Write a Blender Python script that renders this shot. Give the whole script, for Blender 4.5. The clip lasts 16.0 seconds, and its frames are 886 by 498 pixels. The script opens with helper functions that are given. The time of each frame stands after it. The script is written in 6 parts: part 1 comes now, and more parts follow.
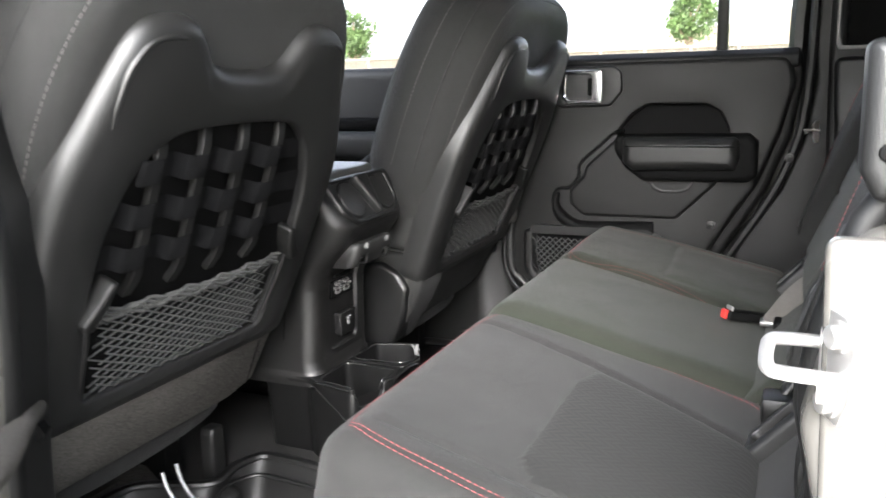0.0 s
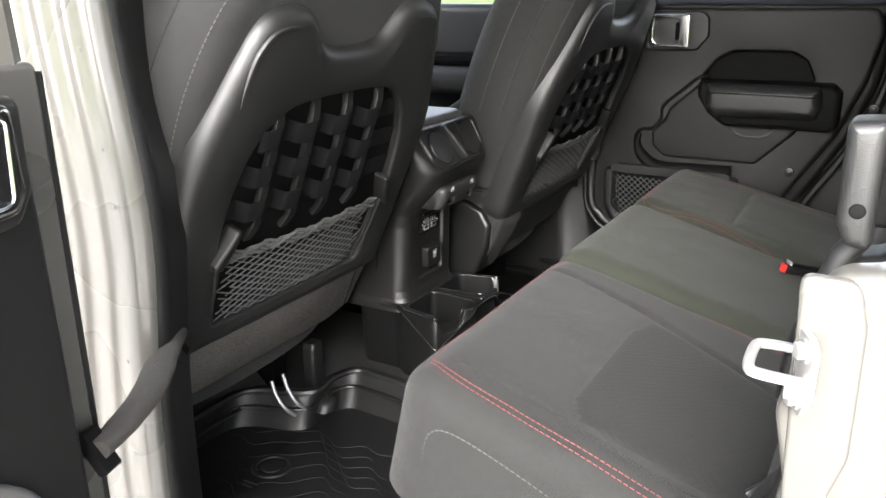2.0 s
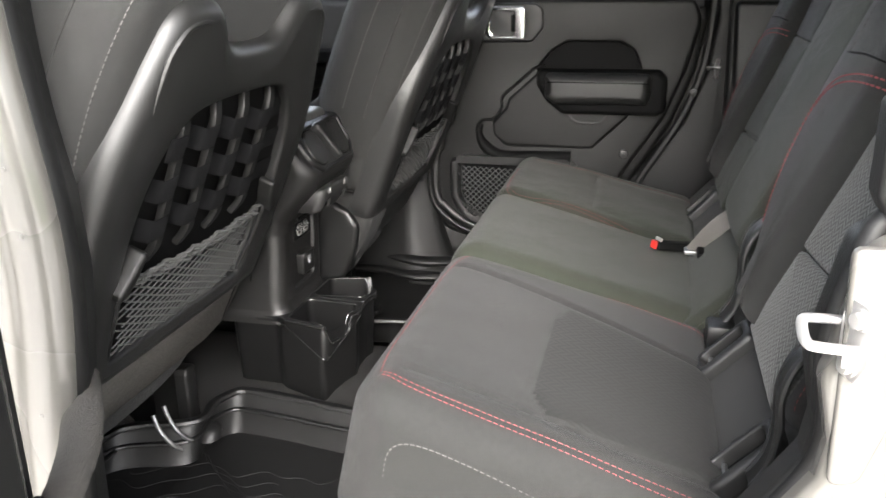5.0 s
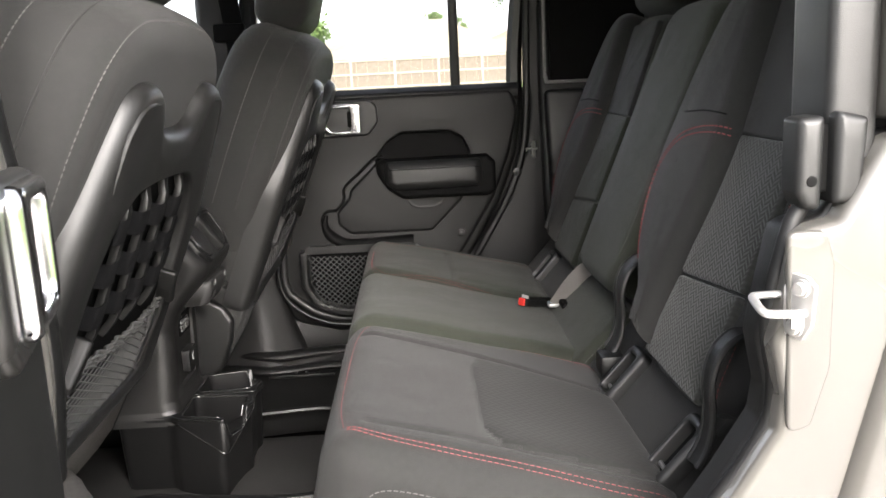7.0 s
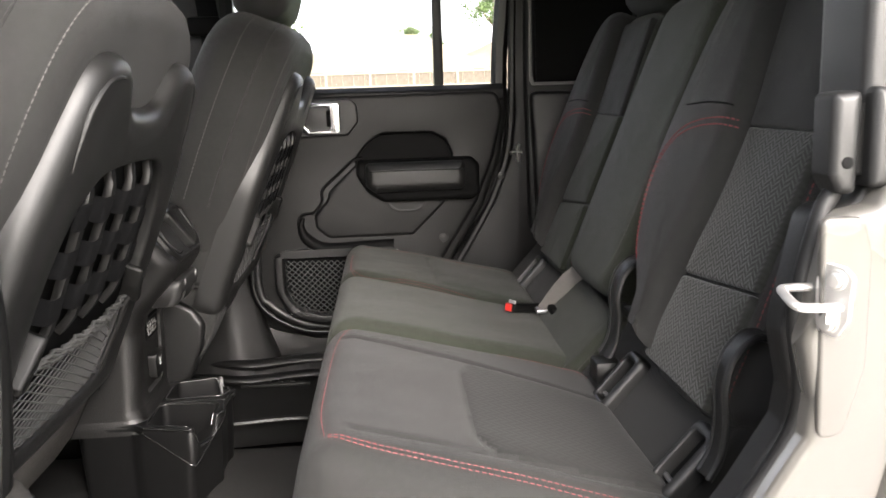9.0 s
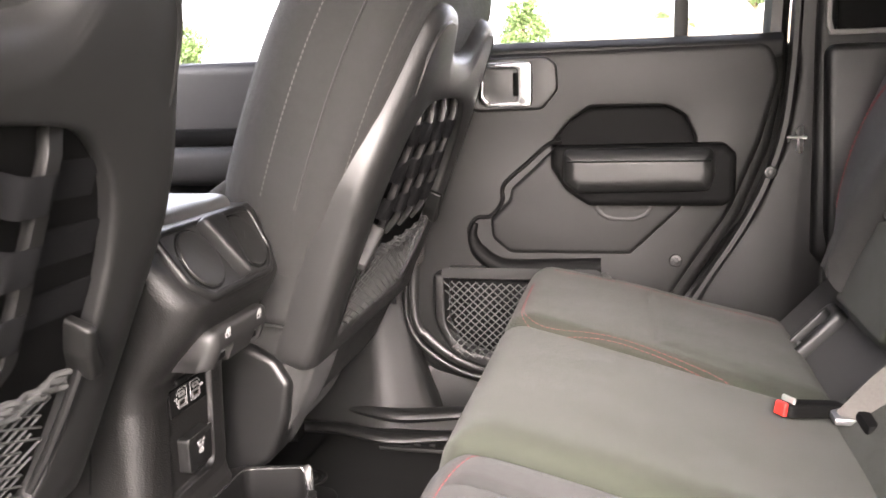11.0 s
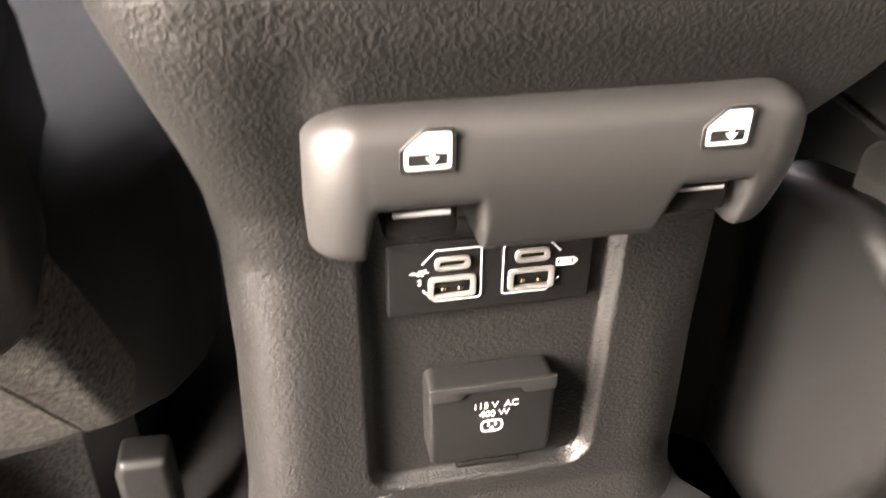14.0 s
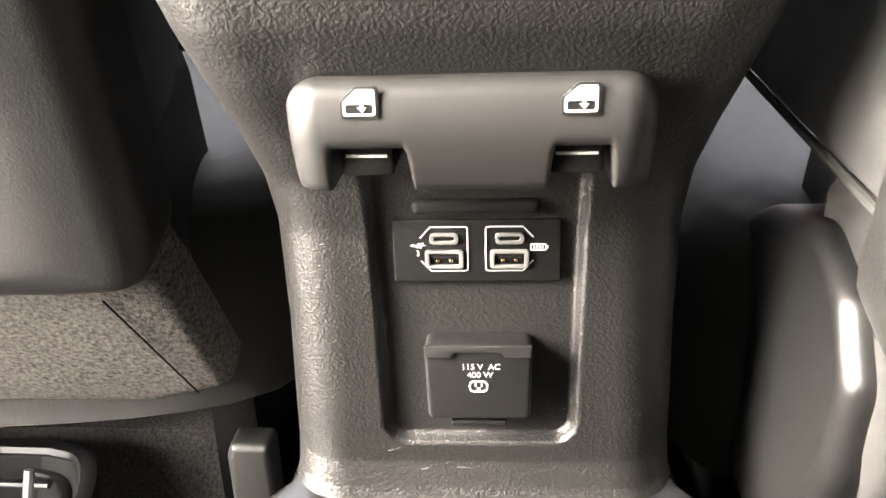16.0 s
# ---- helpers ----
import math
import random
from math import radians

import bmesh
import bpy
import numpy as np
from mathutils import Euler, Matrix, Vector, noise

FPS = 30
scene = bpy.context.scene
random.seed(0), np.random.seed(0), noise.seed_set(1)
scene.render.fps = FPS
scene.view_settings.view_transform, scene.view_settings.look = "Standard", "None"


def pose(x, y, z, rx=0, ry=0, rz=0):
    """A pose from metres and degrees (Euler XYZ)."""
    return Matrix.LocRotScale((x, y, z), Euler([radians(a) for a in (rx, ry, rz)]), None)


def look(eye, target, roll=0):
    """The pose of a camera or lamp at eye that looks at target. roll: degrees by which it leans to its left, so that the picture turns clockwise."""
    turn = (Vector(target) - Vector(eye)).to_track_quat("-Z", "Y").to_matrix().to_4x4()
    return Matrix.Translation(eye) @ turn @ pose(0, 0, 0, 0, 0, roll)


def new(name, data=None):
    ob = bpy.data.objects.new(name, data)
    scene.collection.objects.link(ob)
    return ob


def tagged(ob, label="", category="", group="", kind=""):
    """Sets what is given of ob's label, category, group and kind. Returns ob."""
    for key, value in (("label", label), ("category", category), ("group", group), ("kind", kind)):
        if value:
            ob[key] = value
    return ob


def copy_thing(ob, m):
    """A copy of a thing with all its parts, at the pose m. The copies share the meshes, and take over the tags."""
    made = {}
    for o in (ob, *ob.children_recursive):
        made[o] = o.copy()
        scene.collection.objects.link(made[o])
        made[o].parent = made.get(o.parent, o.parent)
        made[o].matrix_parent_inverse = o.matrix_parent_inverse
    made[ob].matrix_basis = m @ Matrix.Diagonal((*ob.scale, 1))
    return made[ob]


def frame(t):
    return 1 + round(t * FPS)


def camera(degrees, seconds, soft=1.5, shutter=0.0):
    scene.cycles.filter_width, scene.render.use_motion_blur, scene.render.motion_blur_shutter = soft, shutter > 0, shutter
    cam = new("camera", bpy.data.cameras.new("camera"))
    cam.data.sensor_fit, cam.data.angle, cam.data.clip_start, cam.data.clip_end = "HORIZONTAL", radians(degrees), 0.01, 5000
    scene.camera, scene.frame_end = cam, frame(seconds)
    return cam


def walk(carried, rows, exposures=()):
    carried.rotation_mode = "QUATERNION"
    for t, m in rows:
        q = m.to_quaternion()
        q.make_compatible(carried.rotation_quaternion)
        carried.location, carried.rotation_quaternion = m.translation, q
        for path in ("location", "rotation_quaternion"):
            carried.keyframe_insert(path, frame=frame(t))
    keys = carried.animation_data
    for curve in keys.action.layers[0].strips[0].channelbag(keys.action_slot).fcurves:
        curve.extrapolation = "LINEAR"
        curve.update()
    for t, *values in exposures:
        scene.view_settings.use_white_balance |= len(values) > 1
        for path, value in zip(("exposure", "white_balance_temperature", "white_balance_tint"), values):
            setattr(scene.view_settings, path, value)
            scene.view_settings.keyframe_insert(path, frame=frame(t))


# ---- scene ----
cam = camera(55.9, 16.0, shutter=0.4)
PATH = [
    (0, (0.732, -1.223, 0.723), (-0.054, 0.572, 0.324), -1.6),
    (0.5, (0.766, -1.277, 0.789), (-0.134, 0.45, 0.333), -3.2),
    (1, (0.793, -1.3, 0.822), (-0.142, 0.383, 0.282), -2.1),
    (1.5, (0.793, -1.314, 0.821), (-0.158, 0.343, 0.227), -0.9),
    (2, (0.796, -1.32, 0.822), (-0.158, 0.326, 0.204), -0.9),
    (2.5, (0.798, -1.324, 0.825), (-0.152, 0.323, 0.203), -0.6),
    (3, (0.8, -1.329, 0.825), (-0.151, 0.318, 0.207), -0.7),
    (3.2, (0.797, -1.328, 0.824), (-0.149, 0.321, 0.204), -0.9),
    (5.3, (0.58, -1.364, 0.816), (0.216, 0.501, 0.192), -0.8),
    (5.5, (0.565, -1.373, 0.814), (0.262, 0.507, 0.2), -1.0),
    (6, (0.522, -1.382, 0.808), (0.368, 0.53, 0.243), -1.4),
    (6.5, (0.483, -1.415, 0.8), (0.448, 0.527, 0.321), -2.4),
    (7, (0.431, -1.464, 0.782), (0.489, 0.495, 0.386), -2.8),
    (7.5, (0.396, -1.498, 0.763), (0.528, 0.463, 0.397), -2.5),
    (8, (0.385, -1.505, 0.757), (0.557, 0.453, 0.387), -1.9),
    (8.2, (0.382, -1.501, 0.755), (0.561, 0.457, 0.386), -1.7),
    (10.3, (0.475, -0.982, 0.727), (0.218, 0.971, 0.382), -2.2),
    (10.5, (0.464, -0.905, 0.724), (0.12, 1.035, 0.378), -2.2),
    (11, (0.467, -0.779, 0.691), (0.033, 1.137, 0.316), -1.7),
    (11.5, (0.446, -0.664, 0.646), (-0.023, 1.228, 0.198), -1.1),
    (12, (0.318, -0.477, 0.605), (-0.189, 1.371, 0.033), 0.6),
    (12.5, (0.23, -0.261, 0.553), (-0.616, 1.422, -0.122), 5.4),
    (13, (0.209, -0.171, 0.572), (-0.934, 1.193, -0.341), 1.5),
    (13.5, (0.222, -0.111, 0.566), (-1.253, 0.8, -0.431), 1.0),
    (14, (0.242, -0.068, 0.536), (-1.428, 0.282, -0.506), 0.5),
    (14.5, (0.283, -0.036, 0.513), (-1.48, 0.065, -0.426), 0.7),
    (15, (0.309, -0.02, 0.508), (-1.512, 0.012, -0.319), 0.0),
    (16, (0.346, 0.008, 0.516), (-1.503, -0.116, -0.239), -1.9),
]
walk(cam, [(t, look(eye, target, roll)) for t, eye, target, roll in PATH],
     exposures=[(0.0, 3.35, 6200, 10), (0.7, 3.25, 6250, 10), (6.3, 3.42, 6500, 11), (7.0, 3.05, 6550, 12), (8.2, 2.78, 6550, 12), (10.3, 4.05, 6850, 17), (11.5, 4.62, 6800, 20), (12.5, 4.72, 7100, 18), (13.0, 5.2, 7500, 20), (13.5, 5.55, 7500, 19), (14.5, 6.1, 7400, 16), (16.0, 6.1, 7150, 13)])

# ---------------------------------------------------------------- light
world = bpy.data.worlds.new("sky")
scene.world = world
world.use_nodes = True
_w = world.node_tree
_sky = _w.nodes.new("ShaderNodeTexSky")
_sky.sky_type = "NISHITA"
_sky.sun_disc = False
_sky.sun_elevation, _sky.sun_rotation = radians(32), radians(167)
_sky.air_density, _sky.dust_density, _sky.ozone_density = 1.0, 4.0, 1.0
_hs = _w.nodes.new("ShaderNodeHueSaturation")
_hs.inputs["Saturation"].default_value = 0.35
_w.links.new(_sky.outputs[0], _hs.inputs["Color"])
_w.links.new(_hs.outputs[0], _w.nodes["Background"].inputs[0])
_w.nodes["Background"].inputs[1].default_value = 0.13

sun = new("sun", bpy.data.lights.new("sun", "SUN"))
sun.data.energy, sun.data.angle, sun.data.color = 1.1, radians(44), (1.0, 0.97, 0.93)
sun.matrix_world = look((1.6, -7.0, 4.5), (0, 0, 0))


# ---------------------------------------------------------------- mesh helpers
def thing(name, at, label, category, group="", kind=""):
    """An Empty at the base of a thing, which its parts hang on."""
    ob = new(name)
    ob.empty_display_size = 0.05
    ob.location = at
    return tagged(ob, label, category, group, kind)


def mesh_of(name, bm, mat, sharp=38.0):
    bmesh.ops.remove_doubles(bm, verts=bm.verts, dist=1e-6)
    bmesh.ops.recalc_face_normals(bm, faces=bm.faces)
    lim = radians(sharp)
    for f in bm.faces:
        f.smooth = True
    for e in bm.edges:
        if len(e.link_faces) == 2 and e.calc_face_angle(0.0) > lim:
            e.smooth = False
    me = bpy.data.meshes.new(name)
    bm.to_mesh(me)
    bm.free()
    me.materials.append(mat)
    return me


def part(name, bm, mat, parent, label="", sharp=38.0):
    """Links a bmesh as one mesh object under a thing or a part."""
    ob = new(name, mesh_of(name, bm, mat, sharp))
    ob.parent = parent
    if parent.type == "EMPTY":
        ob.matrix_parent_inverse = Matrix.Translation(parent.location).inverted()
    return tagged(ob, label)


def solo(name, bm, mat, label="", category="", group="", kind="", sharp=38.0):
    return tagged(new(name, mesh_of(name, bm, mat, sharp)), label, category, group, kind)


def axes(o, u, v, w):
    m = Matrix.Identity(4)
    for n, a in enumerate((u, v, w, o)):
        for k in range(3):
            m[k][n] = a[k]
    return m


def smooth_loop(pts, n=64, closed=True):
    """Catmull-Rom through the points, evenly resampled."""
    p = np.array(pts, float)
    k = len(p)
    out = []
    segs = k if closed else k - 1
    for i in range(segs):
        if closed:
            a, b, c, d = p[(i - 1) % k], p[i], p[(i + 1) % k], p[(i + 2) % k]
        else:
            a, b, c, d = p[max(i - 1, 0)], p[i], p[i + 1], p[min(i + 2, k - 1)]
        for s in np.linspace(0, 1, 12, endpoint=False):
            out.append(0.5 * (2 * b + (c - a) * s + (2 * a - 5 * b + 4 * c - d) * s * s + (3 * b - a - 3 * c + d) * s**3))
    if not closed:
        out.append(p[-1])
    return resample(np.array(out), n, closed)


def resample(p, n, closed=True):
    q = np.vstack([p, p[:1]]) if closed else p
    d = np.r_[0, np.cumsum(np.linalg.norm(np.diff(q, axis=0), axis=1))]
    at = np.linspace(0, d[-1], n, endpoint=not closed)
    return np.stack([np.interp(at, d, q[:, k]) for k in range(q.shape[1])], 1)


def rounded(pts, r, n=5):
    """A polygon with its corners rounded by radius r (or a radius each)."""
    p = np.array(pts, float)
    out = []
    for i in range(len(p)):
        a, b, c = p[i - 1], p[i], p[(i + 1) % len(p)]
        rad = r[i] if isinstance(r, (list, tuple)) else r
        e, f = (a - b), (c - b)
        le, lf = np.linalg.norm(e), np.linalg.norm(f)
        e, f = e / le, f / lf
        ang = math.acos(max(-1, min(1, float(e @ f))))
        if ang > 3.1 or rad <= 0:
            out.append(b)
            continue
        t = min(rad / math.tan(ang / 2), 0.49 * le, 0.49 * lf)
        for s in np.linspace(0, 1, n):
            out.append((1 - s) ** 2 * (b + e * t) + 2 * s * (1 - s) * b + s * s * (b + f * t))
    return np.array(out)


def rect(w, h, r, n=5, c=(0, 0)):
    x, y = w / 2, h / 2
    return rounded([(c[0] - x, c[1] - y), (c[0] + x, c[1] - y), (c[0] + x, c[1] + y), (c[0] - x, c[1] + y)], r, n)


def ccw(p):
    p = np.array(p, float)
    area = (p[:, 0] * np.roll(p[:, 1], -1) - np.roll(p[:, 0], -1) * p[:, 1]).sum()
    return p if area > 0 else p[::-1]


def inset(p, d):
    """The closed ccw loop moved inwards by d."""
    if d == 0:
        return p
    t = np.roll(p, -1, 0) - p
    t /= np.linalg.norm(t, axis=1)[:, None] + 1e-12
    a = np.stack([-t[:, 1], t[:, 0]], 1)
    nrm = a + np.roll(a, 1, 0)
    ln = np.linalg.norm(nrm, axis=1)[:, None] + 1e-9
    nrm = nrm / ln
    cosv = np.clip((nrm * a).sum(1)[:, None], 0.5, 1)
    q = p + nrm * d / cosv
    for _ in range(12):  # folded edges are drawn together
        e = np.roll(q, -1, 0) - q
        bad = np.where((e * t).sum(1) < 1e-7)[0]
        if not len(bad):
            break
        for i in bad:
            j = (i + 1) % len(q)
            q[i] = q[j] = (q[i] + q[j]) / 2
        q = 0.5 * q + 0.25 * (np.roll(q, 1, 0) + np.roll(q, -1, 0)) if len(bad) > len(q) // 2 else q
    return q


def rings(bm, loops, close_first=True, close_last=True):
    """Faces between closed loops of equal length."""
    vs = [[bm.verts.new(q) for q in loop] for loop in loops]
    n = len(vs[0])
    for a, b in zip(vs, vs[1:]):
        for i in range(n):
            j = (i + 1) % n
            try:
                bm.faces.new((a[i], a[j], b[j], b[i]))
            except ValueError:
                pass
    if close_first:
        bm.faces.new(vs[0][::-1])
    if close_last:
        bm.faces.new(vs[-1])
    return vs


def lay(m, p2, w):
    return [m @ Vector((float(a[0]), float(a[1]), float(w))) for a in p2]


def pad(bm, m, outline, depth, r, crown=0.0, back_r=0.0, arc=4, floor=0.0, taper=0.0):
    """A slab with a rounded front edge and, if wanted, a bulging front, in the frame m (u, v across, w towards the front)."""
    p = ccw(outline)
    loops = []
    if back_r:
        for k in range(arc + 1):
            a = math.pi / 2 * k / arc
            loops.append(lay(m, inset(p, back_r * (1 - math.sin(a))), floor + back_r * (1 - math.cos(a))))
    else:
        loops.append(lay(m, inset(p, taper), floor))
        if taper:
            for f in (0.35, 0.7):
                loops.append(lay(m, inset(p, taper * (1 - f) ** 2), floor + (depth - r) * f))
    for k in range(arc + 1):
        a = math.pi / 2 * k / arc
        loops.append(lay(m, inset(p, r * (1 - math.cos(a))), floor + depth - r + r * math.sin(a)))
    if crown:
        q = inset(p, r)
        c = q.mean(0)
        for f in (0.8, 0.55, 0.3, 0.1):
            loops.append(lay(m, c + (q - c) * f, floor + depth + crown * (1 - f * f)))
    rings(bm, loops)


def by_angle(p, c, n):
    """n points of a loop that is seen whole from c, at even angles."""
    q = resample(np.array(p, float), 900)
    a = np.unwrap(np.arctan2(q[:, 1] - c[1], q[:, 0] - c[0]))
    if a[-1] < a[0]:
        q, a = q[::-1], a[::-1]
    order = np.argsort(np.mod(a, 2 * math.pi))
    aa, qq = np.mod(a, 2 * math.pi)[order], q[order]
    aa = np.r_[aa - 2 * math.pi, aa, aa + 2 * math.pi]
    qq = np.vstack([qq, qq, qq])
    want = np.linspace(0, 2 * math.pi, n, endpoint=False)
    return np.stack([np.interp(want, aa, qq[:, k]) for k in range(2)], 1)


def ring_pad(bm, m, outer, inner, depth, r, ri=0.0, center=(0, 0), n=96, floor=0.0, sink=0.0, dome=0.0):
    """A frame with an opening: rounded outside and inside edges."""
    o, i = by_angle(outer, center, n), by_angle(inner, center, n)
    ri = ri or r
    loops = [lay(m, o, floor)]
    for k in range(5):
        a = math.pi / 2 * k / 4
        loops.append(lay(m, inset(o, r * (1 - math.cos(a))), floor + depth - r + r * math.sin(a)))
    oo, ii = inset(o, r), inset(i, -ri)
    if dome:
        for f in (0.3, 0.6):
            loops.append(lay(m, oo + (ii - oo) * f, floor + depth + dome * math.sin(math.pi * f)))
    for k in range(5):
        a = math.pi / 2 * k / 4
        loops.append(lay(m, inset(i, -ri * (1 - math.sin(a))), floor + depth - ri * (1 - math.cos(a))))
    loops.append(lay(m, i, floor - sink))
    vs = rings(bm, loops, False, False)
    for k in range(n):
        j = (k + 1) % n
        bm.faces.new((vs[-1][k], vs[-1][j], vs[0][j], vs[0][k]))


def box(bm, lo, hi, r=0.004, seg=2):
    v = [bm.verts.new((x, y, z)) for x in (lo[0], hi[0]) for y in (lo[1], hi[1]) for z in (lo[2], hi[2])]
    fs = [(0, 1, 3, 2), (4, 6, 7, 5), (0, 4, 5, 1), (2, 3, 7, 6), (0, 2, 6, 4), (1, 5, 7, 3)]
    faces = [bm.faces.new([v[i] for i in f]) for f in fs]
    if r > 0:
        es = list({e for f in faces for e in f.edges})
        bmesh.ops.bevel(bm, geom=es, offset=r, segments=seg, profile=0.5, affect="EDGES")


def tube(bm, pts, r, n=8, closed=False, flat=1.0, up=(0, 0, 1)):
    """A round (or flattened) rod along points; r may be a list."""
    p = [Vector(q) for q in pts]
    k = len(p)
    loops, a = [], None
    for i in range(k):
        if closed:
            t = p[(i + 1) % k] - p[i - 1]
        else:
            t = p[min(i + 1, k - 1)] - p[max(i - 1, 0)]
        t.normalize()
        if a is None:
            a = t.cross(Vector(up))
            if a.length < 0.1:
                a = t.cross(Vector((1, 0.3, 0)))
        a = a - t * a.dot(t)
        a.normalize()
        b = t.cross(a)
        rr = r[i] if isinstance(r, (list, tuple)) else r
        loops.append([p[i] + a * rr * math.cos(2 * math.pi * j / n) + b * rr * flat * math.sin(2 * math.pi * j / n) for j in range(n)])
    if closed:
        loops.append(loops[0])
    rings(bm, loops, not closed, not closed)


def strip(bm, pts, width, thick, across):
    """A flat band with thickness along points; across: its width's direction (one, or one a point)."""
    p = [Vector(q) for q in pts]
    k = len(p)
    loops = []
    for i in range(k):
        t = (p[min(i + 1, k - 1)] - p[max(i - 1, 0)]).normalized()
        a = Vector(across[i] if isinstance(across, list) else across)
        a = (a - t * a.dot(t)).normalized()
        b = t.cross(a)
        h, d = width / 2, thick / 2
        loops.append([p[i] + a * h * sx + b * d * sy for sx, sy in ((-1, -0.5), (-0.9, -1), (0.9, -1), (1, -0.5), (1, 0.5), (0.9, 1), (-0.9, 1), (-1, 0.5))])
    rings(bm, loops)


def stitches(bm, pts, length=0.0050, gap=0.0022, r=0.0008, normal=(0, 0, 1)):
    """A row of single thread stitches along a line of points."""
    p = np.array([tuple(q) for q in pts], float)
    total = np.linalg.norm(np.diff(p, axis=0), axis=1).sum()
    n = max(2, int(total / (length + gap)))
    q = resample(p, n * 3 + 1, False)
    f = length / (length + gap)
    nv = Vector(normal)
    for i in range(n):
        a, b = Vector(q[3 * i]), Vector(q[3 * i + 3])
        e = a + (b - a) * f
        t = (e - a).normalized()
        s = t.cross(nv).normalized() * r
        h = nv * r
        top = [a + t * r, e - t * r]
        vs = [bm.verts.new(x) for x in (a + s, a - s, e - s, e + s, top[0] + h + s * 0.5, top[0] + h - s * 0.5, top[1] + h - s * 0.5, top[1] + h + s * 0.5)]
        for f4 in ((4, 5, 6, 7), (0, 1, 5, 4), (1, 2, 6, 5), (2, 3, 7, 6), (3, 0, 4, 7)):
            bm.faces.new([vs[k] for k in f4])


def sheet(bm, fn, nu, nv):
    g = [[bm.verts.new(fn(i / nu, j / nv)) for j in range(nv + 1)] for i in range(nu + 1)]
    for i in range(nu):
        for j in range(nv):
            bm.faces.new((g[i][j], g[i + 1][j], g[i + 1][j + 1], g[i][j + 1]))
    return g


def disc(bm, m, r, depth, edge=0.002, n=40, floor=0.0, crown=0.0):
    pad(bm, m, [(r * math.cos(2 * math.pi * k / n), r * math.sin(2 * math.pi * k / n)) for k in range(n)], depth, edge, crown=crown, floor=floor, arc=3)


def B():
    return bmesh.new()


def step(a, b, x):
    t = min(1.0, max(0.0, (x - a) / (b - a)))
    return t * t * (3 - 2 * t)


def bezier(p, n=16):
    return [tuple(q) for q in smooth_loop(p, n, False)]

# ---------------------------------------------------------------- materials
from mathutils.bvhtree import BVHTree


def drape(bm, m, line, lift=0.0004, top=0.12):
    """The points (u, v) of a line laid down on a mesh along the frame's w."""
    tree = BVHTree.FromBMesh(bm)
    down = (m.to_3x3() @ Vector((0, 0, -1))).normalized()
    out = []
    for a, b in line:
        hit = tree.ray_cast(m @ Vector((a, b, top)), down)
        if hit[0] is not None:
            out.append(hit[0] - down * lift)
    return out


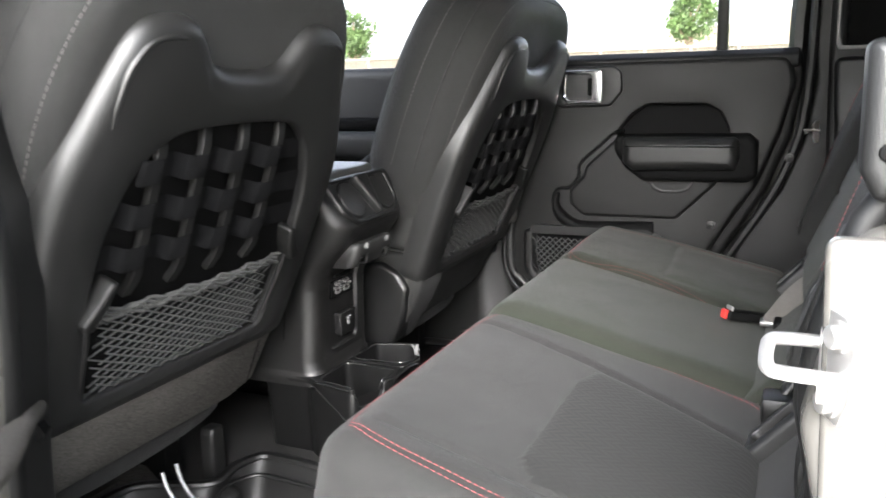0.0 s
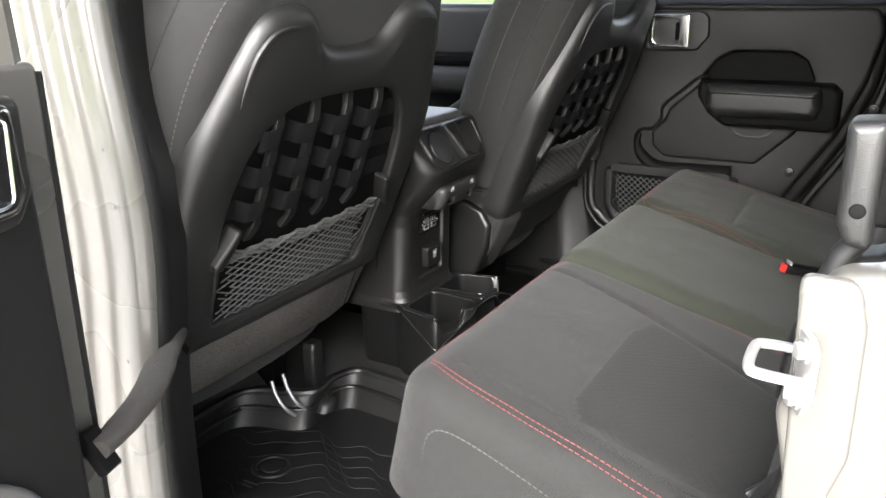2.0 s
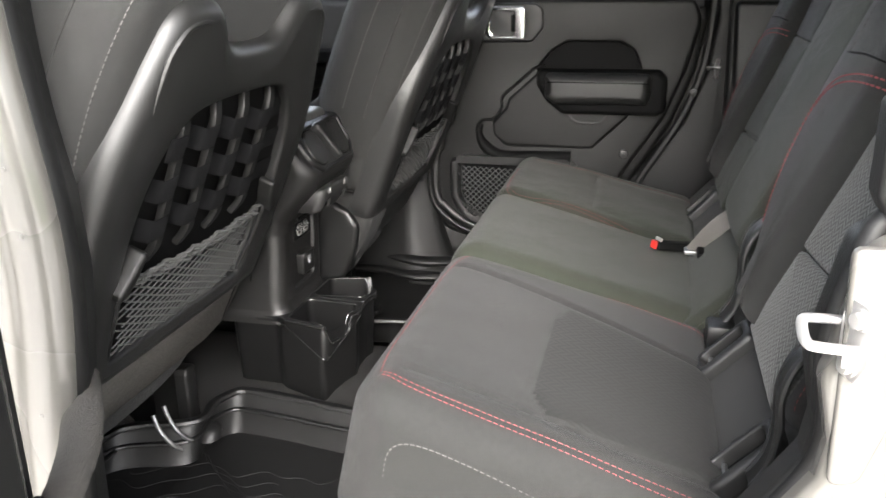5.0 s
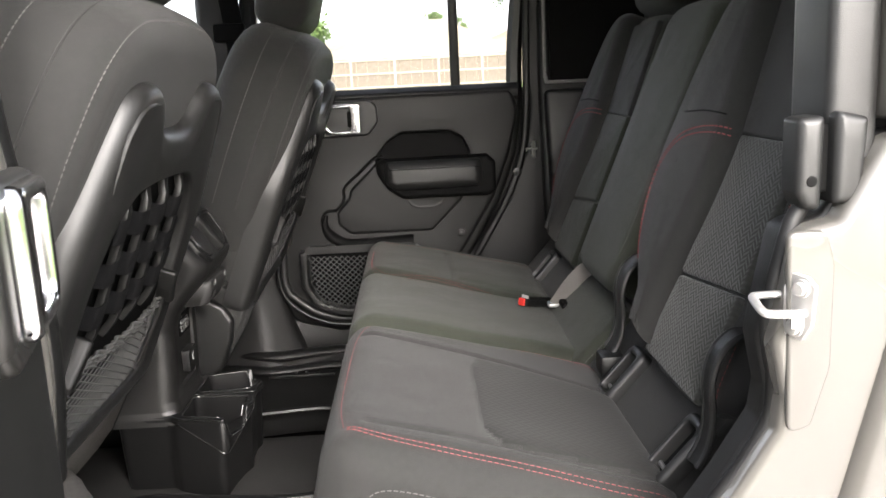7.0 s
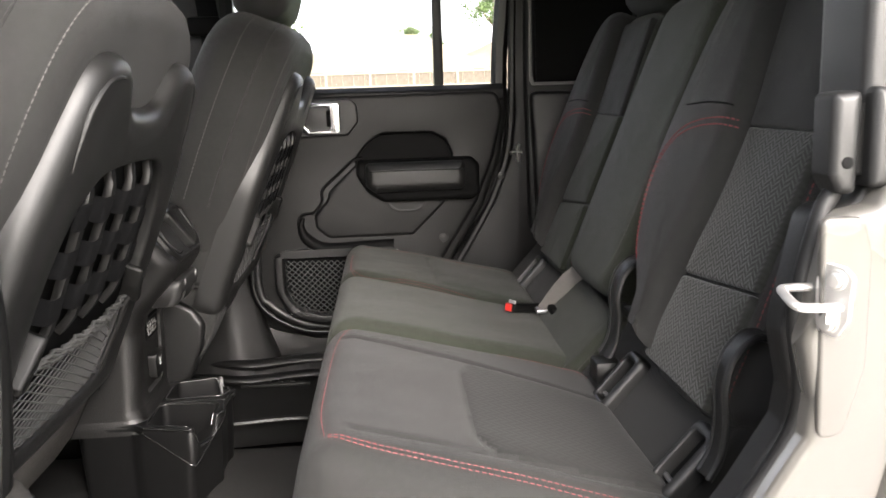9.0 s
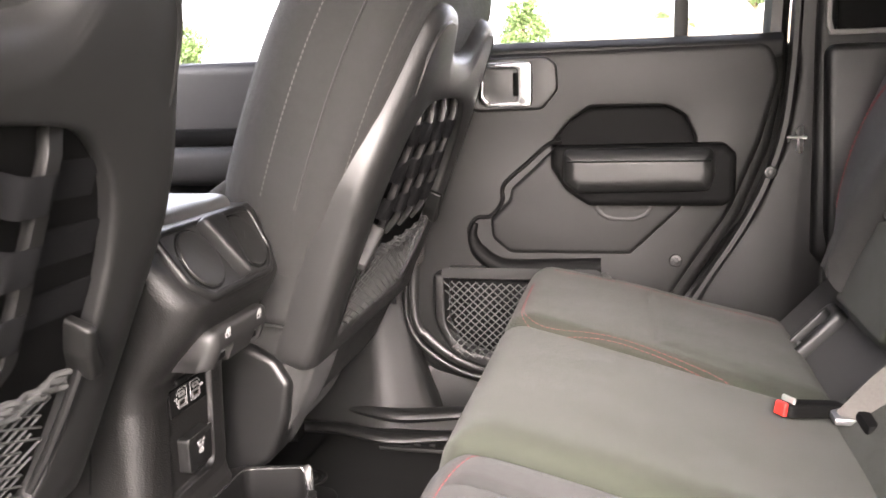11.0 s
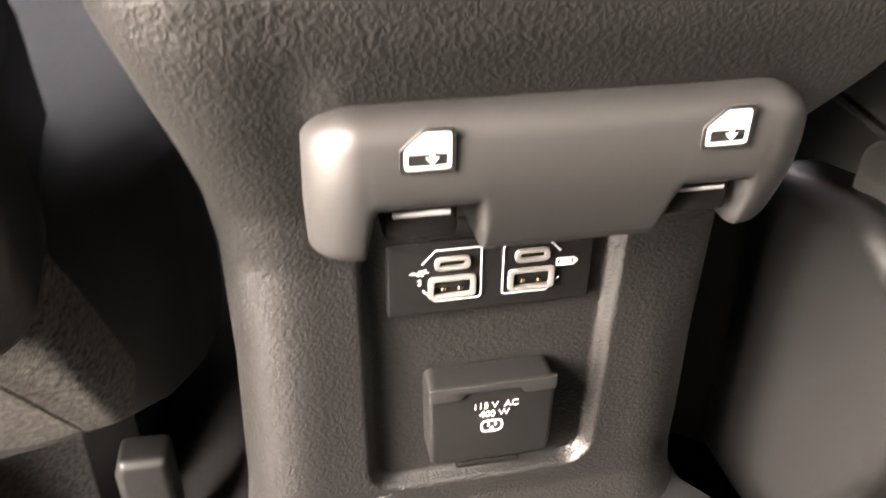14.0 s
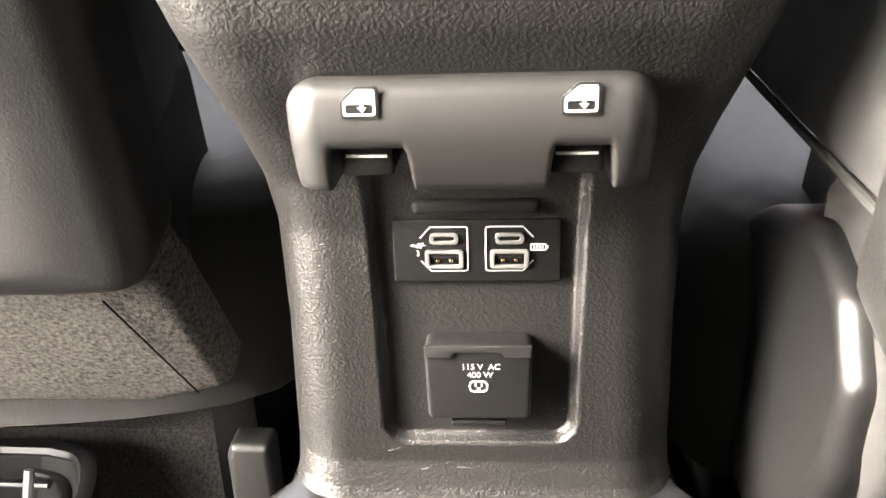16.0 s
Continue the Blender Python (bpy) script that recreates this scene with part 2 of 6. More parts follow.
def material(name, color, rough=0.5, metal=0.0, vary=0.15, scale=40.0, bump=0.0, bump_scale=400.0, spec=0.5, mottle=4.0, coat=0.0, kind="noise", sheen=0.0, wrinkle=0.0):
    """A surface with its colour, two scales of variation, roughness and fine relief."""
    mat = bpy.data.materials.new(name)
    mat.use_nodes = True
    nt = mat.node_tree
    bsdf = nt.nodes["Principled BSDF"]
    tc = nt.nodes.new("ShaderNodeTexCoord")
    fine, broad = nt.nodes.new("ShaderNodeTexNoise"), nt.nodes.new("ShaderNodeTexNoise")
    fine.inputs["Scale"].default_value, broad.inputs["Scale"].default_value = scale, mottle
    fine.inputs["Detail"].default_value, broad.inputs["Detail"].default_value = 3, 2
    for nd in (fine, broad):
        nt.links.new(tc.outputs["Object"], nd.inputs["Vector"])
    add = nt.nodes.new("ShaderNodeMath")
    add.operation = "ADD"
    nt.links.new(fine.outputs[0], add.inputs[0])
    nt.links.new(broad.outputs[0], add.inputs[1])
    ramp = nt.nodes.new("ShaderNodeMapRange")
    ramp.inputs[1].default_value, ramp.inputs[2].default_value = 0.6, 1.4
    ramp.inputs[3].default_value, ramp.inputs[4].default_value = 1 - vary, 1 + vary
    nt.links.new(add.outputs[0], ramp.inputs[0])
    mul = nt.nodes.new("ShaderNodeMix")
    mul.data_type, mul.blend_type = "RGBA", "MULTIPLY"
    mul.inputs["Factor"].default_value = 1.0
    mul.inputs["A"].default_value = (*color, 1)
    nt.links.new(ramp.outputs[0], mul.inputs["B"])
    nt.links.new(mul.outputs["Result"], bsdf.inputs["Base Color"])
    rr = nt.nodes.new("ShaderNodeMapRange")
    rr.inputs[1].default_value, rr.inputs[2].default_value = 0.3, 0.7
    rr.inputs[3].default_value, rr.inputs[4].default_value = max(0.02, rough - 0.07), min(1, rough + 0.07)
    nt.links.new(broad.outputs[0], rr.inputs[0])
    nt.links.new(rr.outputs[0], bsdf.inputs["Roughness"])
    bsdf.inputs["Metallic"].default_value = metal
    bsdf.inputs["Specular IOR Level"].default_value = spec
    bsdf.inputs["Coat Weight"].default_value = coat
    bsdf.inputs["Coat Roughness"].default_value = 0.06
    bsdf.inputs["Sheen Weight"].default_value = sheen
    if bump:
        bp = nt.nodes.new("ShaderNodeBump")
        bp.inputs["Strength"].default_value = bump
        bp.inputs["Distance"].default_value = 0.0006
        if kind == "grain":
            t = nt.nodes.new("ShaderNodeTexVoronoi")
            t.feature = "SMOOTH_F1"
            t.inputs["Smoothness"].default_value = 0.35
            t.inputs["Scale"].default_value = bump_scale
            w = nt.nodes.new("ShaderNodeTexNoise")
            w.inputs["Scale"].default_value = bump_scale * 0.4
            nt.links.new(tc.outputs["Object"], w.inputs["Vector"])
            mx = nt.nodes.new("ShaderNodeMix")
            mx.data_type = "VECTOR"
            mx.inputs["Factor"].default_value = 0.004
            nt.links.new(tc.outputs["Object"], mx.inputs["A"])
            nt.links.new(w.outputs["Color"], mx.inputs["B"])
            nt.links.new(mx.outputs["Result"], t.inputs["Vector"])
            nt.links.new(t.outputs["Distance"], bp.inputs["Height"])
        elif kind == "weave":
            hs = []
            for ax in ("X", "Y", "Z"):
                t = nt.nodes.new("ShaderNodeTexWave")
                t.bands_direction = ax
                t.inputs["Scale"].default_value = bump_scale
                t.inputs["Distortion"].default_value = 1.2
                t.inputs["Detail Scale"].default_value = 8
                nt.links.new(tc.outputs["Object"], t.inputs["Vector"])
                hs.append(t)
            a1, a2 = nt.nodes.new("ShaderNodeMath"), nt.nodes.new("ShaderNodeMath")
            a1.operation = a2.operation = "MULTIPLY_ADD"
            a1.inputs[1].default_value = a2.inputs[1].default_value = 1.0
            nt.links.new(hs[0].outputs["Fac"], a1.inputs[0])
            nt.links.new(hs[1].outputs["Fac"], a1.inputs[2])
            nt.links.new(hs[2].outputs["Fac"], a2.inputs[0])
            nt.links.new(a1.outputs[0], a2.inputs[2])
            nt.links.new(a2.outputs[0], bp.inputs["Height"])
        elif kind == "chevron":
            sp = nt.nodes.new("ShaderNodeSeparateXYZ")
            nt.links.new(tc.outputs["Object"], sp.inputs[0])
            zig = nt.nodes.new("ShaderNodeMath")
            zig.operation = "PINGPONG"
            zig.inputs[1].default_value = 0.010
            nt.links.new(sp.outputs[1], zig.inputs[0])
            lon = nt.nodes.new("ShaderNodeMath")
            lon.operation = "ADD"
            nt.links.new(sp.outputs[0], lon.inputs[0])
            nt.links.new(sp.outputs[2], lon.inputs[1])
            add2 = nt.nodes.new("ShaderNodeMath")
            add2.operation = "ADD"
            nt.links.new(lon.outputs[0], add2.inputs[0])
            nt.links.new(zig.outputs[0], add2.inputs[1])
            sc = nt.nodes.new("ShaderNodeMath")
            sc.operation = "MULTIPLY"
            sc.inputs[1].default_value = 2 * math.pi / 0.0095
            nt.links.new(add2.outputs[0], sc.inputs[0])
            sn = nt.nodes.new("ShaderNodeMath")
            sn.operation = "SINE"
            nt.links.new(sc.outputs[0], sn.inputs[0])
            t = sn
            shade = nt.nodes.new("ShaderNodeMapRange")
            shade.inputs[1].default_value, shade.inputs[2].default_value = -1, 1
            shade.inputs[3].default_value, shade.inputs[4].default_value = 0.90, 1.06
            nt.links.new(sn.outputs[0], shade.inputs[0])
            mul2 = nt.nodes.new("ShaderNodeMix")
            mul2.data_type, mul2.blend_type = "RGBA", "MULTIPLY"
            mul2.inputs["Factor"].default_value = 1.0
            nt.links.new(mul.outputs["Result"], mul2.inputs["A"])
            nt.links.new(shade.outputs[0], mul2.inputs["B"])
            nt.links.new(mul2.outputs["Result"], bsdf.inputs["Base Color"])
            nt.links.new(sn.outputs[0], bp.inputs["Height"])
        else:
            t = nt.nodes.new("ShaderNodeTexNoise")
            t.inputs["Scale"].default_value = bump_scale
            t.inputs["Detail"].default_value = 2
            nt.links.new(tc.outputs["Object"], t.inputs["Vector"])
            nt.links.new(t.outputs[0], bp.inputs["Height"])
        nt.links.new(bp.outputs[0], bsdf.inputs["Normal"])
        if wrinkle:
            wn = nt.nodes.new("ShaderNodeTexNoise")
            wn.inputs["Scale"].default_value, wn.inputs["Detail"].default_value = 16, 1.5
            nt.links.new(tc.outputs["Object"], wn.inputs["Vector"])
            wb = nt.nodes.new("ShaderNodeBump")
            wb.inputs["Strength"].default_value, wb.inputs["Distance"].default_value = wrinkle, 0.012
            nt.links.new(wn.outputs[0], wb.inputs["Height"])
            nt.links.new(wb.outputs[0], bp.inputs["Normal"])
    return mat


FABRIC = material("seat_fabric", (0.0112, 0.0112, 0.0106), 0.75, vary=0.2, scale=140, bump=0.35, bump_scale=900, spec=0.3, kind="weave", sheen=0.05, wrinkle=0.28)
FABRIC_GREEN = material("seat_fabric_olive", (0.0100, 0.0124, 0.0064), 0.74, vary=0.2, scale=140, bump=0.35, bump_scale=900, spec=0.35, kind="weave", sheen=0.06, wrinkle=0.28)
VINYL = material("seat_vinyl", (0.013, 0.013, 0.0127), 0.5, vary=0.08, scale=60, bump=0.3, bump_scale=1500, kind="grain", spec=0.45)
PATCH = material("woven_insert", (0.0108, 0.0108, 0.0101), 0.78, vary=0.14, scale=700, bump=0.14, kind="chevron", spec=0.3, sheen=0.04)
PATCH_BACK = material("woven_back_insert", (0.0112, 0.0119, 0.0092), 0.7, vary=0.14, scale=700, bump=0.5, kind="chevron", spec=0.35, sheen=0.15)
LEATHER = material("grained_black_vinyl", (0.0055, 0.0053, 0.0051), 0.46, vary=0.1, scale=50, bump=0.5, bump_scale=620, kind="grain", spec=0.55)
PLASTIC = material("black_moulded_plastic", (0.0052, 0.0052, 0.0052), 0.40, vary=0.1, scale=80, bump=0.2, bump_scale=1800, kind="grain", spec=0.4)
PLASTIC_GREY = material("charcoal_moulded_plastic", (0.0090, 0.0090, 0.0088), 0.44, vary=0.08, scale=80, bump=0.22, bump_scale=1000, kind="grain")
LID = material("smooth_arm_rest_vinyl", (0.07, 0.07, 0.069), 0.42, vary=0.08, scale=50, bump=0.15, bump_scale=900, kind="grain", spec=1.0)
SATIN = material("satin_charcoal_plastic", (0.010, 0.0098, 0.0096), 0.54, vary=0.05, scale=60, bump=0.05, bump_scale=1500)
GLOSS = material("piano_black_plastic", (0.012, 0.012, 0.012), 0.15, vary=0.05)
# for matt black parts, and near-black enough to stand for shade in recesses
DARK = material("matt_black_and_shade", (0.0035, 0.0035, 0.0035), 0.7, vary=0.15, spec=0.08)
RUBBER = material("black_rubber", (0.0055, 0.0055, 0.0055), 0.5, vary=0.15, scale=30, bump=0.2, bump_scale=500, spec=0.3)
LINING = material("black_floor_lining", (0.010, 0.0098, 0.0094), 0.8, vary=0.3, scale=300, bump=0.5, bump_scale=700, spec=0.2)
CARPET = material("grey_carpet", (0.072, 0.068, 0.063), 0.95, vary=0.9, scale=380, bump=1.0, bump_scale=1100, spec=0.1)
PAINT = material("sand_grey_car_paint", (0.079, 0.0755, 0.0685), 0.26, vary=0.02, coat=0.6)
CUP = material("glossy_cup_holder_plastic", (0.0050, 0.0050, 0.0050), 0.36, vary=0.08, scale=60, bump=0.05, bump_scale=900, spec=0.3)
DOOR_TRIM = material("charcoal_door_trim", (0.0058, 0.0058, 0.0056), 0.5, vary=0.08, scale=80, bump=0.25, bump_scale=900, spec=0.3)
CHROME = material("satin_chrome", (0.75, 0.75, 0.76), 0.16, metal=1.0, vary=0.03)
ZINC = material("bright_zinc_steel", (0.58, 0.57, 0.555), 0.36, metal=0.85, vary=0.05)
STEEL = material("dull_steel", (0.24, 0.24, 0.24), 0.4, metal=0.9, vary=0.1)
WEB = material("black_webbing", (0.0030, 0.0031, 0.0035), 0.8, vary=0.1, scale=300, bump=0.6, bump_scale=1300, kind="weave", spec=0.12)
CORD = material("grey_net_cord", (0.050, 0.050, 0.049), 0.8, vary=0.15, scale=900, spec=0.2)
THREAD_RED = material("red_thread", (0.135, 0.017, 0.019), 0.65, vary=0.15, scale=600)
THREAD_GREY = material("grey_thread", (0.055, 0.053, 0.051), 0.7, vary=0.15, scale=600)
BELT = material("pale_belt_webbing", (0.12, 0.113, 0.105), 0.8, vary=0.12, scale=300, bump=0.6, bump_scale=500, kind="weave", spec=0.2)
WHITE = material("white_print", (0.30, 0.30, 0.295), 0.5, vary=0.03)
RED = material("red_plastic", (0.40, 0.02, 0.015), 0.35, vary=0.05)
STRAP = material("grey_woven_strap", (0.050, 0.047, 0.043), 0.85, vary=0.2, scale=300, bump=1.0, bump_scale=260, kind="weave", spec=0.2)
PORT = material("grey_port_shroud", (0.09, 0.087, 0.085), 0.35, vary=0.05)
GOLD = material("contact_metal", (0.6, 0.42, 0.22), 0.3, metal=1.0, vary=0.1)
LINER = material("grey_headliner", (0.12, 0.12, 0.115), 0.9, vary=0.1, bump=0.3, bump_scale=500)


def glass(name, tint=(1, 1, 1), rough=0.0):
    mat = bpy.data.materials.new(name)
    mat.use_nodes = True
    b = mat.node_tree.nodes["Principled BSDF"]
    b.inputs["Transmission Weight"].default_value = 1.0
    b.inputs["Base Color"].default_value = (*tint, 1)
    b.inputs["Roughness"].default_value = rough
    b.inputs["IOR"].default_value = 1.05
    return mat


GLASS = glass("clear_glass")
TINT = glass("dark_tinted_glass", (0.03, 0.03, 0.035))

# ---------------------------------------------------------------- the car: floor, pillars, roof
RECLINE = math.atan(0.41)


def frame_on(o, lean, side=1):
    """u across the car, v up a back that leans to the rear, w to the rear (side 1) or to the front (side -1)."""
    s, c = math.sin(lean), math.cos(lean)
    return axes(o, (0, 1, 0), (s, 0, c), (side * c, 0, -side * s))


def xz(y, face=-1):
    """u along the car, v up, w towards the middle of the car, on the plane y."""
    return axes((0, y, 0), (1, 0, 0), (0, 0, 1), (0, face, 0))


def xy(z):
    return axes((0, 0, z), (1, 0, 0), (0, 1, 0), (0, 0, 1))


def floor_z(x, y):
    """The carpeted floor with its tunnel in the middle."""
    t = math.exp(-((y / 0.16) ** 4))
    return 0.03 + 0.085 * t


bm = B()
sheet(bm, lambda a, b: (-1.3 + 2.35 * a, -0.74 + 1.48 * b, floor_z(-1.3 + 2.35 * a, -0.74 + 1.48 * b)), 30, 60)
bmesh.ops.solidify(bm, geom=bm.faces[:], thickness=0.03)
solo("floor", bm, LINING, "black lined car floor with a raised middle tunnel", "floor", kind="structure")

# sills, roof, firewall, rear wall
for side, nm in ((-1, "left"), (1, "right")):
    bm = B()
    pad(bm, axes((0, 0, 0), (0, 1, 0), (0, 0, 1), (1, 0, 0)), rounded([(side * 0.66, -0.05), (side * 0.80, -0.05), (side * 0.80, 0.045), (side * 0.745, 0.075), (side * 0.70, 0.075), (side * 0.66, 0.03)], 0.015), 2.4, 0.004, floor=-1.3)
    solo("door_sill", bm, PLASTIC, "black plastic door sill along the car floor", "sill", "door sills", "structure")
for y0, z0, r in ((0.622, 0.066, 0.016), (0.690, 0.084, 0.020)):
    bm = B()
    tube(bm, [(x, y0 - 0.030 * math.exp(-((x - 0.04) / 0.07) ** 2) + 0.010 * step(0.10, 0.20, x), z0 + 0.006 * math.exp(-((x + 0.05) / 0.12) ** 2)) for x in np.linspace(-0.6, 0.55, 70)], r, 12, flat=0.6)
    solo("sill_ridge", bm, RUBBER, "rounded black ridge along the door sill", "sill", "sill ridges", "structure")
bm = B()
box(bm, (-1.3, 0.745, -0.05), (1.1, 0.80, 0.16), 0.01)
box(bm, (-1.3, 0.812, -0.05), (1.1, 0.835, 0.755), 0.005)
solo("wall_side_right", bm, PLASTIC, "black lower body side beneath the doors", "wall", kind="structure")
bm = B()
box(bm, (-0.52, -0.74, 1.20), (1.15, 0.74, 1.25), 0.03, 3)
solo("ceiling", bm, LINER, "grey headliner of the hard roof", "roof", kind="structure")
bm = B()
box(bm, (-1.36, -0.76, -0.03), (-1.30, 0.76, 0.80), 0.02)
solo("wall_front", bm, PLASTIC, "black bulkhead under the windscreen", "wall", kind="structure")
bm = B()
box(bm, (1.10, -0.76, -0.03), (1.16, 0.76, 0.80), 0.02)
box(bm, (1.10, -0.76, 1.1), (1.16, 0.76, 1.22), 0.02)
box(bm, (1.10, -0.76, 0.79), (1.16, -0.62, 1.12), 0.01)
box(bm, (1.10, 0.62, 0.79), (1.16, 0.76, 1.12), 0.01)
rear_wall = solo("wall_rear", bm, PLASTIC, "black rear cab wall with a window", "wall", kind="structure")
# unseen dark pane, added to keep rear light off the console
bm = B()
box(bm, (1.125, -0.63, 0.78), (1.131, 0.63, 1.11), 0.0)
part("rear_light_block", bm, TINT, rear_wall, "unseen dark pane added to block light from the rear")

# ---------------------------------------------------------------- front seats
def text_mesh(word, size, m, mat, parent, name="lettering", label="white printed lettering", depth=0.0002):
    cu = bpy.data.curves.new(name, "FONT")
    cu.body, cu.size, cu.extrude = word, size, depth
    cu.align_x, cu.align_y = "CENTER", "CENTER"
    tmp = bpy.data.objects.new(name, cu)
    scene.collection.objects.link(tmp)
    bpy.context.view_layer.update()
    me = bpy.data.meshes.new_from_object(tmp.evaluated_get(bpy.context.evaluated_depsgraph_get()))
    bpy.data.objects.remove(tmp)
    me.transform(m)
    me.materials.clear()
    me.materials.append(mat)
    ob = new(name, me)
    ob.parent = parent
    if parent.type == "EMPTY":
        ob.matrix_parent_inverse = Matrix.Translation(parent.location).inverted()
    return tagged(ob, label)


SHELL = [(-0.120, 0.349), (-0.165, 0.346), (-0.192, 0.328), (-0.213, 0.288), (-0.233, 0.242), (-0.256, 0.185), (-0.266, 0.125), (-0.262, 0.06),
         (-0.256, -0.02), (-0.250, -0.08), (-0.246, -0.115), (-0.238, -0.130), (-0.218, -0.137), (-0.12, -0.139), (0.0, -0.139), (0.12, -0.139), (0.218, -0.137), (0.238, -0.130), (0.246, -0.115), (0.250, -0.08), (0.256, -0.02), (0.262, 0.06),
         (0.266, 0.125), (0.256, 0.185), (0.233, 0.242), (0.213, 0.288), (0.192, 0.328), (0.165, 0.346), (0.120, 0.349), (0.092, 0.333), (0.072, 0.306), (0.045, 0.293),
         (0.0, 0.29), (-0.045, 0.293), (-0.072, 0.306), (-0.092, 0.333)]
OPENING = [(-0.130, 0.212), (-0.09, 0.226), (0.0, 0.230), (0.09, 0.226), (0.130, 0.212), (0.163, 0.178), (0.184, 0.12), (0.190, 0.05), (0.184, -0.01), (0.176, -0.06), (0.168, -0.090), (0.145, -0.099),
           (0.0, -0.099), (-0.145, -0.099), (-0.168, -0.090), (-0.176, -0.06), (-0.184, -0.01), (-0.190, 0.05), (-0.184, 0.12), (-0.163, 0.178)]
RIBS = ((-0.131, -0.126), (-0.060, -0.053), (0.012, 0.018), (0.086, 0.092))


def net_mesh(bm, m, corner, nu, pitch, r, sag=0.0):
    """Crossing cords over a four-cornered patch, corners as (u, v): tl, tr, br, bl."""
    tl, tr, br, bl = [np.array(c, float) for c in corner]

    def at(a, b):
        q = (tl * (1 - a) + tr * a) * (1 - b) + (bl * (1 - a) + br * a) * b
        return m @ Vector((q[0], q[1], sag * math.sin(math.pi * a) * (0.35 + 0.65 * math.sin(math.pi * min(1, b + 0.2)))))
    for s in (1, -1):
        for k in range(-nu, 2 * nu):
            pts = []
            for j in range(9):
                b = j / 8
                a = (k + s * b * pitch) / nu
                if 0 <= a <= 1:
                    pts.append(at(a, b))
            if len(pts) > 1:
                tube(bm, pts, r, 4)


def front_seat():
    yc = -0.405
    m = frame_on((0.02, yc, 0.47), RECLINE, 1)
    seat = thing("car_seat", (-0.25, yc, 0.05), "charcoal fabric front car seat with a black plastic back", "car seat", "front seats")
    # upholstered back
    bm = B()
    body = smooth_loop([(-0.212, -0.125), (-0.245, -0.04), (-0.275, 0.10), (-0.28, 0.22), (-0.262, 0.31), (-0.225, 0.38), (-0.16, 0.418), (-0.06, 0.428), (0.06, 0.428), (0.16, 0.418),
                        (0.225, 0.38), (0.262, 0.31), (0.28, 0.22), (0.275, 0.10), (0.245, -0.04), (0.212, -0.125), (0.15, -0.145), (-0.15, -0.145)], 96)
    pad(bm, m, body, 0.165, 0.045, back_r=0.05, floor=-0.17, arc=6)
    rim = body[body[:, 1] > 0.05]
    rim = rim[np.argsort(np.arctan2(rim[:, 0], rim[:, 1] - 0.1))]
    edge = drape(bm, m, [((u) * 0.955, 0.1 + (v - 0.1) * 0.965) for u, v in resample(rim, 150, False)])
    back = part("backrest", bm, FABRIC, seat, "charcoal fabric backrest with grey seams")
    bm = B()
    stitches(bm, edge, normal=m.to_3x3() @ Vector((0, 0.5, 1)))
    part("stitching", bm, THREAD_GREY, back, "grey thread seam")
    bm = B()
    stitches(bm, [m @ Vector((u * 1.001, v * 1.001, -0.105)) for u, v in resample(rim, 150, False)], normal=m.to_3x3() @ Vector((0, 1, 0)))
    part("stitching", bm, THREAD_GREY, back, "grey thread seam")
    bm = B()
    tube(bm, [m @ Vector((u * 1.0, v * 1.0, -0.060)) for u, v in resample(rim, 80, False)], 0.0016, 6)
    part("welt", bm, FABRIC, back, "charcoal welt round the back")
    bm = B()
    pad(bm, m, rounded([(-0.215, -0.25), (0.215, -0.25), (0.225, -0.08), (-0.225, -0.08)], 0.03), 0.12, 0.03, floor=-0.16)
    part("lower_back", bm, VINYL, seat, "charcoal lower back panel")
    # hard shell round the pocket
    bm = B()
    ring_pad(bm, m, smooth_loop(SHELL, 220), smooth_loop(OPENING, 160), 0.050, 0.019, 0.006, (0.0, 0.06), 220, floor=-0.034, sink=-0.026, dome=0.003)
    lips = [drape(bm, m, smooth_loop([(sg * 0.208, 0.238), (sg * 0.206, 0.262), (sg * 0.196, 0.298), (sg * 0.178, 0.322), (sg * 0.155, 0.330), (sg * 0.128, 0.330)], 40, False), -0.0012) for sg in (-1, 1)]
    shell = part("back_shell", bm, PLASTIC_GREY, seat, "charcoal plastic back shell with two raised shoulders")
    for line in lips:
        bm = B()
        tube(bm, line, [0.0012 + 0.0026 * math.sin(math.pi * (k + 0.5) / len(line)) ** 0.6 for k in range(len(line))], 8)
        part("shoulder_crease", bm, PLASTIC_GREY, shell)
    bm = B()
    pad(bm, m, smooth_loop([(a * 1.03, b * 1.02) for a, b in OPENING], 80), 0.009, 0.002, floor=-0.008)
    part("pocket_backing", bm, DARK, seat)
    # ribs with webbing woven over them
    for top, low in RIBS:
        bm = B()
        pts = []
        for f in np.linspace(0, 1, 22):
            end = min(1.0, 9 * (1 - f), 7 * f + 0.15)
            pts.append(m @ Vector((low + (top - low) * f + 0.030 * max(0.0, f - 0.86) ** 1.3 * 4, 0.030 + 0.197 * f, 0.002 + 0.011 * end)))
        strip(bm, pts, 0.0145, 0.009, m.to_3x3() @ Vector((1, 0, 0)))
        part("rib", bm, DOOR_TRIM, seat, "charcoal plastic rib")
    for v0, half in ((0.186, 0.158), (0.135, 0.178), (0.084, 0.186)):
        bm = B()
        pts = []
        for f in np.linspace(0, 1, 140):
            u = -half + 2 * half * f
            near = min(abs(u - (low + (top - low) * (v0 - 0.03) / 0.197) + 0.010) for top, low in RIBS)
            pts.append(m @ Vector((u, v0 - 0.004 * f, 0.0025 + 0.0160 * math.exp(-((near / 0.0215) ** 8)))))
        strip(bm, pts, 0.0290, 0.0016, m.to_3x3() @ Vector((0, 1, 0)))
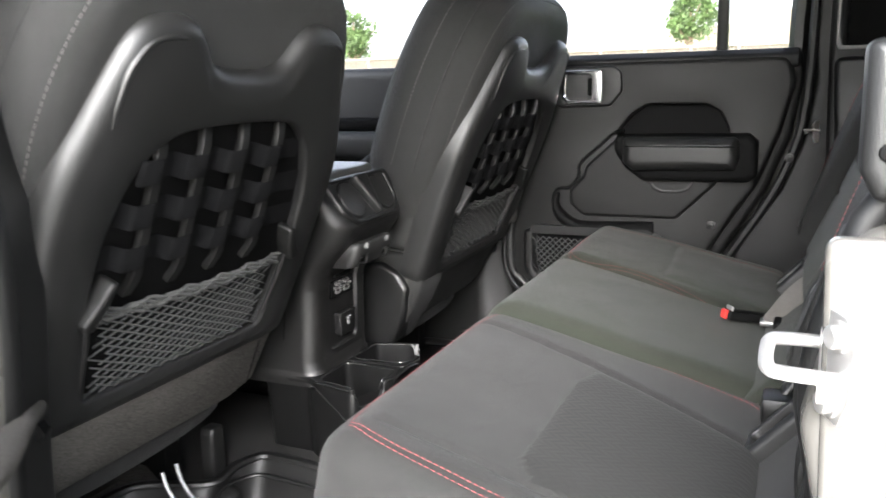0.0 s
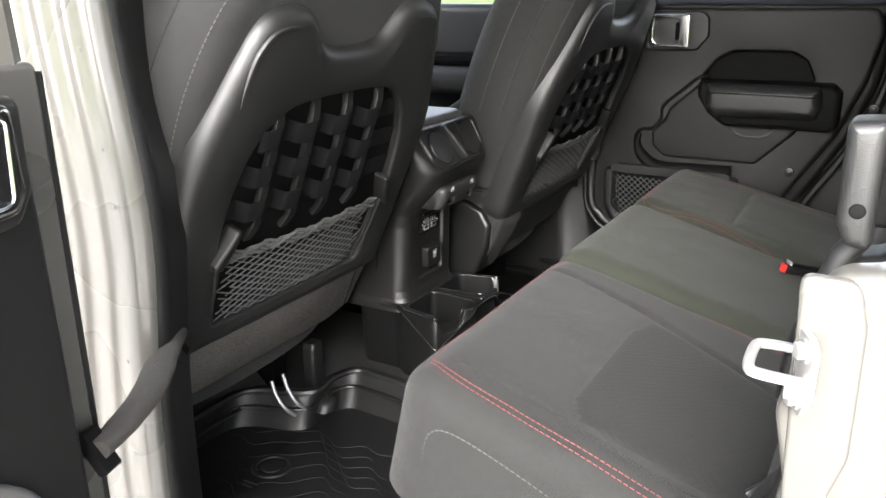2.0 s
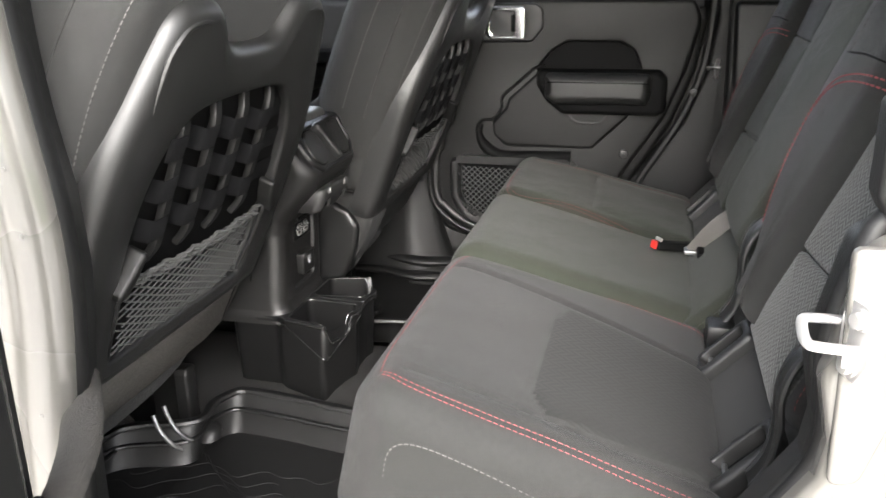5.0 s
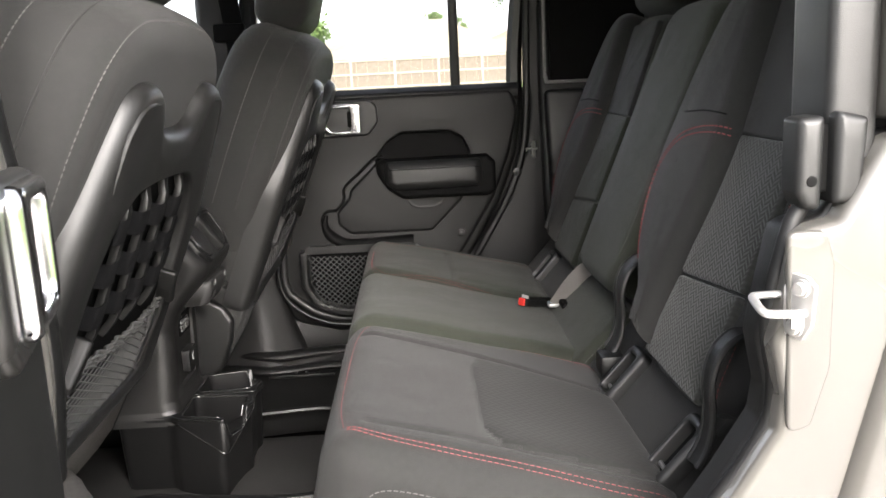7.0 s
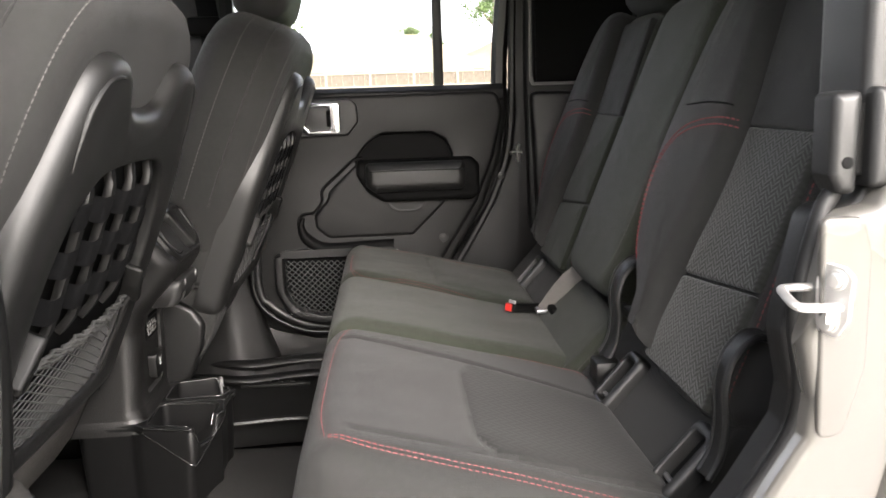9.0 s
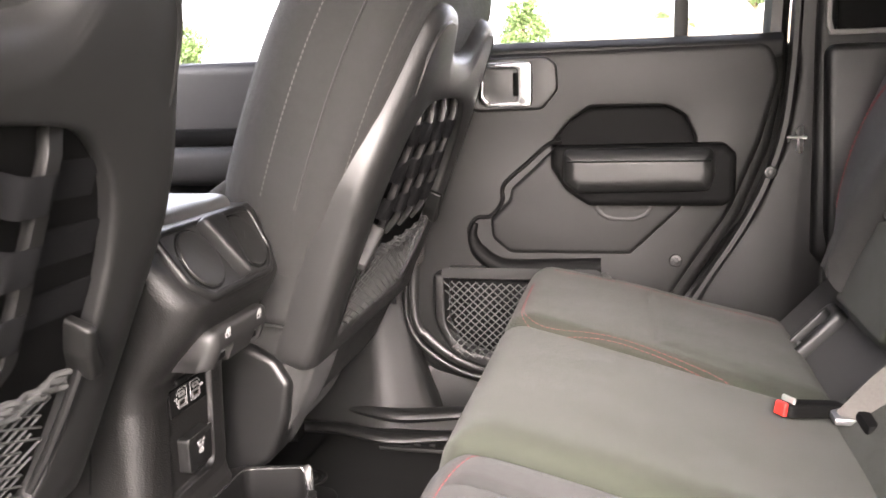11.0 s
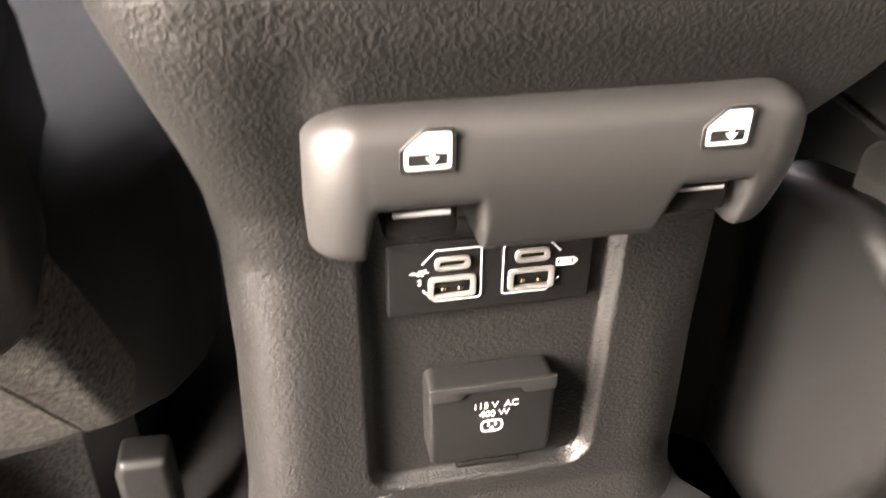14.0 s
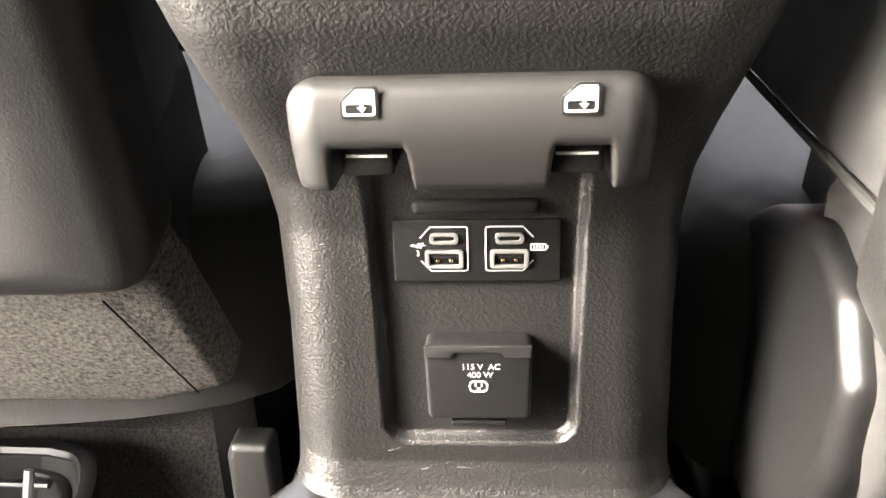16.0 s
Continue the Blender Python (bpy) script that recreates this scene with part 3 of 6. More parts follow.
        part("webbing", bm, WEB, seat, "black nylon webbing woven over the ribs")
    # net pocket
    bm = B()
    net_mesh(bm, m @ Matrix.Translation((0, 0, 0.008)), [(-0.172, 0.014), (0.172, 0.010), (0.162, -0.097), (-0.162, -0.097)], 13, 10, 0.0012, 0.008)
    net = part("net_pocket", bm, CORD, seat, "grey diamond net pocket")
    bm = B()
    for k in range(4):
        tube(bm, [m @ Vector((-0.176 + 0.352 * f, 0.020 - 0.0035 * k - 0.004 * f + 0.002 * math.sin(34 * f + k), 0.010 + 0.0085 * math.sin(math.pi * f) + 0.0022 * math.sin(71 * f + 2 * k))) for f in np.linspace(0, 1, 44)], 0.0026, 6)
    part("net_hem", bm, CORD, net, "gathered grey elastic hem")
    for sgn in (-1, 1):
        bm = B()
        pad(bm, m, rounded([(sgn * a, b) for a, b in ((0.161, 0.064), (0.172, 0.066), (0.187, 0.040), (0.202, 0.020), (0.200, 0.010), (0.186, 0.010), (0.172, 0.034))], 0.0045), 0.024, 0.005, floor=0.004)
        hook = part("bag_hook", bm, DOOR_TRIM, seat, "charcoal plastic bag hook")
        bm = B()
        tube(bm, [m @ Vector((sgn * a, b, c)) for a, b, c in ((0.188, 0.030, 0.014), (0.181, -0.02, 0.014), (0.175, -0.060, 0.012), (0.166, -0.094, 0.010))], [0.0045, 0.0045, 0.004, 0.0035], 8)
        part("net_edge", bm, PLASTIC, hook)
    # head rest on two posts
    bm = B()
    hm = frame_on((0.02, yc, 0.47), RECLINE - 0.12, 1)
    hr = smooth_loop([(-0.125, 0.440), (-0.142, 0.53), (-0.125, 0.605), (-0.06, 0.63), (0.06, 0.63), (0.125, 0.605), (0.142, 0.53), (0.125, 0.440), (0.06, 0.424), (-0.06, 0.424)], 64)
    pad(bm, hm, hr, 0.11, 0.045, back_r=0.04, floor=-0.115, arc=5, crown=0.006)
    head = part("head_rest", bm, FABRIC, seat, "charcoal fabric head rest")
    for sgn in (-1, 1):
        bm = B()
        tube(bm, [hm @ Vector((sgn * 0.055, 0.38, -0.085)), hm @ Vector((sgn * 0.055, 0.50, -0.07))], 0.007, 10)
        part("head_rest_post", bm, STEEL, head)
    # cushion and base
    bm = B()
    pad(bm, axes((-0.40, yc, 0.20), (1, 0, 0), (0, 1, 0), (0, 0, 1)), smooth_loop([(0.25, -0.24), (0.25, 0.24), (-0.05, 0.265), (-0.26, 0.24), (-0.28, 0.0), (-0.26, -0.24), (-0.05, -0.265)], 60), 0.17, 0.05, crown=0.006)
    part("seat_cushion", bm, FABRIC, seat)
    for sgn in (-1, 1):
        bm = B()
        box(bm, (-0.62, yc + sgn * 0.2 - 0.02, 0.05), (-0.22, yc + sgn * 0.2 + 0.02, 0.21), 0.006)
        part("seat_rail", bm, DARK, seat)
    return seat


def rear_skirt(seat, dx, yc, lo, hi, cloth=None, words="grey felt skirt below the back shell"):
    """The felt panel under the back shell."""
    bm = B()
    pad(bm, axes((-0.038 + dx, yc, 0.335), (0, 1, 0), (0.5, 0, 0.866), (0.866, 0, -0.5)), rounded([(lo + 0.004, 0.03), (lo, 0.0), (lo - 0.004, -0.096), (lo + 0.035, -0.122), (hi - 0.045, -0.122), (hi + 0.010, -0.100), (hi + 0.004, 0.0), (hi, 0.03)], [0.01, 0.02, 0.012, 0.03, 0.03, 0.012, 0.02, 0.01]), 0.03, 0.012, floor=-0.028, crown=0.004)
    sk = part("rear_skirt", bm, cloth or CARPET, seat, words)
    m = axes((-0.038 + dx, yc, 0.335), (0, 1, 0), (0.5, 0, 0.866), (0.866, 0, -0.5))
    for sg, u in ((-1, lo), (1, hi)):
        bm = B()
        tube(bm, [m @ Vector((u - sg * (0.014 + 0.22 * (v + 0.092)), v, 0.0042)) for v in np.linspace(0.0, -0.100, 12)], 0.0006, 6)
        part("skirt_seam", bm, DARK, sk)


driver = front_seat()
# side cover and lower side panel of the passenger seat
passenger = copy_thing(driver, Matrix.Translation(driver.location + Vector((0.095, 0.80, 0.0))))

for k in range(2):
    bm = B()
    tube(bm, bezier([(-0.115, -0.345 + 0.03 * k, 0.165), (-0.105, -0.347 + 0.03 * k, 0.14), (-0.09, -0.342 + 0.028 * k, 0.115), (-0.08, -0.330 + 0.028 * k, 0.10)], 10), 0.0035, 8)
    part("height_bracket", bm, STEEL, driver, "bare steel seat bracket")
bm = B()
box(bm, (-0.30, -0.250, 0.03), (-0.265, -0.225, 0.08), 0.004)
part("rail_end", bm, STEEL, driver, "bare steel rail end")
bm = B()
pad(bm, axes((0, -0.172, 0), (0, 1, 0), (0, 0, 1), (1, 0, 0)), rounded([(-0.017, 0.03), (0.017, 0.03), (0.016, 0.160), (-0.013, 0.161), (-0.017, 0.150)], 0.005), 0.024, 0.006, floor=-0.174)
part("rail_cover", bm, PLASTIC_GREY, driver, "glossy grey cover on the seat rail")
rear_skirt(driver, 0.0, -0.405, -0.235, 0.244)
rear_skirt(passenger, 0.095, 0.395, -0.235, 0.244, VINYL, "black vinyl skirt below the back shell")
bm = B()
pad(bm, axes((0, 0.190, 0), (1, 0, 0), (0, 0, 1), (0, -1, 0)), rounded([(-0.20, 0.20), (-0.02, 0.195), (0.026, 0.232), (0.050, 0.290), (0.057, 0.335), (0.038, 0.366), (0.0, 0.386), (-0.07, 0.370), (-0.16, 0.325)], [0.03, 0.03, 0.04, 0.04, 0.018, 0.02, 0.03, 0.04, 0.03]), 0.045, 0.011, arc=5)
part("recliner_cover", bm, PLASTIC, passenger, "black plastic recliner cover")
# fabric side of the backrest above a level seam, and the fabric tail below it
SIDE_P = axes((0, 0.255, 0), (1, 0, 0), (0, 0, 1), (0, -1, 0))
bm = B()
pad(bm, SIDE_P, rounded([(-0.165, 0.432), (-0.06, 0.420), (0.060, 0.409), (0.082, 0.420), (0.095, 0.49), (0.130, 0.580), (0.030, 0.620), (-0.06, 0.560), (-0.16, 0.475)], [0.02, 0.05, 0.015, 0.015, 0.05, 0.03, 0.05, 0.05, 0.02]), 0.111, 0.012, arc=6)
part("side_bolster", bm, FABRIC, passenger, "charcoal fabric side bolster")
bm = B()
pad(bm, SIDE_P, rounded([(0.020, 0.4075), (0.066, 0.4065), (0.080, 0.375), (0.083, 0.352), (0.074, 0.327), (0.055, 0.288), (0.030, 0.249), (0.010, 0.216), (-0.01, 0.215), (-0.03, 0.30), (-0.03, 0.40)], [0.004, 0.006, 0.02, 0.02, 0.03, 0.05, 0.05, 0.004, 0.005, 0.03, 0.01]), 0.098, 0.014, arc=5)
part("side_tail", bm, FABRIC, passenger, "charcoal fabric flap below the side seam")
bm = B()
tube(bm, [(x, 0.1475 + 0.012 * step(0.055, 0.08, x), 0.4310 - 0.105 * (x + 0.16)) for x in np.linspace(-0.155, 0.066, 30)], 0.0022, 8)
part("welt", bm, FABRIC, passenger, "charcoal welt along the side seam")
bm = B()
pad(bm, SIDE_P, rounded([(-0.16, 0.30), (-0.02, 0.30), (-0.015, 0.418), (-0.125, 0.425)], 0.01), 0.06, 0.008)
part("side_shield", bm, DARK, passenger, "black shield beside the cushion")

# ---------------------------------------------------------------- rear bench
CT = math.atan(0.22)
CU = axes((0.33, 0, 0.400), (math.cos(CT), 0, -math.sin(CT)), (0, 1, 0), (math.sin(CT), 0, math.cos(CT)))


rear_seat = thing("rear_bench", (0.55, 0, 0.05), "charcoal fabric rear bench with red double stitching", "car seat")


def near_line(p, line):
    """Distance of the points p from a polyline."""
    best = np.full(len(p), 9.0)
    q = np.array(line, float)
    for a, b in zip(q, q[1:]):
        ab = b - a
        f = np.clip(((p - a) @ ab) / (ab @ ab), 0, 1)
        best = np.minimum(best, np.linalg.norm(p - a - f[:, None] * ab, axis=1))
    return best


def inside(p, poly):
    """Which of the points p lie in a polygon."""
    q = np.array(poly, float)
    hit = np.zeros(len(p), bool)
    for a, b in zip(q, np.roll(q, -1, 0)):
        cross = ((a[1] > p[:, 1]) != (b[1] > p[:, 1])) & (p[:, 0] < (b[0] - a[0]) * (p[:, 1] - a[1]) / (b[1] - a[1] + 1e-12) + a[0])
        hit ^= cross
    return hit


def cushion_mesh(name, m, lo, hi, depth, r_edge, corner, grooves=(), puffs=(), sag=0.0, nu=100, nv=110, u0=-0.018, u1=0.405):
    """A seat cushion: rounded edges, a plan that lo(u) and hi(u) bound, seams sunk along lines, panels puffed between them."""
    def roll(n, ends):
        """Positions from -1 to 1 and how far down the side they lie."""
        q = np.linspace(-1 - 1.9 * ends, 1 + 1.9 * ends, n)
        inner = 1 - ends
        a = np.clip((np.abs(q) - inner) / ends, 0, math.pi / 2)
        pos = np.sign(q) * np.where(np.abs(q) < inner, np.abs(q), inner + ends * np.sin(a))
        down = np.where(np.abs(q) < inner, 0, 1 - np.cos(a)) + np.clip((np.abs(q) - inner) / ends - math.pi / 2, 0, 9) * 4
        return pos, down
    pu, du = roll(nu, 2 * r_edge / (u1 - u0))
    wide = hi(0.2) - lo(0.2)
    pv, dv = roll(nv, 2 * r_edge / wide)
    U, V = np.meshgrid(pu, pv, indexing="ij")
    D = np.sqrt(np.add.outer(du ** 2, dv ** 2))
    # corners rounded in plan
    hu, hv = (u1 - u0) / 2, wide / 2
    au, av = (np.abs(U) * hu - (hu - corner)) / corner, (np.abs(V) * hv - (hv - corner)) / corner
    both = (au > 0) & (av > 0)
    nau, nav = au * np.sqrt(np.clip(1 - av ** 2 / 2, 0, 1)), av * np.sqrt(np.clip(1 - au ** 2 / 2, 0, 1))
    U = np.where(both, np.sign(U) * (hu - corner + nau * corner) / hu, U)
    V = np.where(both, np.sign(V) * (hv - corner + nav * corner) / hv, V)
    uu = (u0 + u1) / 2 + U * hu
    los, his = np.vectorize(lo)(uu), np.vectorize(hi)(uu)
    vv = (los + his) / 2 + V * (his - los) / 2
    W = -np.minimum(D * r_edge, depth)
    W = W + 0.004 * (1 - U ** 2) * (1 - V ** 2)
    flat = np.stack([uu.ravel(), vv.ravel()], 1)
    top = (D.ravel() < 1.2)
    w = W.ravel()
    for poly, h, soft in puffs:
        d = near_line(flat, list(poly) + [poly[0]])
        w = w + np.where(inside(flat, poly) & top, h * (1 - np.exp(-d / soft)), 0)
    for line, g, width in grooves:
        w = w - np.where(top, g * np.exp(-((near_line(flat, line) / width) ** 2)), 0)
    if sag:
        w = w + np.where(top, sag * np.array([noise.noise((a * 9, b * 9, 1.3)) for a, b in flat]), 0)
    co = [m @ Vector((float(a), float(b), float(c))) for (a, b), c in zip(flat, w)]
    bm = B()
    vs = [bm.verts.new(c) for c in co]
    for a in range(nu - 1):
        for b in range(nv - 1):
            k = a * nv + b
            bm.faces.new((vs[k], vs[k + nv], vs[k + nv + 1], vs[k + 1]))
    return bm


def seam_at(bm, pts, lift=0.0003):
    return drape(bm, CU, pts, lift)


# near cushion: side roll, flat panel with a woven insert, inner roll
SIDE_SEAM = bezier([(0.395, -0.612), (0.25, -0.594), (0.12, -0.576), (0.04, -0.564), (0.006, -0.552)], 60)
FRONT_SEAM = bezier([(0.004, -0.550), (-0.004, -0.47), (-0.004, -0.30), (0.0, -0.20), (0.012, -0.152), (0.030, -0.128)], 60)
INNER_SEAM = bezier([(0.034, -0.126), (0.07, -0.116), (0.13, -0.118), (0.23, -0.150), (0.31, -0.172), (0.39, -0.190)], 60)
SIDE_CREASE = bezier([(0.385, -0.590), (0.25, -0.568), (0.12, -0.545), (0.03, -0.536)], 30)
ROLL_CREASE = bezier([(0.010, -0.192), (0.10, -0.206), (0.23, -0.255), (0.385, -0.318)], 30)
INSERT = [(0.385, -0.585), (0.192, -0.554), (0.170, -0.512), (0.169, -0.300), (0.184, -0.250), (0.23, -0.262), (0.385, -0.322)]
bm = cushion_mesh("cushion", CU, lambda u: -0.600 - 0.085 * max(0.0, u), lambda u: -0.118 - 0.10 * max(0.0, u - 0.06) + 0.004, 0.17, 0.046, 0.050,
                  grooves=[(SIDE_CREASE, 0.0030, 0.0045), (ROLL_CREASE, 0.0055, 0.006), (SIDE_SEAM, 0.0012, 0.004), (FRONT_SEAM, 0.0015, 0.004), (INNER_SEAM, 0.002, 0.004), (INSERT[:6], 0.0016, 0.0035)],
                  puffs=[(INSERT, 0.0030, 0.012)], sag=0.0022, nu=130, nv=140)
seams = [seam_at(bm, [(u, v + d) for u, v in SIDE_SEAM]) for d in (0.0, -0.0075)]
front = seam_at(bm, FRONT_SEAM)
inner = [seam_at(bm, [(u, v + d) for u, v in INNER_SEAM]) for d in (0.0, -0.006)]
panel = B()
keep = {}
poly = inset(ccw(np.array(INSERT)), 0.0022)
back_to = CU.inverted()
for f in bm.faces:
    c = back_to @ f.calc_center_median()
    if c.z > -0.02 and inside(np.array([[c.x, c.y]]), poly)[0]:
        for v in f.verts:
            if v not in keep:
                keep[v] = panel.verts.new(v.co + CU.to_3x3() @ Vector((0, 0, 0.0009)))
        panel.faces.new([keep[v] for v in f.verts])
cushion = part("cushion", bm, FABRIC, rear_seat, "charcoal seat cushion with red double seams and a side roll")
for line, r in [(seams[0], 0.0007), (seams[1], 0.0007), (front, 0.0006), (inner[0], 0.0006), (inner[1], 0.0006)]:
    bm = B()
    stitches(bm, line, r=r)
    part("stitching", bm, THREAD_RED, cushion, "red seam")
bmesh.ops.solidify(panel, geom=panel.faces[:], thickness=0.002)
part("seat_insert", panel, PATCH, cushion, "woven charcoal insert with a chevron texture")
# middle cushion
bm = cushion_mesh("cushion", CU, lambda u: -0.112 - 0.10 * max(0.0, u - 0.06), lambda u: 0.262 - 0.17 * max(0.0, u - 0.02), 0.17, 0.040, 0.022, sag=0.003, nu=80, nv=90)
part("cushion", bm, FABRIC_GREEN, rear_seat, "plain olive grey middle seat cushion")
# far cushion
FAR_SEAM = bezier([(0.385, 0.170), (0.296, 0.213), (0.237, 0.240), (0.133, 0.268), (0.05, 0.268), (0.014, 0.276), (0.000, 0.300), (-0.004, 0.38), (-0.004, 0.47)], 70)
FAR_SIDE = bezier([(0.02, 0.572), (0.15, 0.572), (0.27, 0.562), (0.385, 0.548)], 40)
bm = cushion_mesh("cushion", CU, lambda u: 0.266 - 0.17 * max(0.0, u - 0.02), lambda u: 0.620, 0.17, 0.040, 0.045,
                  grooves=[(FAR_SEAM, 0.002, 0.004), (FAR_SIDE, 0.002, 0.005), ([(0.172, 0.53), (0.178, 0.30)], 0.004, 0.004)], puffs=[([(0.385, 0.23), (0.178, 0.29), (0.172, 0.545), (0.385, 0.53)], 0.004, 0.012)], sag=0.0025, nu=90, nv=90)
lines = [seam_at(bm, [(u + d * 0.3, v + d) for u, v in FAR_SEAM]) for d in (0.0, 0.006)] + [seam_at(bm, FAR_SIDE)]
far_cushion = part("cushion", bm, FABRIC_GREEN, rear_seat, "olive grey seat cushion with red seams")
for line in lines:
    bm = B()
    stitches(bm, line, r=0.0006)
    part("stitching", bm, THREAD_RED, far_cushion, "red seam")
# side seam of the near cushion
bm = B()
stitches(bm, [(x, -0.6012 - 0.083 * max(0, x - 0.33), z) for x, z in bezier([(0.348, 0.24), (0.348, 0.29), (0.358, 0.328), (0.388, 0.338), (0.46, 0.320), (0.60, 0.272), (0.72, 0.235)], 50)], normal=(0, -1, 0))
part("stitching", bm, THREAD_GREY, rear_seat, "grey seam")
bm = B()
box(bm, (0.38, -0.56, 0.03), (0.74, 0.58, 0.25), 0.01)
part("seat_base", bm, DARK, rear_seat, "black seat base under the cushions")

BL = math.atan(0.40)
RB = frame_on((0.735, 0, 0.40), BL, -1)


def bk(u, v, w=0.0):
    return RB @ Vector((u, v, w))


def seat_back(lo, hi, olive):
    """A rear backrest: flat part with inserts and one raised bolster on its inner or outer side."""
    outer = smooth_loop([(lo + 0.015, 0.0), (lo, 0.10), (lo + 0.003, 0.30), (lo + 0.03, 0.45), (lo + 0.07, 0.525), (lo + 0.16, 0.548), (hi - 0.09, 0.540), (hi - 0.04, 0.50), (hi - 0.02, 0.42), (hi - 0.02, 0.25), (hi - 0.06, 0.12), (hi - 0.13, 0.050), (hi - 0.18, 0.0), ((lo + hi) / 2, -0.02)], 120)
    bm = B()
    pad(bm, RB, outer, 0.13, 0.030, floor=-0.145, arc=5, crown=0.002)
    side = drape(bm, RB, bezier([(lo + 0.014, 0.02), (lo + 0.018, 0.10), (lo + 0.022, 0.19), (lo + 0.026, 0.27)], 50))
    low = drape(bm, RB, bezier([(lo + 0.040, -0.005), (lo + 0.030, 0.04), (lo + 0.020, 0.085)], 20))
    back = part("backrest", bm, FABRIC_GREEN if olive else FABRIC, rear_seat, "charcoal backrest with a bolster, inserts and red seams")
    for a, b, e, mat, nm in ((0.0, 0.118, 0.019, PATCH_BACK if not olive else FABRIC_GREEN, "lower_insert"), (0.122, 0.3196, 0.0, PATCH_BACK if not olive else FABRIC_GREEN, "middle_insert"), (0.3202, 0.52, 0.0, FABRIC, "upper_insert")):
        bm = B()
        inner_low, inner_high = (hi - 0.165, hi - 0.185) if b < 0.2 else (hi - 0.185, hi - 0.200) if b < 0.4 else (hi - 0.20, hi - 0.14)
        bottom = 0.019 if nm == "middle_insert" else 0.0
        pad(bm, RB, rounded([(lo + 0.034 + (0.04 if b > 0.5 else 0), b + e), (lo + 0.034, a + bottom), (inner_low, a), (inner_high, b)], 0.006), 0.012, 0.005, floor=-0.018, crown=0.004)
        part(nm, bm, mat, back, "woven chevron insert" if mat is PATCH_BACK else "")
    bm = B()
    pad(bm, RB, smooth_loop([(hi - 0.185, 0.012), (hi - 0.178, 0.05), (hi - 0.182, 0.12), (hi - 0.200, 0.20), (hi - 0.206, 0.26), (hi - 0.202, 0.33), (hi - 0.180, 0.42), (hi - 0.160, 0.50), (hi - 0.145, 0.540), (hi - 0.085, 0.545), (hi - 0.03, 0.505), (hi - 0.002, 0.42), (hi + 0.011, 0.30), (hi + 0.008, 0.225), (hi - 0.014, 0.165), (hi - 0.052, 0.115), (hi - 0.105, 0.072), (hi - 0.150, 0.035)], 140), 0.160, 0.030, floor=-0.135, arc=6, crown=0.006)
    arch = [drape(bm, RB, smooth_loop([(hi - 0.078 - off, 0.110), (hi - 0.052 - off, 0.140), (hi - 0.030 - off, 0.180), (hi - 0.020 - off, 0.222), (hi - 0.028 - off, 0.258 - off * 0.5), (hi - 0.075, 0.295 - off), (hi - 0.140, 0.314 - off), (hi - 0.203, 0.322 - off)], 90, False)) for off in (0.0, 0.009)]
    upper = [drape(bm, RB, bezier([(hi - 0.070 - off, 0.335), (hi - 0.066 - off, 0.42), (hi - 0.072 - off, 0.51)], 30)) for off in (0.0, 0.006)]
    cross = drape(bm, RB, bezier([(hi - 0.062, 0.333), (hi - 0.10, 0.335), (hi - 0.14, 0.338), (hi - 0.190, 0.338)], 16), 0.0)
    part("bolster", bm, FABRIC, back, "raised charcoal side bolster")
    out = RB.to_3x3() @ Vector((0, 0, 1))
    for line in arch:
        bm = B()
        stitches(bm, line, r=0.0011, normal=out)
        part("stitching", bm, THREAD_RED, back, "red arched seam")
    bm = B()
    stitches(bm, side, normal=out)
    part("stitching", bm, THREAD_RED, back, "red seam")
    for line in upper + [low]:
        bm = B()
        stitches(bm, line, normal=out)
        part("stitching", bm, THREAD_GREY, back, "grey seam")
    bm = B()
    tube(bm, cross, 0.0014, 6)
    part("cross_seam", bm, DARK, back)
    return back


seat_back(-0.592, -0.180, False)
seat_back(0.165, 0.575, True)
bm = B()
pad(bm, RB, smooth_loop([(-0.165, 0.30), (-0.168, 0.15), (-0.160, 0.07), (-0.130, 0.028), (-0.05, 0.02), (0.06, 0.02), (0.095, 0.03), (0.112, 0.08), (0.114, 0.28), (0.112, 0.46), (0.085, 0.525), (-0.03, 0.535), (-0.14, 0.525), (-0.165, 0.46)], 120), 0.150, 0.030, floor=-0.135, crown=0.006, arc=6)
welt = drape(bm, RB, bezier([(-0.146, 0.27), (-0.150, 0.15), (-0.142, 0.085), (-0.118, 0.052)], 40))
mid = part("middle_backrest", bm, FABRIC_GREEN, rear_seat, "olive grey middle backrest with rounded corners")
bm = B()
stitches(bm, welt, normal=RB.to_3x3() @ Vector((0, 0, 1)))
part("stitching", bm, THREAD_GREY, mid, "grey seam")
bm = B()
pad(bm, RB, rounded([(0.116, 0.06), (0.172, 0.06), (0.172, 0.50), (0.116, 0.50)], 0.012), 0.12, 0.015, floor=-0.135)
part("back_filler", bm, FABRIC_GREEN, rear_seat, "olive grey strip between the backrests")
for c, hw in ((-0.02, 0.11), (0.37, 0.125), (-0.38, 0.125)):
    bm = B()
    pad(bm, frame_on((0.735, 0, 0.40), BL - 0.06, -1), smooth_loop([(c - hw, 0.560), (c - hw - 0.005, 0.62), (c - hw + 0.02, 0.69), (c, 0.705), (c + hw - 0.02, 0.69), (c + hw + 0.005, 0.62), (c + hw, 0.560), (c, 0.545)], 60), 0.10, 0.04, back_r=0.03, floor=-0.13, crown=0.004)
    head = part("head_rest", bm, FABRIC, rear_seat)
    for s in (-0.05, 0.05):
        bm = B()
        tube(bm, [bk(c + s, 0.50, -0.08), bk(c + s, 0.58, -0.09)], 0.006, 8)
        part("head_rest_post", bm, STEEL, head)
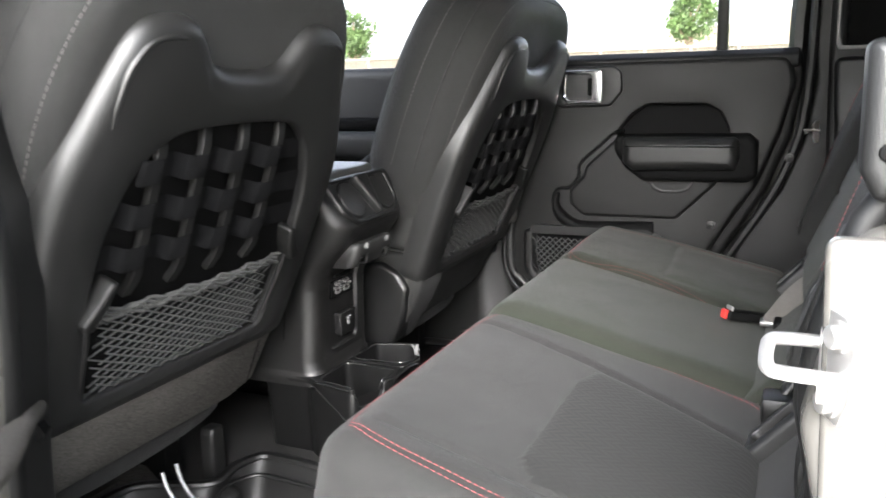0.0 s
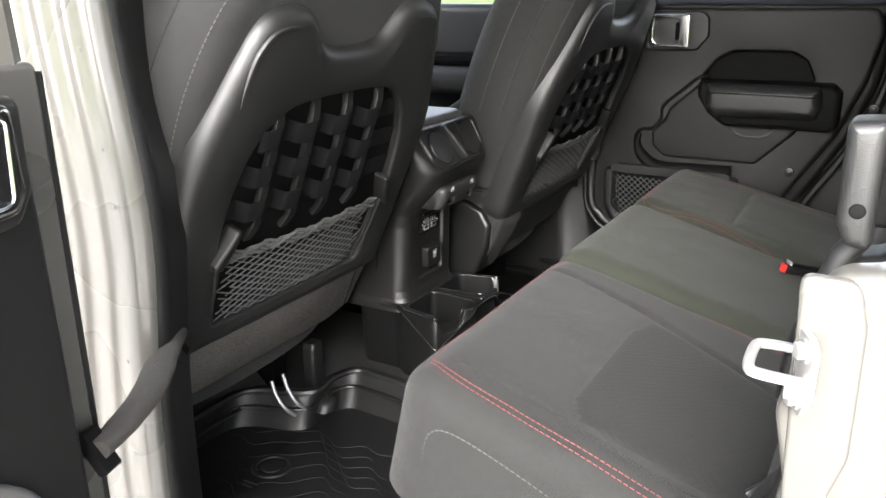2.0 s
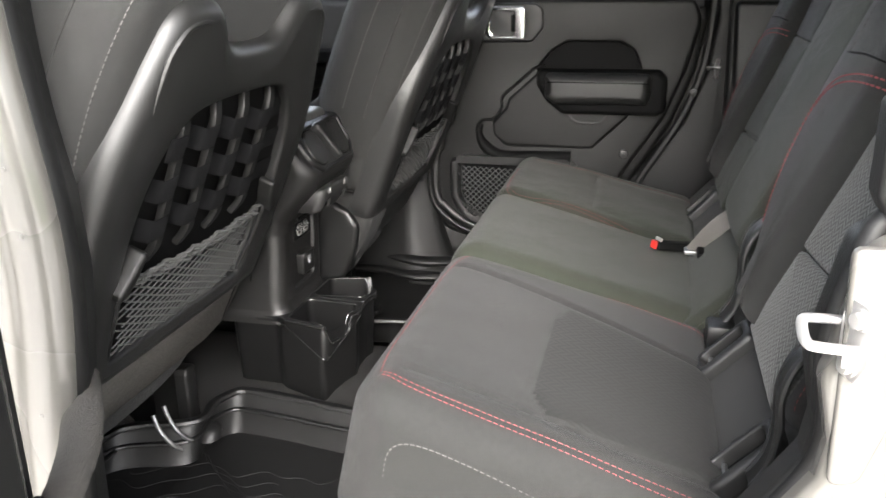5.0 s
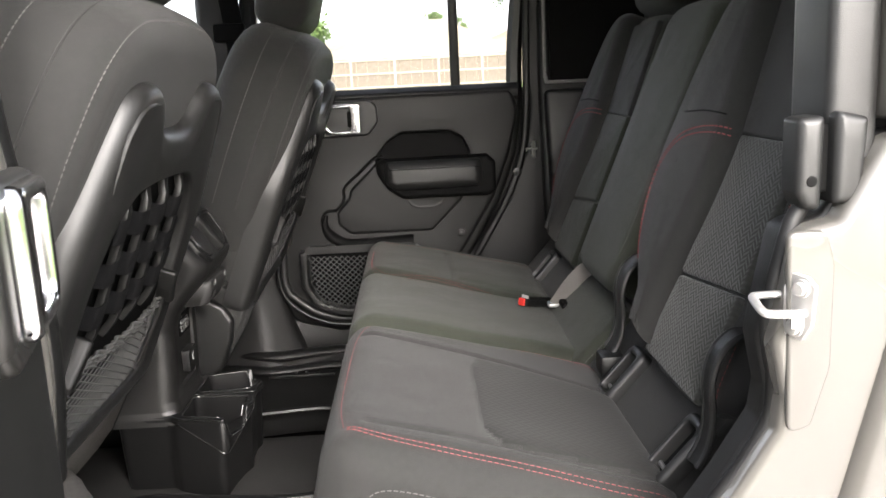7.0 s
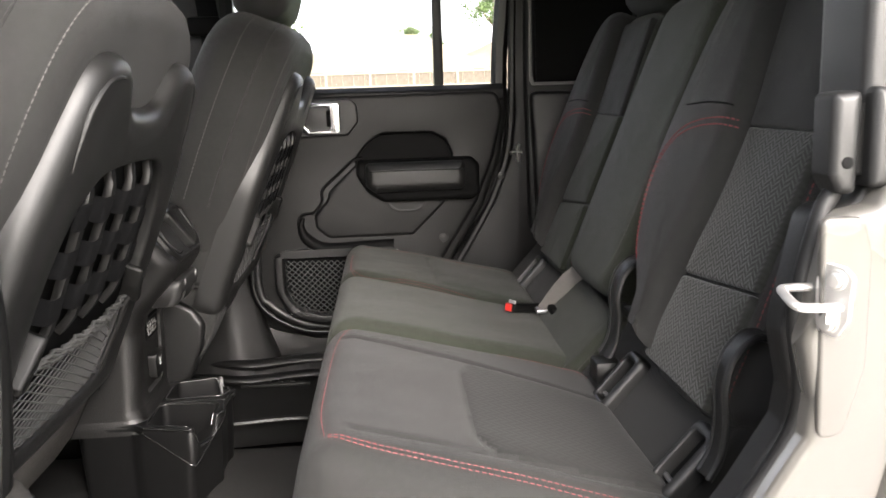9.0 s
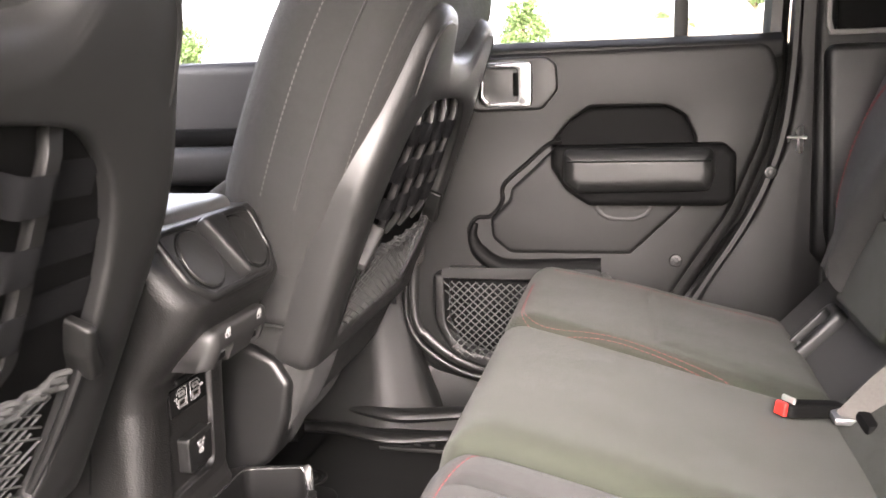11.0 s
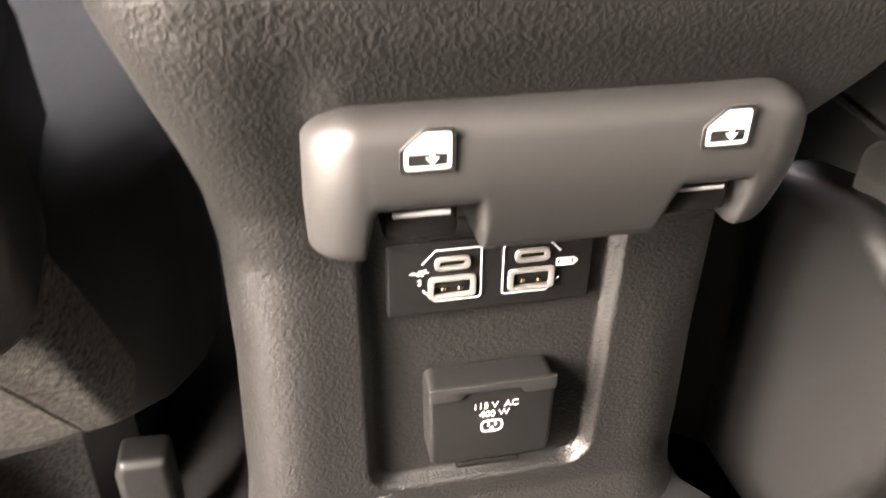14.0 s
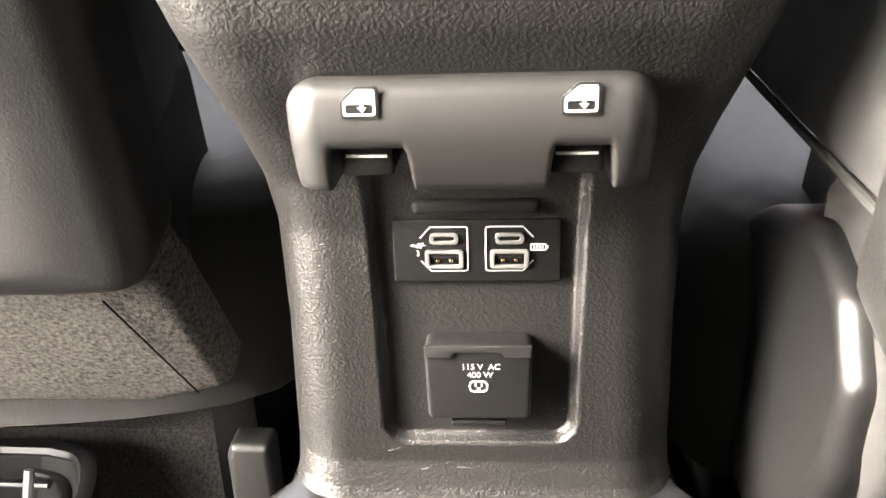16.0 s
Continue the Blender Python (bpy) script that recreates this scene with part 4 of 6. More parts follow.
# trim behind the cushion with the child seat anchors
bm = B()
AT = math.atan2(0.075, 0.068)
AN = axes((0.700, 0, 0.305), (math.cos(AT), 0, math.sin(AT)), (0, 1, 0), (-math.sin(AT), 0, math.cos(AT)))
pad(bm, AN, rounded([(-0.02, -0.585), (0.125, -0.585), (0.125, 0.60), (-0.02, 0.60)], 0.01), 0.03, 0.006, floor=-0.03)
part("anchor_trim", bm, FABRIC, rear_seat, "charcoal trim between cushion and backrest")
for v0 in (-0.560, -0.300, 0.430):
    bm = B()
    ring_pad(bm, AN, rect(0.096, 0.058, 0.014, c=(0.042, v0)), rect(0.070, 0.034, 0.008, c=(0.042, v0)), 0.021, 0.008, 0.003, (0.042, v0), 64, floor=-0.003, sink=-0.001)
    bez = part("anchor_bezel", bm, PLASTIC_GREY, rear_seat, "grey plastic child seat anchor surround")
    bm = B()
    pad(bm, AN, rect(0.076, 0.040, 0.006, c=(0.042, v0)), 0.003, 0.001, floor=-0.0015)
    part("slot", bm, DARK, bez)
    bm = B()
    tube(bm, [AN @ Vector((0.016, v0 - 0.016, 0.006)), AN @ Vector((0.016, v0 + 0.016, 0.006))], 0.0032, 8)
    part("anchor_bar", bm, STEEL, bez)
bm = B()
pad(bm, AN, rounded([(-0.035, -0.150), (0.115, -0.165), (0.115, 0.190), (-0.035, 0.190)], 0.02), 0.05, 0.018, floor=-0.03, crown=0.004)
part("middle_fold", bm, FABRIC_GREEN, rear_seat, "olive grey fold behind the middle cushion")
bm = B()
stitches(bm, [AN @ Vector((u, -0.1515 - 0.1 * (u + 0.035), 0.008)) for u in np.linspace(-0.02, 0.10, 24)], normal=(0, -1, 0))
part("stitching", bm, THREAD_GREY, rear_seat)
# hinge covers at the foot of the near backrest
for yc, wide, words in ((-0.200, 0.042, "curved grey plastic hinge cover between the backrests"), (-0.600, 0.026, "curved black hinge cover beside the backrest")):
    bm = B()
    pts = bezier([(0.800, yc + 0.012, 0.486), (0.776, yc + 0.008, 0.492), (0.752, yc, 0.476), (0.741, yc - 0.004, 0.445), (0.742, yc - 0.006, 0.410), (0.736, yc - 0.010, 0.375), (0.722, yc - 0.014, 0.352)], 30)
    strip(bm, pts, wide, 0.006, (0.10, 1, 0))
    hc = part("hinge_cover", bm, PLASTIC_GREY if yc > -0.5 else PLASTIC, rear_seat, words)
    for sg in (-1, 1):
        bm = B()
        tube(bm, [Vector(p) + Vector((0, sg * wide * 0.48, 0)) for p in pts], 0.004, 8)
        part("rolled_edge", bm, PLASTIC_GREY if yc > -0.5 else PLASTIC, hc)
bm = B()
box(bm, (0.700, -0.258, 0.322), (0.738, -0.214, 0.356), 0.006)
part("hinge_foot", bm, PLASTIC, rear_seat, "black plastic hinge foot")

# buckles and belts
buckle = thing("seat_belt_buckle", (0.66, 0.13, 0.33), "black seat belt buckle with a red button on the rear bench", "seat belt")
bm = B()
bd = Vector((0.09, 0.06, -0.02)).normalized()
bs = Vector((0, 0, 1)).cross(bd).normalized()
bmx = axes((0.627, 0.115, 0.352), bd, bs, bd.cross(bs))
pad(bm, bmx, rect(0.085, 0.024, 0.006, c=(0.045, 0)), 0.014, 0.004, floor=-0.010)
part("buckle_body", bm, DARK, buckle)
bm = B()
pad(bm, bmx, rect(0.006, 0.015, 0.002, c=(0.001, 0)), 0.0145, 0.003, floor=-0.010)
part("release_button", bm, RED, buckle, "bright red release button")
bm = B()
pad(bm, bmx, rect(0.003, 0.018, 0.001, c=(0.009, 0)), 0.020, 0.001, floor=-0.010)
part("slot_plate", bm, ZINC, buckle)
belt = thing("seat_belt", (0.76, 0.14, 0.36), "grey webbing seat belt with a black latch on the rear bench", "seat belt")
bm = B()
strip(bm, bezier([(0.694, 0.118, 0.336), (0.704, 0.112, 0.352), (0.716, 0.105, 0.372), (0.730, 0.098, 0.392), (0.748, 0.094, 0.410), (0.770, 0.092, 0.420)], 24), 0.030, 0.003, (0.905, -0.545, -0.343))
part("webbing", bm, BELT, belt, "pale grey belt webbing")
bm = B()
box(bm, (0.680, 0.112, 0.333), (0.706, 0.148, 0.341), 0.002)
part("latch_plate", bm, STEEL, belt, "steel latch plate")
bm = B()
box(bm, (0.700, 0.070, 0.336), (0.730, 0.160, 0.352), 0.006)
part("belt_slot", bm, DARK, belt, "black slot between seat and fold")

# ---------------------------------------------------------------- centre console
console = thing("centre_console", (-0.2, 0, 0.1), "black grained centre console with rear vents, switches and charging ports", "car console")
PROF = [(0.222, 0.009, 0.1005), (0.234, 0.008, 0.100), (0.246, 0.003, 0.0975), (0.260, 0.000, 0.097), (0.285, 0.002, 0.096), (0.33, 0.004, 0.094), (0.385, 0.006, 0.094), (0.41, 0.014, 0.096), (0.435, 0.034, 0.099), (0.46, 0.058, 0.102),
        (0.48, 0.072, 0.106), (0.495, 0.077, 0.110), (0.502, 0.0745, 0.113), (0.525, 0.060, 0.120), (0.545, 0.0475, 0.126), (0.560, 0.038, 0.129), (0.567, 0.030, 0.128)]


def prof(z):
    zs, xs, hs = zip(*PROF)
    return np.interp(z, zs, xs), np.interp(z, zs, hs)


def recess(y, z):
    """Depth of the sunk panel, with rounded lower corners."""
    half = 0.0455 + 0.012 * max(0.0, z - 0.33)
    r = 0.011
    qy, qz = abs(y) - (half - r), (0.273 + r) - z
    d = math.hypot(max(qy, 0.0), max(qz, 0.0)) + min(max(qy, qz), 0.0) - r
    return 0.0065 * step(0.0022, -0.0022, d) * step(0.430, 0.412, z)


bm = B()
loops = []
for z in sorted(set(np.round(np.concatenate([np.linspace(0.222, 0.567, 90), np.linspace(0.240, 0.290, 40)]), 5))):
    xr, hw = prof(z)
    r = 0.030 if z < 0.50 else 0.030 - 0.02 * (z - 0.50) / 0.067
    loop = [(-0.50, -hw, z), (-0.30, -hw, z), (-0.12, -hw, z)]
    for k in range(9):
        a = math.pi / 2 * k / 8
        loop.append((xr - r + r * math.sin(a), -hw + r - r * math.cos(a), z))
    for y in np.linspace(-hw + r, hw - r, 110)[1:-1]:
        loop.append((xr - recess(y, z), y, z))
    for k in range(9):
        a = math.pi / 2 * (1 - k / 8)
        loop.append((xr - r + r * math.sin(a), hw - r + r * math.cos(a), z))
    loop += [(-0.12, hw, z), (-0.30, hw, z), (-0.50, hw, z)]
    loops.append([Vector(q) for q in loop])
rings(bm, loops)
part("console_body", bm, LEATHER, console, "black grained console body with a sunk panel", sharp=60)
# wrap seam on the sides
for sgn in (-1, 1):
    bm = B()
    tube(bm, [(x, sgn * (prof(z)[1] + 0.0002), z) for x, z in bezier([(-0.03, 0.56), (0.012, 0.535), (0.020, 0.515), (-0.01, 0.46), (-0.045, 0.41), (-0.06, 0.30)], 30)], 0.0012, 6)
    part("wrap_seam", bm, DARK, console)
# arm rest lid
bm = B()
pad(bm, xy(0.555), rounded([(-0.48, -0.122), (0.018, -0.122), (0.018, 0.122), (-0.48, 0.122)], 0.03), 0.025, 0.014, crown=0.004)
part("arm_rest_lid", bm, LID, console, "charcoal padded arm rest lid")
# sloping vent panel
PF = axes((0.0575, 0, 0.531), (0, 1, 0), (-0.530, 0, 0.848), (0.848, 0, 0.530))
VO = [(-0.066, -0.040), (0.066, -0.040), (0.094, -0.016), (0.102, 0.034), (0.094, 0.044), (-0.094, 0.044), (-0.102, 0.034), (-0.094, -0.016)]
bm = B()
ring_pad(bm, PF, rounded(VO, 0.012), inset(ccw(rounded(VO, 0.012)), 0.0075), 0.0085, 0.0045, 0.0022, (0, 0.004), 120, floor=-0.003, sink=-0.001)
bezel = part("vent_bezel", bm, PLASTIC, console, "black plastic vent surround")
bm = B()
pad(bm, PF, inset(ccw(rounded(VO, 0.012)), 0.0065), 0.004, 0.0008, floor=-0.0015)
part("vent_panel", bm, PLASTIC_GREY, bezel)
for sgn in (-1, 1):
    c = PF @ Matrix.Translation((sgn * 0.050, 0.003, 0.0))
    bm = B()
    ring_pad(bm, c, [(0.0335 * math.cos(a), 0.0335 * math.sin(a)) for a in np.linspace(0, 2 * math.pi, 56, endpoint=False)],
             [(0.0312 * math.cos(a), 0.0312 * math.sin(a)) for a in np.linspace(0, 2 * math.pi, 56, endpoint=False)], 0.0036, 0.0008, 0.0008, (0, 0), 56)
    rim = part("vent_ring", bm, DARK, bezel, "dark gap round the vent flap")
    bm = B()
    disc(bm, c, 0.0308, 0.0058, 0.0014, 56, crown=0.0006)
    part("vent_disc", bm, PLASTIC_GREY, rim, "closed round vent flap")
    bm = B()
    pad(bm, c @ Matrix.Rotation(sgn * 0.7, 4, "Z"), rect(0.014, 0.0022, 0.001, c=(0.004, 0.004)), 0.0066, 0.0004, arc=2)
    part("flap_mark", bm, PLASTIC_GREY, rim)
bm = B()
pad(bm, PF, smooth_loop([(-0.021, 0.038), (0.017, 0.038), (0.0145, 0.012), (0.009, -0.014), (0.0035, -0.030), (-0.001, -0.030), (-0.007, -0.014), (-0.0155, 0.012)], 48), 0.0175, 0.0055, crown=0.001, arc=5)
part("vent_divider", bm, PLASTIC, bezel, "black finger grip between the vents")

# window switch bar


def bar_ring(y):
    """The switch bar's section at y: rounded ends, and a lower lip that the two finger notches interrupt."""
    c = math.sqrt(max(0.0, 1 - (max(0.0, abs(y) - 0.051) / 0.0131) ** 2))
    xf, zt = 0.060 + 0.014 * c, 0.4540 + 0.0100 * c
    q = min(1.0, (zt - 0.4505) / 0.0135)
    gap = step(-0.0505, -0.0480, y) * step(-0.0200, -0.0225, y) + step(0.0265, 0.0290, y) * step(0.0500, 0.0475, y)
    lip = [(xf - 0.0012, 0.4430), (xf - 0.0045, 0.4345), (xf - 0.0080, 0.4270), (xf - 0.0105, 0.4235), (xf - 0.0150, 0.4222), (0.008, 0.4222)]
    cut = [(xf - 0.0004, 0.4450), (xf - 0.0015, 0.4425), (xf - 0.0035, 0.4408), (xf - 0.0060, 0.4402), (xf - 0.0150, 0.4402), (0.008, 0.4402)]
    low = [(a[0] + (b[0] - a[0]) * gap, a[1] + (b[1] - a[1]) * gap) for a, b in zip(lip, cut)]
    top = [(0.008, zt), (xf - 0.0080, zt), (xf - 0.0048, zt - 0.0004 * q), (xf - 0.0025, zt - 0.0015 * q), (xf - 0.0010, zt - 0.0032 * q), (xf - 0.0002, zt - 0.0055 * q), (xf, 0.4500)]
    return [Vector((x, y, z)) for x, z in top + low]


bm = B()
rings(bm, [bar_ring(y) for y in np.linspace(-0.064, 0.064, 150)])
swb = part("switch_bar", bm, SATIN, console, "charcoal satin plastic window switch bar", sharp=60)
for sgn in (-1, 1):
    y0 = sgn * 0.0365
    bm = B()
    box(bm, (0.012, y0 - 0.0095, 0.4290), (0.0655, y0 + 0.0095, 0.4405), 0.002)
    sw = part("window_switch", bm, DARK, swb, "black window switch with a white line")
    bm = B()
    box(bm, (0.0645, y0 - 0.0072, 0.4364), (0.0662, y0 + 0.0072, 0.4374), 0.0)
    part("white_line", bm, WHITE, sw)
    # window symbol
    im = axes((0.0741, y0, 0.4575), (0, 1, 0), (0, 0, 1), (1, 0, 0))
    bm = B()
    pad(bm, im, rounded([(-0.0065, -0.0055), (0.0065, -0.0055), (0.0065, 0.0055), (-0.001, 0.0055), (-0.0065, 0.0005)], 0.0012, 3), 0.0005, 0.0001, arc=1)
    key = part("symbol_pad", bm, PLASTIC, swb)
    bm = B()
    ring_pad(bm, im, rounded([(-0.0055, -0.0045), (0.0055, -0.0045), (0.0055, 0.0045), (-0.0008, 0.0045), (-0.0055, 0.0003)], 0.001, 3), rounded([(-0.0045, -0.0036), (0.0045, -0.0036), (0.0045, -0.0006), (-0.0045, -0.0006)], 0.0004, 3), 0.0003, 0.0001, 0.0001, (0, -0.002), 64, floor=0.0004)
    part("window_symbol", bm, WHITE, key, "white window symbol")
    bm = B()
    pad(bm, im, [(0.0004, 0.0015), (0.0016, 0.0015), (0.0016, -0.0015), (0.0026, -0.0015), (0.001, -0.0034), (-0.0006, -0.0015), (0.0004, -0.0015)], 0.0009, 0.0001, arc=1)
    part("arrow", bm, WHITE, key)

# charging ports
UX = 0.0015
UP = axes((UX, 0, 0), (0, 1, 0), (0, 0, 1), (1, 0, 0))
bm = B()
pad(bm, UP, rect(0.075, 0.030, 0.0015, c=(0, 0.3745)), 0.004, 0.001, floor=-0.003)
usb = part("port_panel", bm, DARK, console, "black charging port panel with white marks")
bm = B()
pad(bm, UP, rect(0.056, 0.007, 0.003, c=(0, 0.3965)), 0.009, 0.003, floor=-0.003)
part("panel_hood", bm, DARK, usb)
for sgn in (-1, 1):
    y0 = sgn * 0.0145
    bm = B()
    ring_pad(bm, UP, rect(0.0128, 0.0052, 0.0022, c=(y0, 0.3808)), rect(0.0092, 0.0022, 0.0010, c=(y0, 0.3808)), 0.0016, 0.0004, 0.0004, (y0, 0.3808), 48, floor=0.0008)
    pc = part("small_port", bm, PORT, usb, "small oval grey charging port")
    bm = B()
    pad(bm, UP, rect(0.0066, 0.0008, 0.0003, c=(y0, 0.3808)), 0.0016, 0.0002, arc=1)
    part("tongue", bm, DARK, pc)
    bm = B()
    ring_pad(bm, UP, rect(0.0172, 0.0088, 0.0014, c=(y0, 0.3710)), rect(0.0132, 0.0056, 0.0006, c=(y0, 0.3710)), 0.0018, 0.0005, 0.0005, (y0, 0.3710), 48, floor=0.0008)
    pa = part("large_port", bm, PORT, usb, "large rectangular grey charging port")
    bm = B()
    pad(bm, UP, rect(0.0118, 0.0020, 0.0002, c=(y0, 0.3722)), 0.0018, 0.0003, arc=1)
    part("tongue", bm, DARK, pa)
    for d in (-0.003, 0.003):
        bm = B()
        pad(bm, UP, rect(0.0016, 0.0014, 0.0003, c=(y0 + d, 0.3702)), 0.0020, 0.0003, arc=1)
        part("contact", bm, GOLD, pa)
    # bracket lines round the ports, open on the outer side
    bm = B()
    o = sgn
    hx = y0 - o * 0.0105
    zt, zb = 0.3862, 0.3652
    path = [(y0 + o * 0.0105, zt - 0.0050), (y0 + o * 0.0060, zt), (hx + o * 0.0012, zt), (hx + o * 0.0003, zt - 0.0004), (hx, zt - 0.0013),
            (hx, zb + 0.0013), (hx + o * 0.0003, zb + 0.0004), (hx + o * 0.0012, zb), (y0 + o * 0.0060, zb), (y0 + o * 0.0105, zb + 0.0050)]
    tube(bm, [UP @ Vector((a, b, 0.0012)) for a, b in path], 0.00032, 6, up=(1, 0, 0))
    part("bracket_lines", bm, WHITE, usb, "white bracket lines")
# fork symbol, battery symbol
bm = B()
for c, w, h in (((-0.0262, 0.3775), 0.0070, 0.0003), ((-0.0284, 0.3775), 0.0011, 0.0011), ((-0.0252, 0.3784), 0.0026, 0.0003), ((-0.0262, 0.3766), 0.0024, 0.0003), ((-0.0240, 0.3784), 0.0008, 0.0008), ((-0.0250, 0.3766), 0.0008, 0.0008)):
    pad(bm, UP, rect(w, h, 0.0002, c=c), 0.0014, 0.0001, arc=1)
part("fork_symbol", bm, WHITE, usb)
text_mesh("3", 0.0034, axes((UX + 0.0016, -0.0262, 0.3738), (0, 1, 0), (0, 0, 1), (1, 0, 0)), WHITE, usb)
bm = B()
ring_pad(bm, UP, rect(0.0072, 0.0034, 0.0004, c=(0.0272, 0.3764)), rect(0.0060, 0.0022, 0.0003, c=(0.0272, 0.3764)), 0.0004, 0.0001, 0.0001, (0.0272, 0.3764), 32, floor=0.001)
for k in range(4):
    pad(bm, UP, rect(0.0008, 0.0014, 0.0001, c=(0.0254 + 0.0012 * k, 0.3764)), 0.0014, 0.0001, arc=1)
pad(bm, UP, rect(0.0008, 0.0014, 0.0001, c=(0.0312, 0.3764)), 0.0014, 0.0001, arc=1)
part("battery_symbol", bm, WHITE, usb)

# mains socket under its flap
bm = B()
pad(bm, UP, rounded([(-0.0240, 0.2925), (0.0240, 0.2925), (0.0248, 0.3315), (-0.0248, 0.3315)], 0.004), 0.0135, 0.002, floor=-0.003)
flap = part("socket_flap", bm, PLASTIC, console, "black socket flap with white lettering")
bm = B()
pad(bm, UP, rounded([(-0.0245, 0.3262), (-0.0125, 0.3262), (-0.0105, 0.3290), (0.0105, 0.3290), (0.0125, 0.3262), (0.0245, 0.3262), (0.0246, 0.3325), (-0.0246, 0.3325)], 0.0008, 3), 0.0016, 0.0006, floor=0.0102, arc=2)
part("flap_hinge", bm, PLASTIC_GREY, flap)
bm = B()
pad(bm, UP, rect(0.026, 0.003, 0.001, c=(0, 0.2885)), 0.011, 0.001, floor=-0.003)
part("finger_lip", bm, DARK, flap)
TX = UX + 0.0106
text_mesh("115 V  AC", 0.0042, axes((TX, 0.0012, 0.3210), (0, 1, 0), (0, 0, 1), (1, 0, 0)), WHITE, flap)
text_mesh("400 W", 0.0042, axes((TX, 0.0008, 0.3168), (0, 1, 0), (0, 0, 1), (1, 0, 0)), WHITE, flap)
TP = axes((TX - 0.0001, 0, 0), (0, 1, 0), (0, 0, 1), (1, 0, 0))
bm = B()
ring_pad(bm, TP, rect(0.0090, 0.0062, 0.0028, c=(0, 0.3108)), rect(0.0074, 0.0046, 0.0021, c=(0, 0.3108)), 0.0004, 0.0001, 0.0001, (0, 0.3108), 48)
for d in (-0.0014, 0.0014):
    pad(bm, TP, rect(0.0007, 0.0020, 0.0001, c=(d, 0.3117)), 0.0004, 0.0001, arc=1)
disc(bm, TP @ Matrix.Translation((0, 0.3094, 0)), 0.0009, 0.0004, 0.0001, 14)
part("socket_symbol", bm, WHITE, flap, "white socket symbol")

for y0, z0, dy, dz in ((-0.046, 0.2665, 0.008, 0.002), (-0.030, 0.2555, 0.004, 0.001), (-0.012, 0.2570, 0.007, -0.0005), (-0.062, 0.262, 0.003, -0.003)):
    bm = B()
    tube(bm, [(float(prof(z0)[0]) - 0.0002, y0 + dy * f, z0 + dz * f) for f in (0.0, 0.5, 1.0)], 0.0004, 5)
    part("scuff", bm, PORT, console, "pale scuff mark")
# foot of the console with two cup holders
FOOT = [(-0.10, -0.099), (-0.012, -0.101), (0.002, -0.110), (0.087, -0.130), (0.124, -0.050), (0.118, -0.022), (0.118, 0.022), (0.124, 0.050), (0.087, 0.130), (0.002, 0.110), (-0.012, 0.101), (-0.10, 0.099)]
FO = resample(ccw(rounded(FOOT, 0.012)), 160)


def notch(x, y):
    """The dip in each cup holder's rear edge, between its outer corner and the middle."""
    along = ((x - 0.087) * 0.037 + (0.130 - abs(y)) * 0.080) / 0.0881
    out = ((x - 0.087) * 0.080 + (abs(y) - 0.130) * 0.037) / 0.0881
    return 0.034 * step(0.006, 0.018, along) * step(0.072, 0.052, along) * step(-0.024, -0.016, out)


def dip(bm):
    for v in bm.verts:
        if v.co.z > 0.218:
            v.co.z -= notch(v.co.x, v.co.y)


def skirt_z(x, y):
    d = math.hypot(x - 0.088, abs(y) - 0.127)
    return 0.232 - 0.058 * max(0.0, 1 - d / 0.092)


bm = B()
loops = []
for z, f in ((0.07, 0.92), (0.12, 0.945), (0.17, 0.97), (0.20, 0.98), (0.224, 0.985)):
    loops.append([Vector((p[0] * f - 0.004, p[1] * f, z)) for p in FO])
rings(bm, loops, True, False)
foot = part("console_foot", bm, CUP, console, "black plastic console foot")
bm = B()
IN = inset(FO, 0.005)
rings(bm, [[Vector((*p, 0.225)) for p in IN], [Vector((q[0], q[1], skirt_z(*p) + 0.002)) for p, q in zip(FO, IN)], [Vector((p[0], p[1], skirt_z(*p))) for p in inset(FO, 0.0015)],
           [Vector((p[0], p[1], skirt_z(*p) + 0.002)) for p in FO], [Vector((*p, 0.230)) for p in FO], [Vector((*p, 0.236)) for p in inset(FO, 0.003)]], False, False)
dip(bm)
part("foot_collar", bm, CUP, foot, "black collar with a pointed lower edge")
# thin glossy beads added to draw highlight lines along the collar edges
for line in ([(p[0], p[1], 0.2368) for p in inset(FO, 0.0015)], [(p[0], p[1], skirt_z(*p) + 0.001) for p in inset(FO, 0.0004)]):
    line = [(x, y, z - (notch(x, y) if z > 0.233 else 0.0)) for x, y, z in line if x > 0.004]
    start = max(range(len(line)), key=lambda k: math.dist(line[k], line[k - 1]))
    bm = B()
    tube(bm, line[start:] + line[:start], 0.0012, 6)
    part("highlight_bead", bm, GLOSS, foot, "thin glossy bead added to draw the edge highlight")
HOLES = [rounded([(0.010, -0.101), (0.081, -0.119), (0.114, -0.045), (0.106, -0.018), (0.010, -0.012)], 0.013), rounded([(0.010, 0.012), (0.106, 0.018), (0.114, 0.045), (0.081, 0.119), (0.010, 0.101)], 0.013)]
